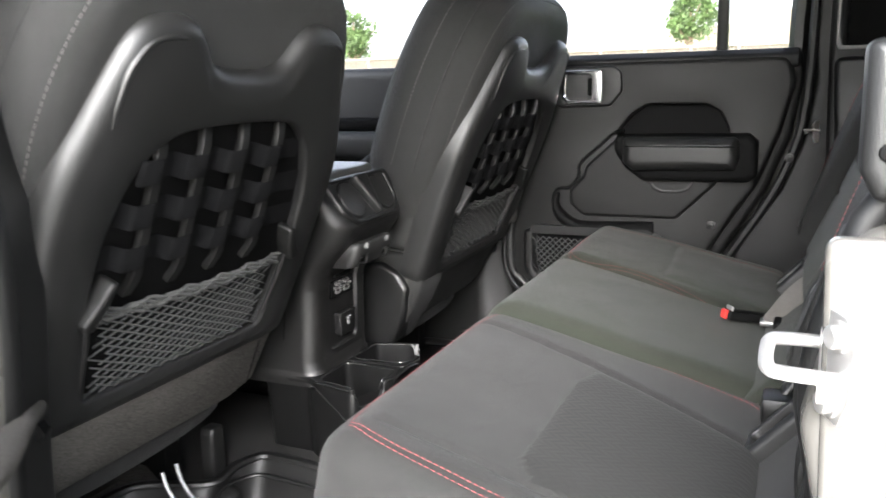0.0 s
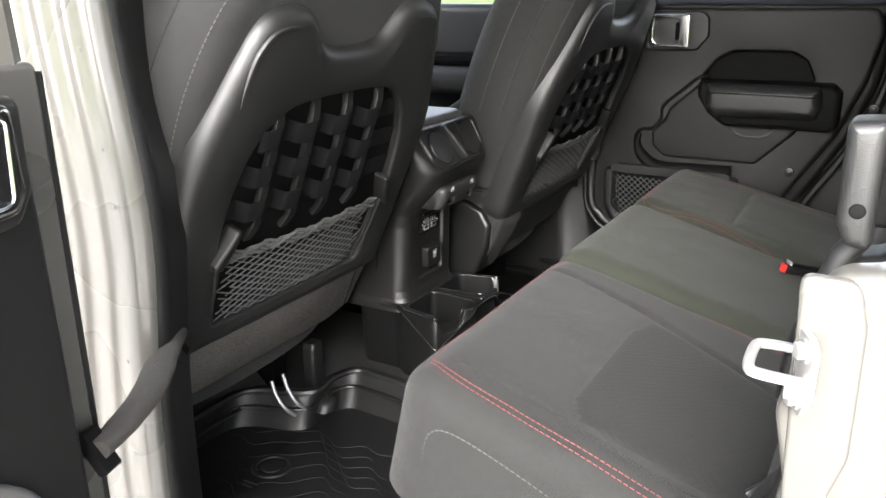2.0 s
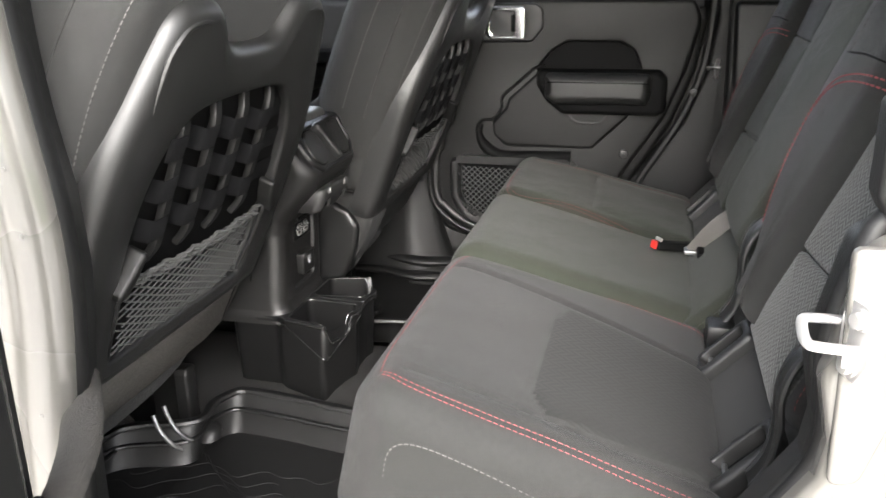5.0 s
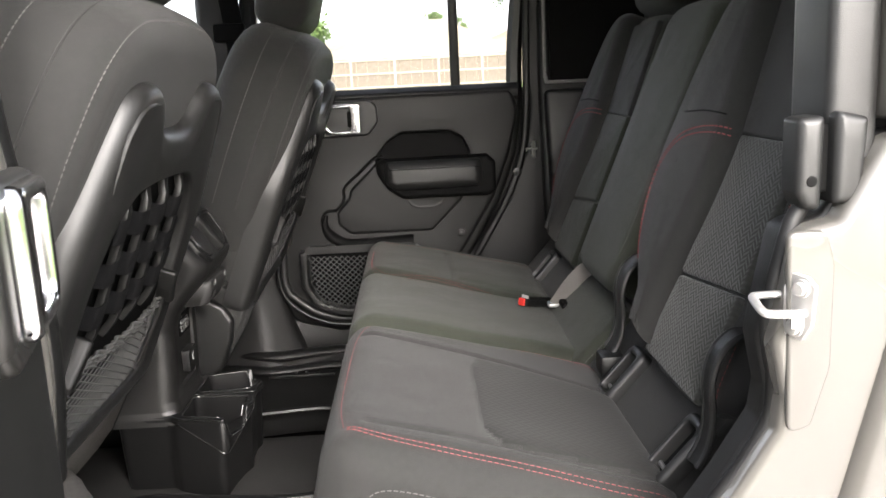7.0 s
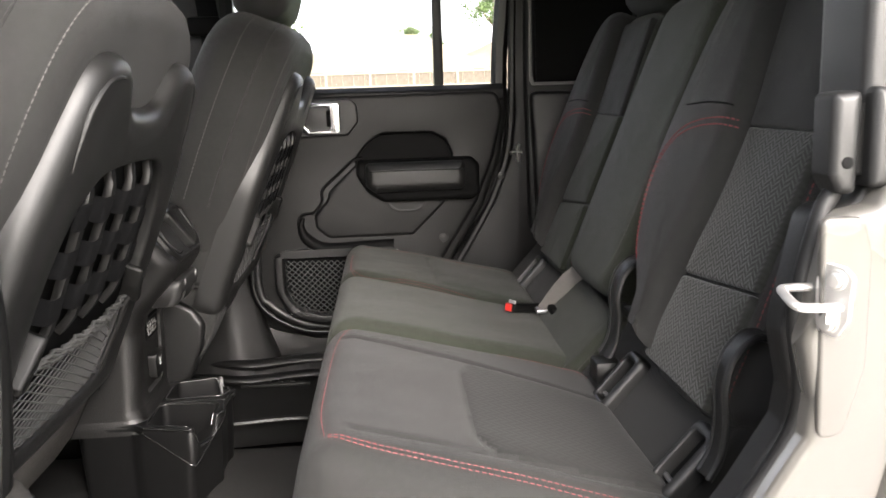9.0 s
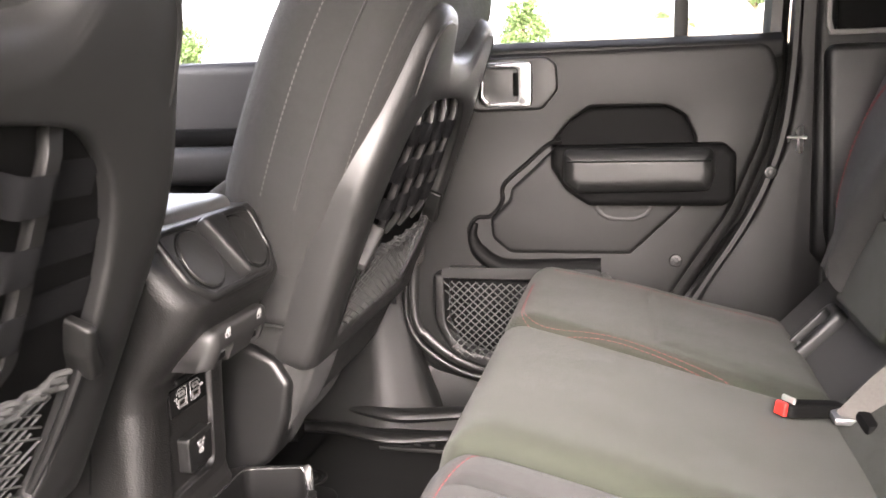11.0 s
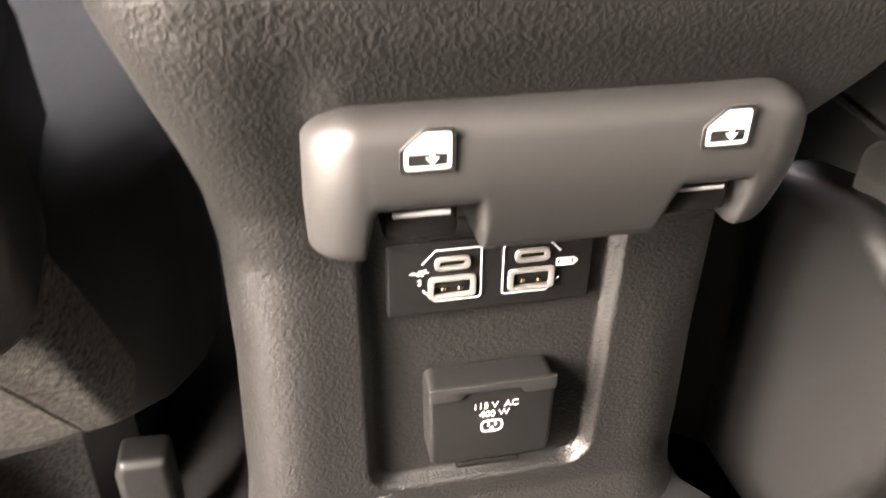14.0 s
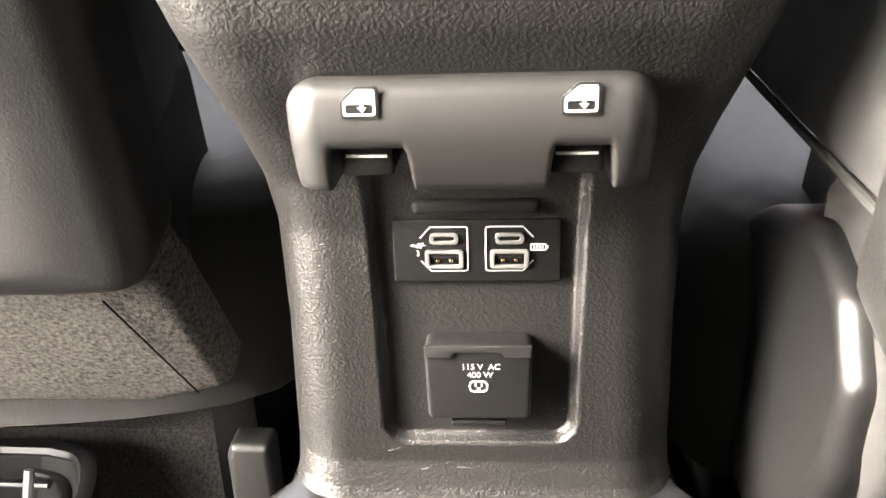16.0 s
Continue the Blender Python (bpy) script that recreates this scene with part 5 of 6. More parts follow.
for hole in HOLES:
    h = resample(ccw(hole), 64)
    sgn = -1 if h[:, 1].mean() < 0 else 1
    half = [(-0.09, 0.001 * sgn), (0.1165, 0.001 * sgn), (0.1165, 0.022 * sgn), (0.1225, 0.050 * sgn), (0.086, 0.1285 * sgn), (0.004, 0.1095 * sgn), (-0.010, 0.100 * sgn), (-0.09, 0.098 * sgn)]
    cc = tuple(h.mean(0))
    bm = B()
    ring_pad(bm, xy(0.0), rounded(half, 0.006), h, 0.008, 0.0025, 0.0022, cc, 200, floor=0.232, sink=0.0)
    dip(bm)
    rim = part("cup_rim", bm, CUP, foot, "black cup holder rim")
    hb = by_angle(h, cc, 160)
    bm = B()
    lp = [[Vector((p[0], p[1], 0.2375)) for p in hb]]
    for z, f in ((0.222, 0.985), (0.20, 0.97), (0.14, 0.93), (0.135, 0.88)):
        q = np.array(cc) + (hb - np.array(cc)) * f
        lp.append([Vector((p[0], p[1], z)) for p in q])
    rings(bm, lp, False, True)
    dip(bm)
    part("cup_well", bm, CUP, foot)
    # another added bead, for the highlight round the cup opening
    bm = B()
    tube(bm, [(p[0], p[1], 0.2402 - notch(p[0], p[1])) for p in inset(hb, -0.0012)], 0.0010, 6, closed=True)
    part("highlight_bead", bm, GLOSS, rim, "thin glossy bead added to draw the edge highlight")
    bm = B()
    disc(bm, axes((0.016, cc[1], 0.205), (0, 1, 0), (0, 0, 1), (1, 0, 0)), 0.008, 0.012, 0.004, 16, crown=0.003)
    part("grip_finger", bm, STEEL, foot, "grey spring finger in the cup holder")

# ---------------------------------------------------------------- far side: rear door, pillars
def screw(at, parent, face=-1):
    bm = B()
    m = axes(at, (1, 0, 0), (0, 0, 1), (0, face, 0))
    disc(bm, m, 0.011, 0.004, 0.002, 24)
    disc(bm, m, 0.006, 0.006, 0.001, 6)
    part("screw", bm, PLASTIC_GREY, parent, "grey trim screw")


door = thing("rear_door", (0.4, 0.76, 0.2), "closed black rear car door with an arm rest and a net pocket", "car door")
DM = xz(0.0)
bm = B()
trim = rounded([(0.055, 0.75), (0.69, 0.752), (0.706, 0.70), (0.680, 0.59), (0.636, 0.477), (0.552, 0.345), (0.47, 0.20), (0.40, 0.165), (0.215, 0.165), (0.12, 0.185), (0.075, 0.25), (0.055, 0.36)],
               [0.02, 0.025, 0.05, 0.1, 0.1, 0.1, 0.08, 0.04, 0.05, 0.05, 0.06, 0.05])
WELL = rounded([(0.335, 0.595), (0.365, 0.632), (0.40, 0.654), (0.525, 0.654), (0.558, 0.636), (0.574, 0.60), (0.574, 0.56), (0.335, 0.56)], 0.015)
ring_pad(bm, DM, trim, WELL, 0.055, 0.012, 0.006, (0.455, 0.605), 200, floor=-0.75, sink=-0.006)
part("door_trim", bm, DOOR_TRIM, door, "charcoal moulded door trim")
bm = B()
pad(bm, axes((0, 0, 0), (0, 1, 0), (0, 0, 1), (1, 0, 0)), rounded([(0.70, 0.728), (0.77, 0.728), (0.80, 0.765), (0.72, 0.768), (0.70, 0.755)], 0.012), 0.66, 0.006, floor=0.05)
part("window_ledge", bm, DOOR_TRIM, door, "charcoal window ledge")
# car-paint door edge; its shade is put into the charcoal colour
bm = B()
outer = rounded([(0.02, 0.765), (0.715, 0.765), (0.72, 0.70), (0.70, 0.58), (0.655, 0.46), (0.565, 0.31), (0.48, 0.15), (0.21, 0.125), (0.09, 0.155), (0.035, 0.24), (0.02, 0.36)], [0.02, 0.02, 0.05, 0.1, 0.1, 0.1, 0.08, 0.05, 0.06, 0.06, 0.05])
pad(bm, DM, outer, 0.07, 0.015, floor=-0.80)
part("door_skin", bm, DOOR_TRIM, door, "painted inner door skin edge with its shade put into a charcoal colour")
FLANGE = bezier([(0.080, 0.73), (0.074, 0.60), (0.068, 0.42), (0.062, 0.34), (0.062, 0.275), (0.076, 0.235), (0.104, 0.205), (0.150, 0.176), (0.205, 0.160), (0.30, 0.156), (0.46, 0.160)], 60)
for off, r, mat, nm in ((0.0, 0.006, PLASTIC, "door_seal"), (0.014, 0.011, PLASTIC_GREY, "door_flange"), (0.040, 0.012, DARK, "seal_channel")):
    bm = B()
    tube(bm, [(x + off * 0.9, 0.716 - (0.020 if off == 0.014 else 0.028 if off == 0.0 else 0.008), z + off * (0.9 if x > 0.075 else 0.1)) for x, z in FLANGE], r, 10)
    part(nm, bm, mat, door)
# window frame, divider, glass
def bar(pts, r, mat, name, parent, lbl="", flat=1.0):
    bm = B()
    tube(bm, pts, r, 8, flat=flat)
    return part(name, bm, mat, parent, lbl)


bar([(0.030, 0.775, 0.74), (0.030, 0.76, 1.14)], 0.022, PLASTIC, "window_post", door)
bar(bezier([(0.705, 0.775, 0.72), (0.708, 0.770, 0.85), (0.722, 0.755, 1.02), (0.73, 0.745, 1.15)], 12), 0.022, PLASTIC, "window_post", door)
bm = B()
box(bm, (0.538, 0.745, 0.755), (0.562, 0.775, 1.15), 0.004)
part("window_divider", bm, PLASTIC, door, "black upright window divider")
bm = B()
box(bm, (0.02, 0.73, 1.13), (0.74, 0.78, 1.18), 0.01)
part("window_header", bm, PLASTIC, door)
bm = B()
box(bm, (0.04, 0.758, 0.76), (0.71, 0.762, 1.14), 0.0)
gl = part("window_pane", bm, GLASS, door, "clear side window")
gl.visible_shadow = False
# handle in its bezel
bm = B()
HB = [(0.185, 0.742), (0.325, 0.742), (0.343, 0.728), (0.345, 0.685), (0.318, 0.652), (0.200, 0.650), (0.180, 0.668)]
ring_pad(bm, xz(0.695), rounded(HB, 0.012), rounded([(0.208, 0.730), (0.300, 0.730), (0.300, 0.660), (0.208, 0.660)], 0.01), 0.010, 0.005, 0.003, (0.254, 0.695), 80)
hb = part("handle_bezel", bm, PLASTIC, door, "black handle surround")
bm = B()
pad(bm, xz(0.695), rect(0.094, 0.072, 0.01, c=(0.254, 0.695)), 0.002, 0.0005)
part("handle_cup", bm, PLASTIC_GREY, hb)
bm = B()
ring_pad(bm, xz(0.695), rounded([(0.212, 0.734), (0.302, 0.734), (0.302, 0.657), (0.222, 0.657), (0.208, 0.670), (0.206, 0.725)], 0.010), rounded([(0.219, 0.724), (0.276, 0.724), (0.276, 0.667), (0.226, 0.667), (0.217, 0.677)], 0.006), 0.013, 0.004, 0.003, (0.25, 0.695), 80, floor=0.002)
part("door_handle", bm, CHROME, door, "bright chrome door handle")
bm = B()
box(bm, (0.268, 0.679, 0.676), (0.279, 0.690, 0.716), 0.003)
part("lock_lever", bm, DARK, hb)
# arm rest; the shade of the well above is put into a black sheet
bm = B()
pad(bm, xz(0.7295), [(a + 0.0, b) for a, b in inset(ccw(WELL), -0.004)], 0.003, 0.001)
part("well_shade_sheet", bm, DARK, door, "flat black sheet standing for the deep shade above the arm rest")
bm = B()
pad(bm, xz(0.6955), rounded([(0.335, 0.59), (0.62, 0.592), (0.638, 0.575), (0.638, 0.50), (0.618, 0.488), (0.40, 0.488), (0.36, 0.515), (0.335, 0.555)], 0.016), 0.045, 0.014)
arm = part("arm_rest", bm, DARK, door, "black arm rest moulding")
bm = B()
pad(bm, xz(0.652), rounded([(0.356, 0.586), (0.600, 0.586), (0.604, 0.545), (0.595, 0.515), (0.38, 0.512), (0.357, 0.53)], 0.014), 0.030, 0.024, arc=8)
part("arm_rest_pad", bm, PLASTIC_GREY, arm, "charcoal padded arm rest with a seam")
bm = B()
tube(bm, [(x, 0.6195, 0.567) for x in np.linspace(0.366, 0.594, 12)], 0.0016, 6)
part("pad_seam", bm, DARK, arm)
bm = B()
ring_pad(bm, xz(0.697), rounded([(0.385, 0.510), (0.53, 0.510), (0.50, 0.464), (0.478, 0.455), (0.435, 0.455), (0.415, 0.464)], 0.012), rounded([(0.40, 0.505), (0.515, 0.505), (0.49, 0.472), (0.475, 0.466), (0.44, 0.466), (0.425, 0.472)], 0.008), 0.012, 0.005, 0.003, (0.457, 0.487), 64)
pc = part("pull_cup", bm, PLASTIC, door, "black pull cup below the arm rest")
bm = B()
pad(bm, xz(0.696), rect(0.10, 0.05, 0.01, c=(0.457, 0.487)), 0.002, 0.001)
part("cup_floor", bm, DARK, pc)
# stepped moulding line and map pocket lip
bm = B()
LIP = bezier([(0.350, 0.596), (0.326, 0.590), (0.290, 0.559), (0.248, 0.521), (0.2455, 0.494), (0.236, 0.476), (0.221, 0.463), (0.199, 0.461), (0.186, 0.448), (0.183, 0.430), (0.192, 0.402), (0.214, 0.380)], 90)
tube(bm, [(x, 0.6955, z) for x, z in LIP], 0.0042, 8)
part("moulding_line", bm, DARK, door, "black stepped moulding line")
bm = B()
pad(bm, xz(0.6955), rounded([(0.224, 0.458), (0.258, 0.494), (0.262, 0.515), (0.338, 0.585), (0.46, 0.585), (0.560, 0.500), (0.552, 0.478), (0.470, 0.398), (0.258, 0.398), (0.226, 0.425)], [0.012, 0.01, 0.01, 0.02, 0.02, 0.03, 0.03, 0.012, 0.02, 0.02]), 0.010, 0.009)
part("raised_panel", bm, DOOR_TRIM, door)
bm = B()
tube(bm, [(x, 0.692, z) for x, z in bezier([(0.196, 0.452), (0.190, 0.428), (0.200, 0.402), (0.228, 0.380), (0.262, 0.372), (0.34, 0.374), (0.42, 0.376)], 40)], [0.006 + 0.012 * min(1, k / 8) for k in range(40)], 12, flat=0.8)
part("pocket_lip", bm, DARK, door)
bm = B()
ring_pad(bm, xz(0.6955), rounded([(0.121, 0.364), (0.44, 0.364), (0.44, 0.186), (0.215, 0.186), (0.150, 0.216), (0.121, 0.275)], [0.008, 0.02, 0.02, 0.05, 0.05, 0.05]), rounded([(0.143, 0.372), (0.42, 0.372), (0.42, 0.208), (0.232, 0.208), (0.168, 0.226), (0.143, 0.272)], [0.004, 0.01, 0.01, 0.035, 0.035, 0.035]), 0.040, 0.007, 0.005, (0.26, 0.29), 140)
pk = part("door_pocket", bm, PLASTIC, door, "black door pocket")
bm = B()
net_mesh(bm, axes((0, 0.655, 0), (1, 0, 0), (0, 0, 1), (0, -1, 0)), [(0.140, 0.352), (0.400, 0.346), (0.405, 0.208), (0.150, 0.208)], 17, 10, 0.0012, 0.006)
part("pocket_net", bm, CORD, pk, "grey diamond net")
bm = B()
pad(bm, xz(0.6955), rect(0.27, 0.16, 0.01, c=(0.275, 0.285)), 0.003, 0.001)
part("pocket_floor", bm, DARK, pk)
screw((0.547, 0.694, 0.388), door)
screw((0.700, 0.722, 0.537), door)

# far C-pillar with quarter panel, and B-pillar
bm = B()
pil = rounded([(0.735, 0.05), (0.80, 0.05), (0.80, 1.2), (0.745, 1.2), (0.735, 0.76), (0.742, 0.70), (0.725, 0.58), (0.68, 0.46), (0.56, 0.31), (0.46, 0.18), (0.44, 0.05)], 0.03)
pad(bm, xz(0.0), pil, 0.06, 0.012, floor=-0.81)
cp = solo("wall_pillar_right", bm, RUBBER, "black rear door pillar with a weather strip", "pillar", kind="structure")
bm = B()
tube(bm, bezier([(0.742, 0.742, 1.15), (0.735, 0.742, 0.85), (0.73, 0.735, 0.70), (0.715, 0.735, 0.58), (0.67, 0.735, 0.46), (0.585, 0.735, 0.315), (0.50, 0.735, 0.16)], 40), 0.010, 8)
part("weather_strip", bm, RUBBER, cp)
bm = B()
ring_pad(bm, xz(0.0), rounded([(0.775, 0.36), (1.08, 0.36), (1.08, 1.15), (0.770, 1.15), (0.765, 0.76)], 0.03), rounded([(0.782, 0.765), (1.05, 0.765), (1.05, 1.12), (0.782, 1.12)], 0.015), 0.05, 0.012, 0.006, (0.92, 0.94), 96, floor=-0.78)
qt = solo("wall_quarter_right", bm, RUBBER, "black rear quarter trim", "wall", kind="structure")
bm = B()
ring_pad(bm, xz(0.726), rounded([(0.776, 0.760), (1.06, 0.760), (1.06, 1.125), (0.776, 1.125)], 0.01), rounded([(0.784, 0.768), (1.05, 0.768), (1.05, 1.118), (0.784, 1.118)], 0.008), 0.004, 0.001, 0.001, (0.92, 0.94), 96)
part("bright_edge", bm, PORT, qt, "pale edge of the quarter window")
bm = B()
box(bm, (0.77, 0.765, 0.75), (1.07, 0.775, 1.14), 0.0)
part("quarter_window", bm, DARK, qt, "blacked-out quarter window")
bm = B()
pad(bm, xz(0.732), rounded([(0.775, 0.745), (1.02, 0.745), (1.02, 0.42), (0.81, 0.35), (0.79, 0.44)], 0.02), 0.03, 0.012)
part("quarter_trim", bm, PLASTIC, qt)
bm = B()
pad(bm, xz(0.702), rect(0.055, 0.045, 0.006, c=(0.86, 0.60)), 0.004, 0.002)
part("trim_cover", bm, PLASTIC_GREY, qt)


def striker(at, side, size=1.0):
    """A door striker: plate, two bolts and a loop. side: the way it faces across the car."""
    x, y, z = at
    st = thing("door_striker", at, "bright zinc door striker bolted to the door pillar", "door striker", "door strikers")
    w = (-0.87, -0.5, 0) if y < 0 else (-0.87, 0.5, 0)
    u = (0.5, -0.87, 0) if y < 0 else (-0.5, -0.87, 0)
    m = axes((x, y, z), u, (0, 0, 1), w)
    bm = B()
    pad(bm, m, rounded([(-0.014, -0.030), (0.008, -0.034), (0.018, -0.016), (0.021, 0.024), (0.012, 0.032), (-0.006, 0.034), (-0.014, 0.018)], 0.005), 0.005, 0.001)
    part("plate", bm, ZINC, st, "bright zinc plate")
    for a, b in ((0.006, 0.020), (0.000, -0.021)):
        bm = B()
        disc(bm, m @ Matrix.Translation((a, b, 0.004)), 0.0095, 0.003, 0.001, 24)
        disc(bm, m @ Matrix.Translation((a, b, 0.006)), 0.0068, 0.006, 0.0015, 20)
        part("bolt", bm, ZINC, st)
    bm = B()
    s = -1 if y < 0 else 1
    loop = smooth_loop([(0.006, -0.024, 0.006), (-0.015, -0.023, 0.007), (-0.034, -0.022, 0.007), (-0.039, -0.018, 0.006), (-0.040, 0.000, 0.001), (-0.038, 0.009, -0.002), (-0.033, 0.012, -0.003), (-0.015, 0.012, -0.004), (0.004, 0.010, -0.005)], 48, False)
    tube(bm, [(x + p, y + s * q, z + r) for p, q, r in loop], 0.0046, 10, flat=0.85)
    box(bm, (x - 0.012, y + s * 0.010 - 0.0015, z - 0.020), (x + 0.004, y + s * 0.010 + 0.0015, z - 0.004), 0.001)
    part("loop", bm, ZINC, st, "bright zinc striker loop")
    st.scale = (size, size, size)
    return st


striker((0.752, 0.745, 0.590), -1, 0.7)

# far B-pillar with the front belt, front door
bm = B()
pad(bm, xz(0.0), rounded([(-0.10, 0.05), (0.03, 0.05), (0.02, 0.35), (0.0, 0.76), (0.0, 1.2), (-0.10, 1.2)], 0.02), 0.07, 0.015, floor=-0.80)
bp = solo("wall_pillar_middle", bm, PLASTIC, "black middle door pillar", "pillar", kind="structure")
bm = B()
loops = []
for z, grow in ((0.06, 0.075), (0.10, 0.062), (0.16, 0.040), (0.24, 0.020), (0.32, 0.008), (0.40, 0.0), (0.46, -0.01)):
    loops.append([Vector((x, y, z)) for x, y in resample(rounded([(-0.18 - grow, 0.74), (-0.16 - grow, 0.715 - 0.6 * grow), (-0.01 + 0.5 * grow, 0.700 - 0.6 * grow), (0.045 + grow, 0.72 - 0.2 * grow), (0.050 + grow, 0.745)], 0.02), 40)])
rings(bm, loops)
part("pillar_foot", bm, DOOR_TRIM, bp, "flared black pillar foot")
fb = thing("front_seat_belt", (-0.02, 0.70, 0.2), "black front seat belt on the middle pillar", "seat belt")
bm = B()
strip(bm, bezier([(-0.02, 0.715, 1.08), (0.0, 0.70, 0.95), (0.01, 0.69, 0.80), (0.02, 0.68, 0.60), (0.02, 0.68, 0.3)], 24), 0.048, 0.003, (1, 0, 0))
part("webbing", bm, WEB, fb, "black belt webbing")
bm = B()
box(bm, (-0.05, 0.685, 0.90), (0.03, 0.715, 0.945), 0.008)
part("belt_guide", bm, DARK, fb)
bm = B()
box(bm, (0.06, 0.60, 0.385), (0.11, 0.66, 0.435), 0.012)
part("belt_stop", bm, STRAP, fb, "grey belt latch")
fd = thing("front_door", (-0.5, 0.76, 0.2), "closed black front passenger door", "car door")
bm = B()
pad(bm, xz(0.0), rounded([(-1.15, 0.10), (-0.12, 0.10), (-0.12, 0.755), (-1.15, 0.755)], 0.04), 0.07, 0.02, floor=-0.79)
part("door_trim", bm, PLASTIC_GREY, fd)
bm = B()
box(bm, (-0.85, 0.60, 0.53), (-0.22, 0.73, 0.60), 0.02, 3)
part("arm_rest", bm, VINYL, fd)
bm = B()
box(bm, (-0.95, 0.64, 0.60), (-0.18, 0.725, 0.63), 0.008)
part("ledge", bm, DARK, fd)
bm = B()
box(bm, (-1.1, 0.758, 0.75), (-0.11, 0.762, 1.14), 0.0)
gl = part("window_pane", bm, GLASS, fd, "clear side window")
gl.visible_shadow = False
bm = B()
box(bm, (-1.2, 0.71, 1.13), (0.05, 0.78, 1.2), 0.02)
part("window_header", bm, PLASTIC, fd)

# ---------------------------------------------------------------- near side: open door frame
# sand-grey middle pillar
def bulge(z):
    return -0.014 + 0.027 * math.exp(-(((z - 0.57) / 0.17) ** 2)) - 0.018 * step(0.85, 1.2, z)


PIL = resample(rounded([(-0.06, -0.815), (-0.016, -0.786), (-0.006, -0.775), (0.012, -0.777), (0.020, -0.766), (0.042, -0.767), (0.050, -0.758), (0.070, -0.760), (0.080, -0.755), (0.086, -0.744), (0.084, -0.72), (0.05, -0.66), (-0.10, -0.66), (-0.10, -0.815)], 0.009, 6), 200)
bm = B()
rings(bm, [[Vector((p[0] + bulge(z) * step(-0.06, 0.0, p[0]), p[1], z)) for p in PIL] for z in np.linspace(-0.05, 1.2, 40)])
np_ = solo("wall_pillar_left", bm, PAINT, "sand-grey painted middle door pillar", "pillar", kind="structure", sharp=70)
bm = B()
tube(bm, [(0.078 + bulge(z), -0.728, z) for z in np.linspace(-0.02, 1.2, 40)], 0.008, 10)
part("weather_strip", bm, RUBBER, np_, "black rubber door seal")
for z in (0.30, 0.42, 0.60, 0.66, 0.76, 0.84):
    bm = B()
    disc(bm, axes((0.066 + bulge(z), -0.7635, z), (1, 0, 0), (0, 0, 1), (0.25, -0.97, 0)), 0.0025, 0.0004, 0.0008, 14)
    part("weld_dimple", bm, PAINT, np_)
bm = B()
TR = resample(rounded([(0.072, -0.738), (0.088, -0.736), (0.089, -0.722), (0.050, -0.656), (-0.02, -0.640), (-0.02, -0.668), (0.044, -0.674), (0.078, -0.724)], 0.004, 4), 60)
rings(bm, [[Vector((p[0] + (bulge(z) if p[0] > 0 else 0), p[1], z)) for p in TR] for z in np.linspace(0.06, 1.2, 36)])
part("pillar_trim", bm, PLASTIC, np_, "black pillar trim")
# sand-grey body side behind the door opening
bm = B()
SIDE = rounded([(0.757, 0.642), (0.79, 0.648), (0.83, 0.72), (1.3, 0.72), (1.3, -0.25), (0.40, -0.25), (0.42, 0.05), (0.56, 0.17), (0.64, 0.31), (0.705, 0.40), (0.742, 0.46), (0.746, 0.49), (0.736, 0.54)],
               [0.02, 0.01, 0.02, 0.02, 0.02, 0.02, 0.05, 0.1, 0.1, 0.08, 0.02, 0.02, 0.03])
pad(bm, axes((0, 0, 0), (1, 0, 0), (0, 0, 1), (0, -1, 0)), SIDE, 0.028, 0.010, floor=0.752)
bs = solo("wall_side_left", bm, PAINT, "sand-grey painted body side behind the open door", "car body", kind="structure")
bm = B()
tube(bm, bezier([(0.772, -0.745, 0.66), (0.760, -0.748, 0.64), (0.742, -0.750, 0.56), (0.750, -0.750, 0.49), (0.735, -0.752, 0.44), (0.666, -0.752, 0.34), (0.566, -0.752, 0.19), (0.456, -0.752, 0.07)], 40), 0.008, 10)
part("weather_strip", bm, RUBBER, bs, "black rubber door seal")
bm = B()
pad(bm, axes((0, 0, 0), (1, 0, 0), (0, 0, 1), (0, -1, 0)), [(a - 0.004, b + 0.001) for a, b in SIDE], 0.034, 0.010, floor=0.716)
part("inner_trim", bm, PLASTIC, bs, "black moulded trim inside the door opening")
bm = B()
pad(bm, axes((0, 0, 0), (1, 0, 0), (0, 0, 1), (0, -1, 0)), rounded([(0.86, 0.72), (1.3, 0.72), (1.3, -0.25), (0.60, -0.25), (0.70, 0.10), (0.80, 0.40), (0.85, 0.60)], 0.05), 0.03, 0.02, floor=0.77)
part("outer_panel", bm, PAINT, bs)
bm = B()
pad(bm, xz(0.0, 1), rounded([(0.83, 0.66), (1.10, 0.66), (1.10, 0.30), (0.74, 0.20), (0.78, 0.40)], 0.03), 0.04, 0.02, floor=-0.71)
part("quarter_trim", bm, PLASTIC, bs, "black inner quarter trim")
bm = B()
pad(bm, axes((0, -0.776, 0), (1, 0, 0), (0, 0, 1), (0, -1, 0)), rounded([(0.743, 0.642), (0.778, 0.642), (0.785, 0.612), (0.785, 0.52), (0.769, 0.465), (0.748, 0.46)], [0.008, 0.012, 0.02, 0.03, 0.012, 0.008]), 0.0075, 0.0035)
part("embossed_panel", bm, PAINT, bs)
striker((0.753, -0.785, 0.578), -1, 0.86)
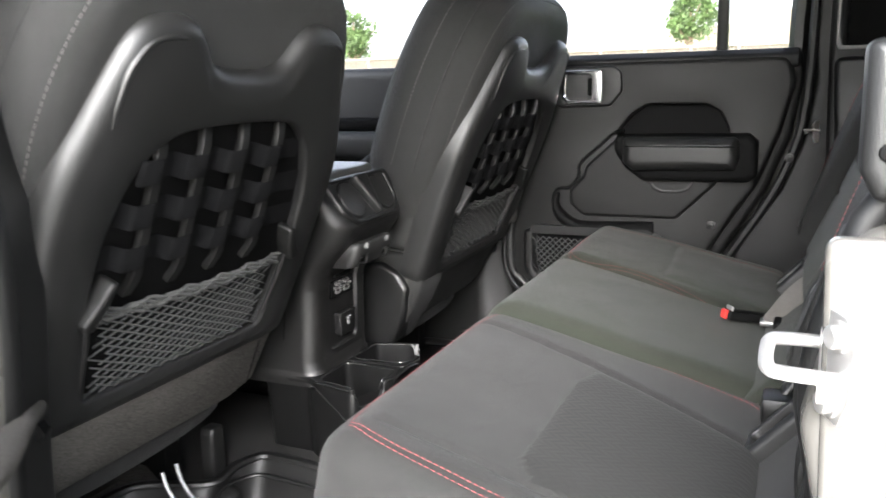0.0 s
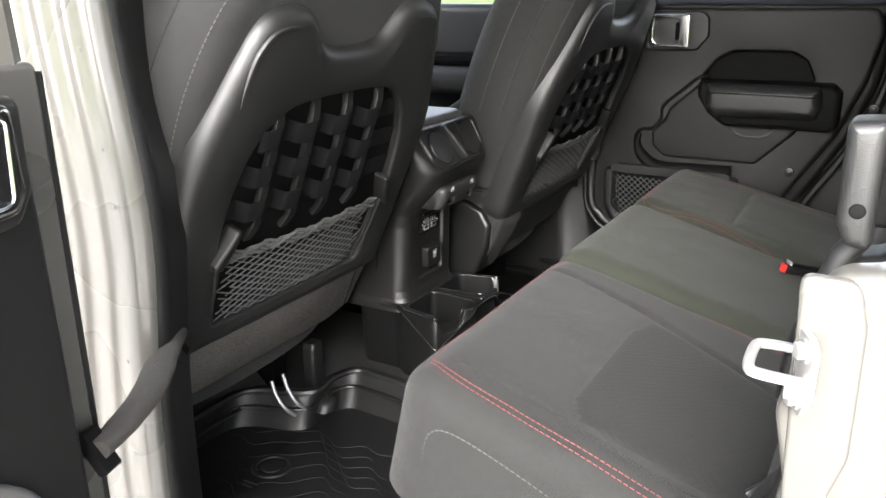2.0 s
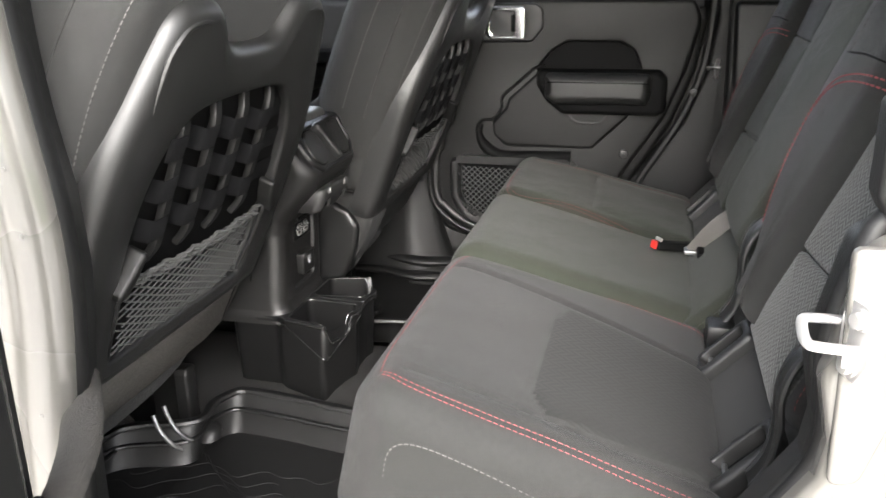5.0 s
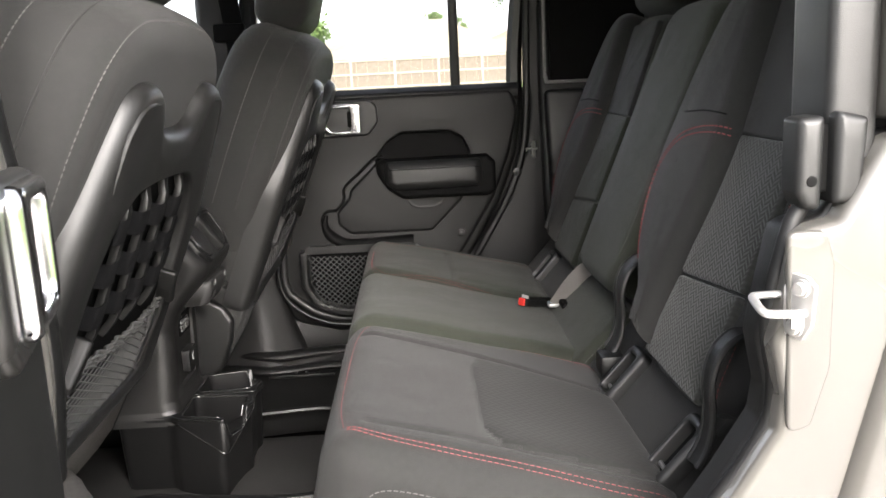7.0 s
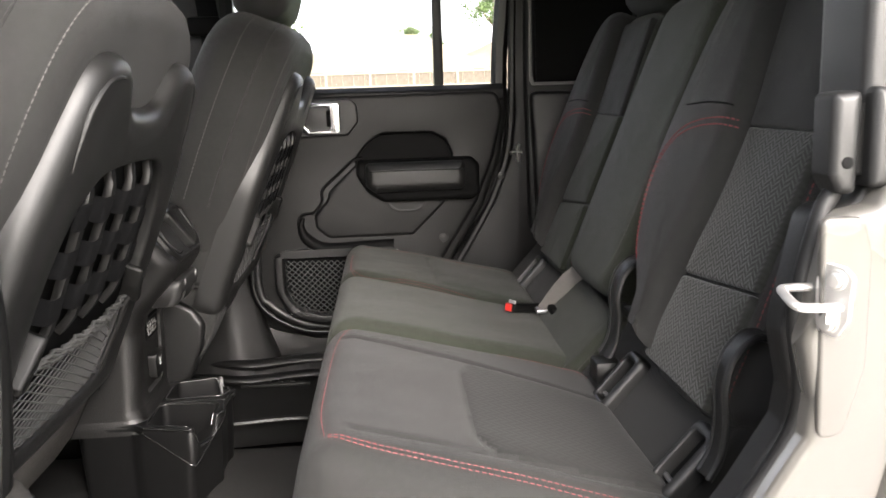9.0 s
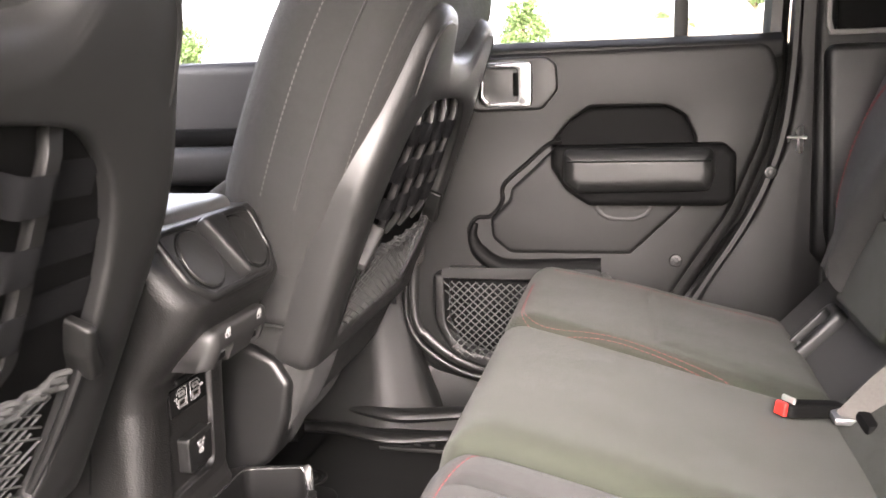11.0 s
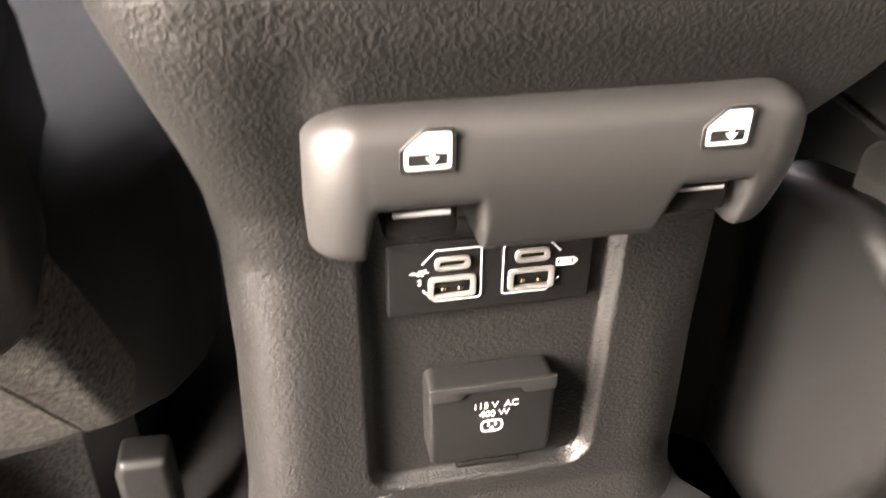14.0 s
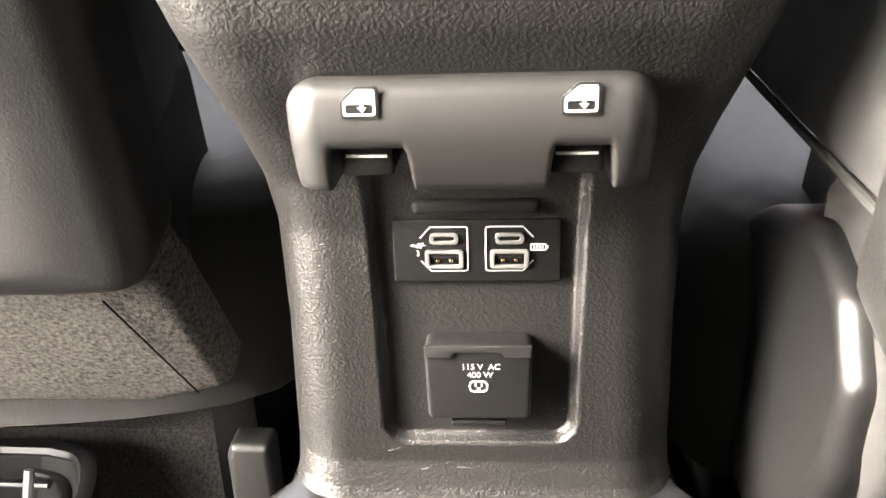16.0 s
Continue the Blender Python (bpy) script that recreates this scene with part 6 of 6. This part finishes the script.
# roof bracket and bar above the striker
br = thing("roof_bracket", (0.79, -0.77, 0.65), "black moulded roof bracket on the body side", "bracket")
bm = B()
pad(bm, axes((0, 0, 0), (1, 0, 0), (0, 0, 1), (0, -1, 0)), rounded([(0.757, 0.672), (0.764, 0.658), (0.779, 0.656), (0.781, 0.738), (0.757, 0.736)], 0.006), 0.032, 0.008, floor=0.735)
part("block", bm, PLASTIC_GREY, br, "charcoal front block")
bm = B()
pad(bm, axes((0, 0, 0), (1, 0, 0), (0, 0, 1), (0, -1, 0)), rounded([(0.787, 0.662), (0.812, 0.660), (0.816, 0.735), (0.787, 0.742)], 0.006), 0.062, 0.008, floor=0.71)
part("block", bm, PLASTIC_GREY, br, "charcoal rear block")
bm = B()
pad(bm, axes((0, 0, 0), (1, 0, 0), (0, 0, 1), (0, -1, 0)), rect(0.030, 0.06, 0.004, c=(0.788, 0.70)), 0.022, 0.004, floor=0.735)
part("web", bm, DARK, br)
bm = B()
disc(bm, axes((0.769, -0.764, 0.682), (1, 0, 0), (0, 0, 1), (0, -1, 0)), 0.005, 0.004, 0.0015, 20)
part("bolt", bm, DARK, br)
bm = B()
pad(bm, axes((0, 0, 0), (1, 0, 0), (0, 1, 0), (0, 0, 1)), rounded([(0.785, -0.76), (0.83, -0.76), (0.83, -0.68), (0.785, -0.68)], 0.012), 0.55, 0.004, floor=0.70)
solo("wall_rear_post_left", bm, PLASTIC_GREY, "charcoal roof post", "pillar", kind="structure")
bm = B()
pad(bm, axes((0, 0, 0), (1, 0, 0), (0, 0, 1), (0, -1, 0)), rounded([(0.832, 0.73), (1.3, 0.73), (1.3, 1.25), (0.832, 1.25)], 0.015), 0.09, 0.012, floor=0.70)
solo("wall_roof_side_left", bm, PAINT, "sand-grey hard roof side", "roof side", kind="structure")
bm = B()
box(bm, (-1.0, -0.80, 1.15), (1.2, -0.70, 1.25), 0.02)
solo("wall_roof_rail_left", bm, PLASTIC, "black roof rail over the door opening", "roof rail", kind="structure")

# the open rear door and its check strap
od = thing("open_rear_door", (0.2, -1.1, 0.2), "open rear car door with charcoal trim and a chrome handle", "car door")
OD = axes((0.168, -0.893, 0), (0.27, -0.963, 0), (0, 0, 1), (0.963, 0.27, 0))
bm = B()
pad(bm, OD, rounded([(-0.045, 0.10), (0.56, 0.10), (0.64, 0.30), (0.68, 0.55), (0.68, 0.760), (-0.045, 0.760)], 0.012), 0.045, 0.006, floor=-0.075)
part("door_shell", bm, PAINT, od, "sand-grey painted door edge")
bm = B()
tube(bm, [OD @ Vector((-0.022 + 0.002 * k, 0.70 + 0.46 * k / 11, -0.055)) for k in range(12)], 0.024, 8)
part("window_post", bm, PAINT, od)
bm = B()
tube(bm, [OD @ Vector((-0.047, z, -0.036)) for z in np.linspace(0.12, 0.75, 12)], 0.006, 8)
part("door_seal", bm, RUBBER, od)
bm = B()
pad(bm, OD, rounded([(0.0, 0.12), (0.52, 0.12), (0.60, 0.30), (0.64, 0.55), (0.65, 0.752), (0.06, 0.752), (0.012, 0.70)], [0.04, 0.04, 0.04, 0.04, 0.03, 0.06, 0.04]), 0.032, 0.014, floor=-0.032)
part("door_trim", bm, PLASTIC_GREY, od, "charcoal moulded door trim")
bm = B()
ring_pad(bm, OD, rounded([(0.030, 0.742), (0.17, 0.742), (0.185, 0.728), (0.185, 0.665), (0.16, 0.640), (0.050, 0.640), (0.030, 0.665)], 0.012), rounded([(0.058, 0.730), (0.15, 0.730), (0.15, 0.655), (0.058, 0.655)], 0.01), 0.013, 0.009, 0.005, (0.105, 0.69), 80)
hb2 = part("handle_bezel", bm, material("satin_grey_plastic", (0.016, 0.0157, 0.015), 0.34, vary=0.05), od, "grey chamfered handle surround")
bm = B()
pad(bm, OD, rect(0.10, 0.085, 0.01, c=(0.104, 0.692)), 0.002, 0.0005)
part("handle_cup", bm, DARK, hb2)
bm = B()
ring_pad(bm, OD, rounded([(0.050, 0.738), (0.142, 0.738), (0.142, 0.652), (0.060, 0.652), (0.048, 0.665)], 0.010), rounded([(0.060, 0.727), (0.118, 0.727), (0.118, 0.663), (0.064, 0.663)], 0.006), 0.019, 0.006, 0.003, (0.095, 0.695), 64, floor=0.002)
part("door_handle", bm, CHROME, od, "bright chrome door handle")
bm = B()
ring_pad(bm, OD, [(0.20 + 0.13 * math.cos(a), 0.375 + 0.095 * math.sin(a)) for a in np.linspace(0, 2 * math.pi, 48, endpoint=False)], [(0.20 + 0.115 * math.cos(a), 0.375 + 0.082 * math.sin(a)) for a in np.linspace(0, 2 * math.pi, 48, endpoint=False)], 0.012, 0.005, 0.005, (0.20, 0.375), 64)
part("speaker_ring", bm, PORT, od, "pale oval speaker ring")
bm = B()
pad(bm, OD, rounded([(0.20, 0.575), (0.48, 0.577), (0.50, 0.56), (0.50, 0.50), (0.26, 0.488), (0.20, 0.53)], 0.016), 0.045, 0.02)
part("arm_rest", bm, PLASTIC, od)
cs = thing("door_check_strap", (0.05, -0.72, 0.33), "grey woven check strap between pillar and open door", "strap")
bm = B()
P = bezier([(0.050, -0.685, 0.415), (0.082, -0.728, 0.415), (0.108, -0.765, 0.413), (0.130, -0.806, 0.406), (0.150, -0.850, 0.400), (0.159, -0.885, 0.398)], 30)
sleeve = [Vector(p) for p in bezier(P, 90)]
for k, p in enumerate(sleeve):
    f = k / 89
    p.z += 0.003 * math.sin(9 * f)
tube(bm, sleeve, [0.0200 + 0.003 * math.sin(math.pi * k / 89) + 0.0003 * math.sin(2.1 * k) + 0.0014 * noise.noise((k * 0.16, 0, 0)) for k in range(90)], 18, flat=0.55, up=(-0.45, -0.20, 0.87))
part("webbing", bm, STRAP, cs)
for k, w in ((0, 0.050), (-1, 0.042)):
    bm = B()
    strip(bm, [Vector(P[k]) + Vector(P[2 if k == 0 else -3]).lerp(Vector(P[k]), 1 - f) - Vector(P[k]) for f in (-0.4, 0.3, 0.9)], w + 0.004, 0.013, (-0.45, -0.20, 0.87))
    part("strap_end", bm, DARK, cs, "black rubber strap end")
# closed driver's door on the near side
ld = thing("front_door", (-0.5, -0.76, 0.1), "closed driver's door with a charcoal inner trim", "car door")
bm = B()
pad(bm, axes((0, 0, 0), (1, 0, 0), (0, 0, 1), (0, 1, 0)), rounded([(-1.30, -0.05), (-0.10, -0.05), (-0.10, 0.755), (-1.30, 0.755)], 0.03), 0.10, 0.02, floor=-0.81)
part("door_trim", bm, PLASTIC, ld)
bm = B()
box(bm, (-1.3, -0.822, -0.05), (-0.105, -0.812, 0.74), 0.003)
part("door_skin", bm, PAINT, ld, "sand-grey painted outer skin")
bm = B()
box(bm, (-1.2, -0.762, 0.75), (-0.11, -0.758, 1.16), 0.0)
part("window_pane", bm, TINT, ld, "dark tinted side window")
# dashboard with a silver-edged display in the middle
da = thing("dashboard", (-1.1, 0, 0.5), "black padded dashboard with a silver-edged centre display", "dashboard")
bm = B()
pad(bm, axes((0, 0, 0), (1, 0, 0), (0, 0, 1), (0, 1, 0)), rounded([(-1.28, 0.40), (-0.98, 0.45), (-0.90, 0.60), (-0.90, 0.74), (-0.94, 0.79), (-1.28, 0.80)], [0.02, 0.05, 0.05, 0.04, 0.04, 0.02]), 1.38, 0.02, floor=-0.69)
part("padded_top", bm, PLASTIC, da)
DP = axes((-0.892, 0.08, 0.835), (0, 1, 0), (-0.15, 0, 0.989), (0.989, 0, 0.15))
bm = B()
pad(bm, DP, rect(0.25, 0.15, 0.022), 0.02, 0.006, floor=-0.02)
ds = part("display", bm, GLOSS, da, "glossy black centre display")
bm = B()
ring_pad(bm, DP, rect(0.252, 0.152, 0.022), rect(0.236, 0.136, 0.018), 0.006, 0.003, 0.002, (0, 0), 80, floor=-0.003)
part("silver_rim", bm, CHROME, ds)
for k, (u, v, w) in enumerate(((-0.09, 0.03, 0.016), (-0.06, 0.035, 0.012), (-0.085, 0.008, 0.02), (-0.05, -0.005, 0.010), (0.0, 0.02, 0.03), (0.05, 0.02, 0.03), (-0.09, -0.04, 0.014), (0.03, -0.03, 0.04))):
    bm = B()
    pad(bm, DP, rect(w, 0.007, 0.001, c=(u, v)), 0.0012, 0.0003)
    part("white_mark", bm, WHITE, ds)
bm = B()
pad(bm, axes((-0.893, 0.0, 0.66), (0, 1, 0), (0, 0, 1), (1, 0, 0)), rounded([(-0.62, -0.04), (0.66, -0.04), (0.66, 0.04), (-0.62, 0.04)], 0.03), 0.012, 0.006, floor=-0.01)
part("red_panel", bm, material("dark_red_plastic", (0.16, 0.012, 0.014), 0.4, vary=0.05), da, "dark red dash panel")
# carpet under the front seats
for y0, y1 in ((-0.70, -0.205), (0.205, 0.70)):
    bm = B()
    sheet(bm, lambda a, b: (-0.75 + 0.53 * a, y0 + (y1 - y0) * b, 0.046 + 0.05 * step(0.45, 0.85, a) * (1 - step(0.93, 1.0, a)) + 0.002 * math.sin(19 * a + 5 * b)), 24, 12)
    bmesh.ops.solidify(bm, geom=bm.faces[:], thickness=0.008)
    solo("carpet", bm, CARPET, "grey carpet on the floor under the front seat", "carpet", "floor carpets", "structure")
# rubber mats
EDGE = [(-0.207, -0.350, 0.113), (-0.196, -0.322, 0.114), (-0.165, -0.302, 0.115), (-0.105, -0.284, 0.116), (-0.080, -0.262, 0.117), (-0.084, -0.215, 0.119), (-0.062, -0.170, 0.120), (-0.02, -0.166, 0.120), (0.05, -0.172, 0.119), (0.147, -0.187, 0.119), (0.215, -0.190, 0.120), (0.250, -0.178, 0.120), (0.275, -0.140, 0.120), (0.300, -0.08, 0.120)]
EP = smooth_loop(EDGE, 90, False)


def liner(side):
    t = thing("floor_mat", (0.0, side * 0.42, 0.05), "black rubber floor liner with a raised rim" + (" and contour lines" if side < 0 else ""), "floor mat", "floor mats")
    us = [0.0, 0.02, 0.05, 0.09, 0.20, 0.27, 0.34, 0.5, 0.7, 0.9, 0.955, 0.985, 1.0]

    def at(e, b):
        x, y, z = e
        if b <= 0.05:
            return x, y - 0.012 * b / 0.05, z + 0.006 * math.sin(math.pi * b / 0.05)
        if b <= 0.34:
            s = (b - 0.05) / 0.29
            return x, y - 0.012 - 0.022 * s, 0.058 + (z - 0.058) * (1 - step(0.0, 1.0, s))
        if b <= 0.955:
            s = (b - 0.34) / 0.615
            return x, y - 0.034 + (-0.665 - y + 0.034) * s, 0.058
        s = (b - 0.955) / 0.045
        return x, -0.665 - 0.025 * s, 0.058 + 0.03 * step(0, 1, s)
    bm = B()
    g = [[bm.verts.new(at(e, b)) for b in us] for e in EP]
    for a in range(len(g) - 1):
        for b in range(len(us) - 1):
            bm.faces.new((g[a][b], g[a + 1][b], g[a + 1][b + 1], g[a][b + 1]))
    bmesh.ops.solidify(bm, geom=bm.faces[:], thickness=0.005)
    if side > 0:
        for v in bm.verts:
            v.co.y *= -1
    part("tray", bm, RUBBER, t)
    for dy, dz, r in ((-0.002, 0.003, 0.0085), (-0.026, -0.020, 0.0045)):
        bm = B()
        tube(bm, [(e[0], -side * (e[1] + dy), e[2] + dz) for e in EP], r, 8, flat=0.7)
        part("raised_rim", bm, PLASTIC, t, "glossy raised rim")
    # front wall of the tray with its rolled rim
    bm = B()
    pad(bm, axes((-0.207, 0, 0), (0, -side, 0), (0, 0, 1), (1, 0, 0)), rounded([(-0.345, 0.058), (-0.345, 0.114), (-0.672, 0.112), (-0.672, 0.058)], 0.006), 0.004, 0.001, floor=-0.004)
    part("front_wall", bm, RUBBER, t)
    bm = B()
    tube(bm, [(-0.207 - 0.004 * math.sin(3 * f), -side * (-0.345 - 0.33 * f), 0.1165) for f in np.linspace(0, 1, 14)], 0.0085, 8, flat=0.7)
    tube(bm, [(-0.188 - 0.004 * math.sin(3 * f), -side * (-0.352 - 0.32 * f), 0.0955) for f in np.linspace(0, 1, 14)], 0.0045, 8, flat=0.7)
    part("raised_rim", bm, PLASTIC, t, "glossy raised rim")
    for k in range(13 if side < 0 else 0):
        pts = []
        for f in np.linspace(0, 1, 70):
            x = -0.19 + 0.45 * f
            y = -0.62 + 0.027 * k + 0.028 * math.sin(7 * f + 0.6 * k) + 0.014 * math.sin(17 * f + 0.9 * k) + 0.006 * math.sin(41 * f + 2 * k)
            pts.append((x, -side * y, 0.0632))
        bm = B()
        tube(bm, pts[4 * (k % 3): 70 - 9 * (k % 4)], 0.0010, 5, flat=0.6)
        part("contour_line", bm, RUBBER, t)
    bm = B()
    m = Matrix.Translation((-0.05, side * 0.43, 0.062))
    ring_pad(bm, m, [(0.034 * math.cos(a), 0.034 * math.sin(a)) for a in np.linspace(0, 2 * math.pi, 40, endpoint=False)], [(0.026 * math.cos(a), 0.026 * math.sin(a)) for a in np.linspace(0, 2 * math.pi, 40, endpoint=False)], 0.004, 0.002, 0.002, (0, 0), 40)
    disc(bm, m, 0.018, 0.003, 0.001, 30)
    pad(bm, m, rect(0.03, 0.004, 0.001, c=(0, -0.050)), 0.003, 0.001)
    pad(bm, m, rect(0.022, 0.004, 0.001, c=(0, -0.060)), 0.003, 0.001)
    part("moulded_emblem", bm, RUBBER, t)
    bm = B()
    disc(bm, axes((-0.078, side * 0.255, 0.078), (1, 0, 0), (0, 1, 0), (0, -side * 0.5, 0.86)), 0.020, 0.022, 0.012, 24, crown=0.003)
    part("heel_boss", bm, RUBBER, t)
    return t


liner(-1)
far_mat = liner(1)
bm = B()
box(bm, (0.035, 0.560, 0.060), (0.20, 0.572, 0.068), 0.002)
for k in range(4):
    box(bm, (0.065 + 0.028 * k, 0.585, 0.060), (0.078 + 0.028 * k, 0.600, 0.066), 0.002)
part("raised_lettering", bm, RUBBER, far_mat, "raised unreadable lettering bars")
bm = B()
disc(bm, xy(0) @ Matrix.Translation((0.0, 0.34, 0.07)), 0.034, 0.012, 0.004, 30)
part("fixing_knob", bm, RUBBER, far_mat)

# ---------------------------------------------------------------- outside
GRASS = material("dry_lawn", (0.10, 0.165, 0.035), 0.95, vary=0.35, scale=3, mottle=0.4, spec=0.1)
DIRT = material("sandy_soil", (0.20, 0.172, 0.120), 0.95, vary=0.2, scale=2, mottle=0.15, spec=0.1)
RAIL = material("pale_fence_rail", (0.20, 0.18, 0.14), 0.85, vary=0.15, scale=6, mottle=2)
FENCE = material("weathered_fence_wood", (0.085, 0.070, 0.055), 0.85, vary=0.25, scale=6, mottle=2)
LEAF = material("tree_leaves", (0.05, 0.085, 0.02), 0.7, vary=0.4, scale=5, mottle=1)
BARK = material("bark", (0.12, 0.09, 0.06), 0.9, vary=0.3, scale=20)
GZ = -0.60
# unseen pale slab added under the car; it reflects light up into the cabin
BOUNCE_SLAB = material("pale_bounce_slab", (0.46, 0.44, 0.41), 0.9, vary=0.12, scale=30, mottle=1.5, bump=0.4, bump_scale=150)
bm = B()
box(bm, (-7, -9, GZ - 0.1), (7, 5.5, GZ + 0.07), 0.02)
solo("pavement", bm, BOUNCE_SLAB, "unseen pale slab under the car that bounces light into it", "pavement", kind="structure")
bm = B()


def land(x, y):
    return GZ + 0.95 * step(9, 46, y) + 0.05 * noise.noise((x * 0.2, y * 0.2, 3))


def land_at(a, b):
    x = 400 * math.copysign(abs(2 * a - 1) ** 2.5, 2 * a - 1)
    y = 400 * math.copysign(abs(2 * b - 1) ** 2.5, 2 * b - 1)
    return x, y, land(x, y)


sheet(bm, land_at, 80, 80)
solo("ground", bm, GRASS, "dry grass lawn round the car", "ground", kind="structure")
bm = B()


def hill(a, b):
    x, y = -60 + 150 * a, 56 + 70 * b
    ridge = float(np.interp(x, (-60, -30, -8, 0, 4, 9, 14, 30, 90), (2.0, 3.0, 4.6, 6.3, 6.6, 4.2, 6.8, 9.5, 12.0)))
    h = ridge * math.sin(math.pi / 2 * min(1, b * 2.2)) + 0.35 * noise.noise((x * 0.15, y * 0.15, 0))
    return x, y, 0.25 + max(-0.3, h)


sheet(bm, hill, 70, 30)
solo("dirt_hill", bm, DIRT, "bare sandy hill behind the fence", "hill", kind="structure")
fence = thing("garden_fence", (0, 47, 0.32), "weathered wooden board fence across the lawn", "fence")
fme = None
for k in range(150):
    x = -45 + 0.62 * k
    if fme is None:
        bm = B()
        box(bm, (-0.30, -0.02, 0), (0.30, 0.02, 1.8), 0.01, 1)
        fme = mesh_of("board", bm, FENCE)
    ob = new("board", fme)
    ob.parent = fence
    ob.location = (x, 0, 0.05 * math.sin(k * 1.7))
for k in range(38):
    bm = B()
    box(bm, (-45 + 2.48 * k - 0.06, 46.86, 0.3), (-45 + 2.48 * k + 0.06, 46.98, 2.15), 0.01, 1)
    part("post", bm, RAIL, fence)
for z in (0.2, 0.95, 1.7):
    bm = B()
    box(bm, (-45.3, 46.90, 0.32 + z), (48, 46.98, 0.32 + z + 0.09), 0.0)
    part("rail", bm, RAIL, fence)


def tree(x, y, h, r, seed, z0=-0.3):
    rnd = random.Random(seed)
    t = thing("tree", (x, y, z0), "leafy green tree behind the lawn", "tree", "trees")
    bm = B()
    tube(bm, [(x, y, z0), (x + 0.1, y, z0 + h * 0.3), (x, y + 0.1, z0 + h * 0.6), (x, y, z0 + h * 0.85)], [0.04 * h, 0.03 * h, 0.02 * h, 0.008 * h], 8)
    for k in range(7):
        a = rnd.uniform(0, 6.3)
        zz = z0 + h * rnd.uniform(0.3, 0.6)
        tube(bm, [(x, y, zz), (x + 0.5 * r * math.cos(a), y + 0.5 * r * math.sin(a), zz + 0.2 * h), (x + 0.8 * r * math.cos(a), y + 0.8 * r * math.sin(a), zz + 0.28 * h)], [0.014 * h, 0.009 * h, 0.004 * h], 6)
    part("trunk", bm, BARK, t)
    verts, faces = [], []
    clumps = [(rnd.gauss(0, 0.42), rnd.gauss(0, 0.42), rnd.uniform(-0.8, 1.0)) for _ in range(46)]
    for cx, cy, cz in clumps:
        sh = 1 - 0.5 * abs(cz)
        for _ in range(60):
            p = Vector((cx * sh + rnd.gauss(0, 0.13), cy * sh + rnd.gauss(0, 0.13), cz * 0.8 + rnd.gauss(0, 0.11)))
            c = Vector((x, y, z0 + h * 0.64)) + Vector((p.x * r, p.y * r, p.z * h * 0.36))
            e = Euler((rnd.uniform(0, 3), rnd.uniform(0, 3), rnd.uniform(0, 3))).to_matrix()
            s = 0.055 * h * rnd.uniform(0.5, 1.1)
            i = len(verts)
            verts += [tuple(c + e @ Vector(q) * s) for q in ((-0.5, 0, 0), (0, -0.28, 0.05), (0.5, 0, 0), (0, 0.28, 0.05))]
            faces.append((i, i + 1, i + 2, i + 3))
    me = bpy.data.meshes.new("crown")
    me.from_pydata(verts, [], faces)
    me.materials.append(LEAF)
    ob = new("crown", me)
    ob.parent = t
    ob.matrix_parent_inverse = Matrix.Translation(t.location).inverted()
    return t


for n, (x, y, h, r, z0) in enumerate(((-6.6, 56, 6.4, 1.9, 0.3), (13.5, 98, 8.0, 3.0, 5.5), (3.6, 98, 4.0, 2.0, 4.6), (6.5, 99, 3.4, 1.6, 4.6), (-29, 52, 5.5, 2.0, 0.3), (-34, 56, 5.0, 2.4, 0.3))):
    tree(x, y, h, r, n + 3, z0)
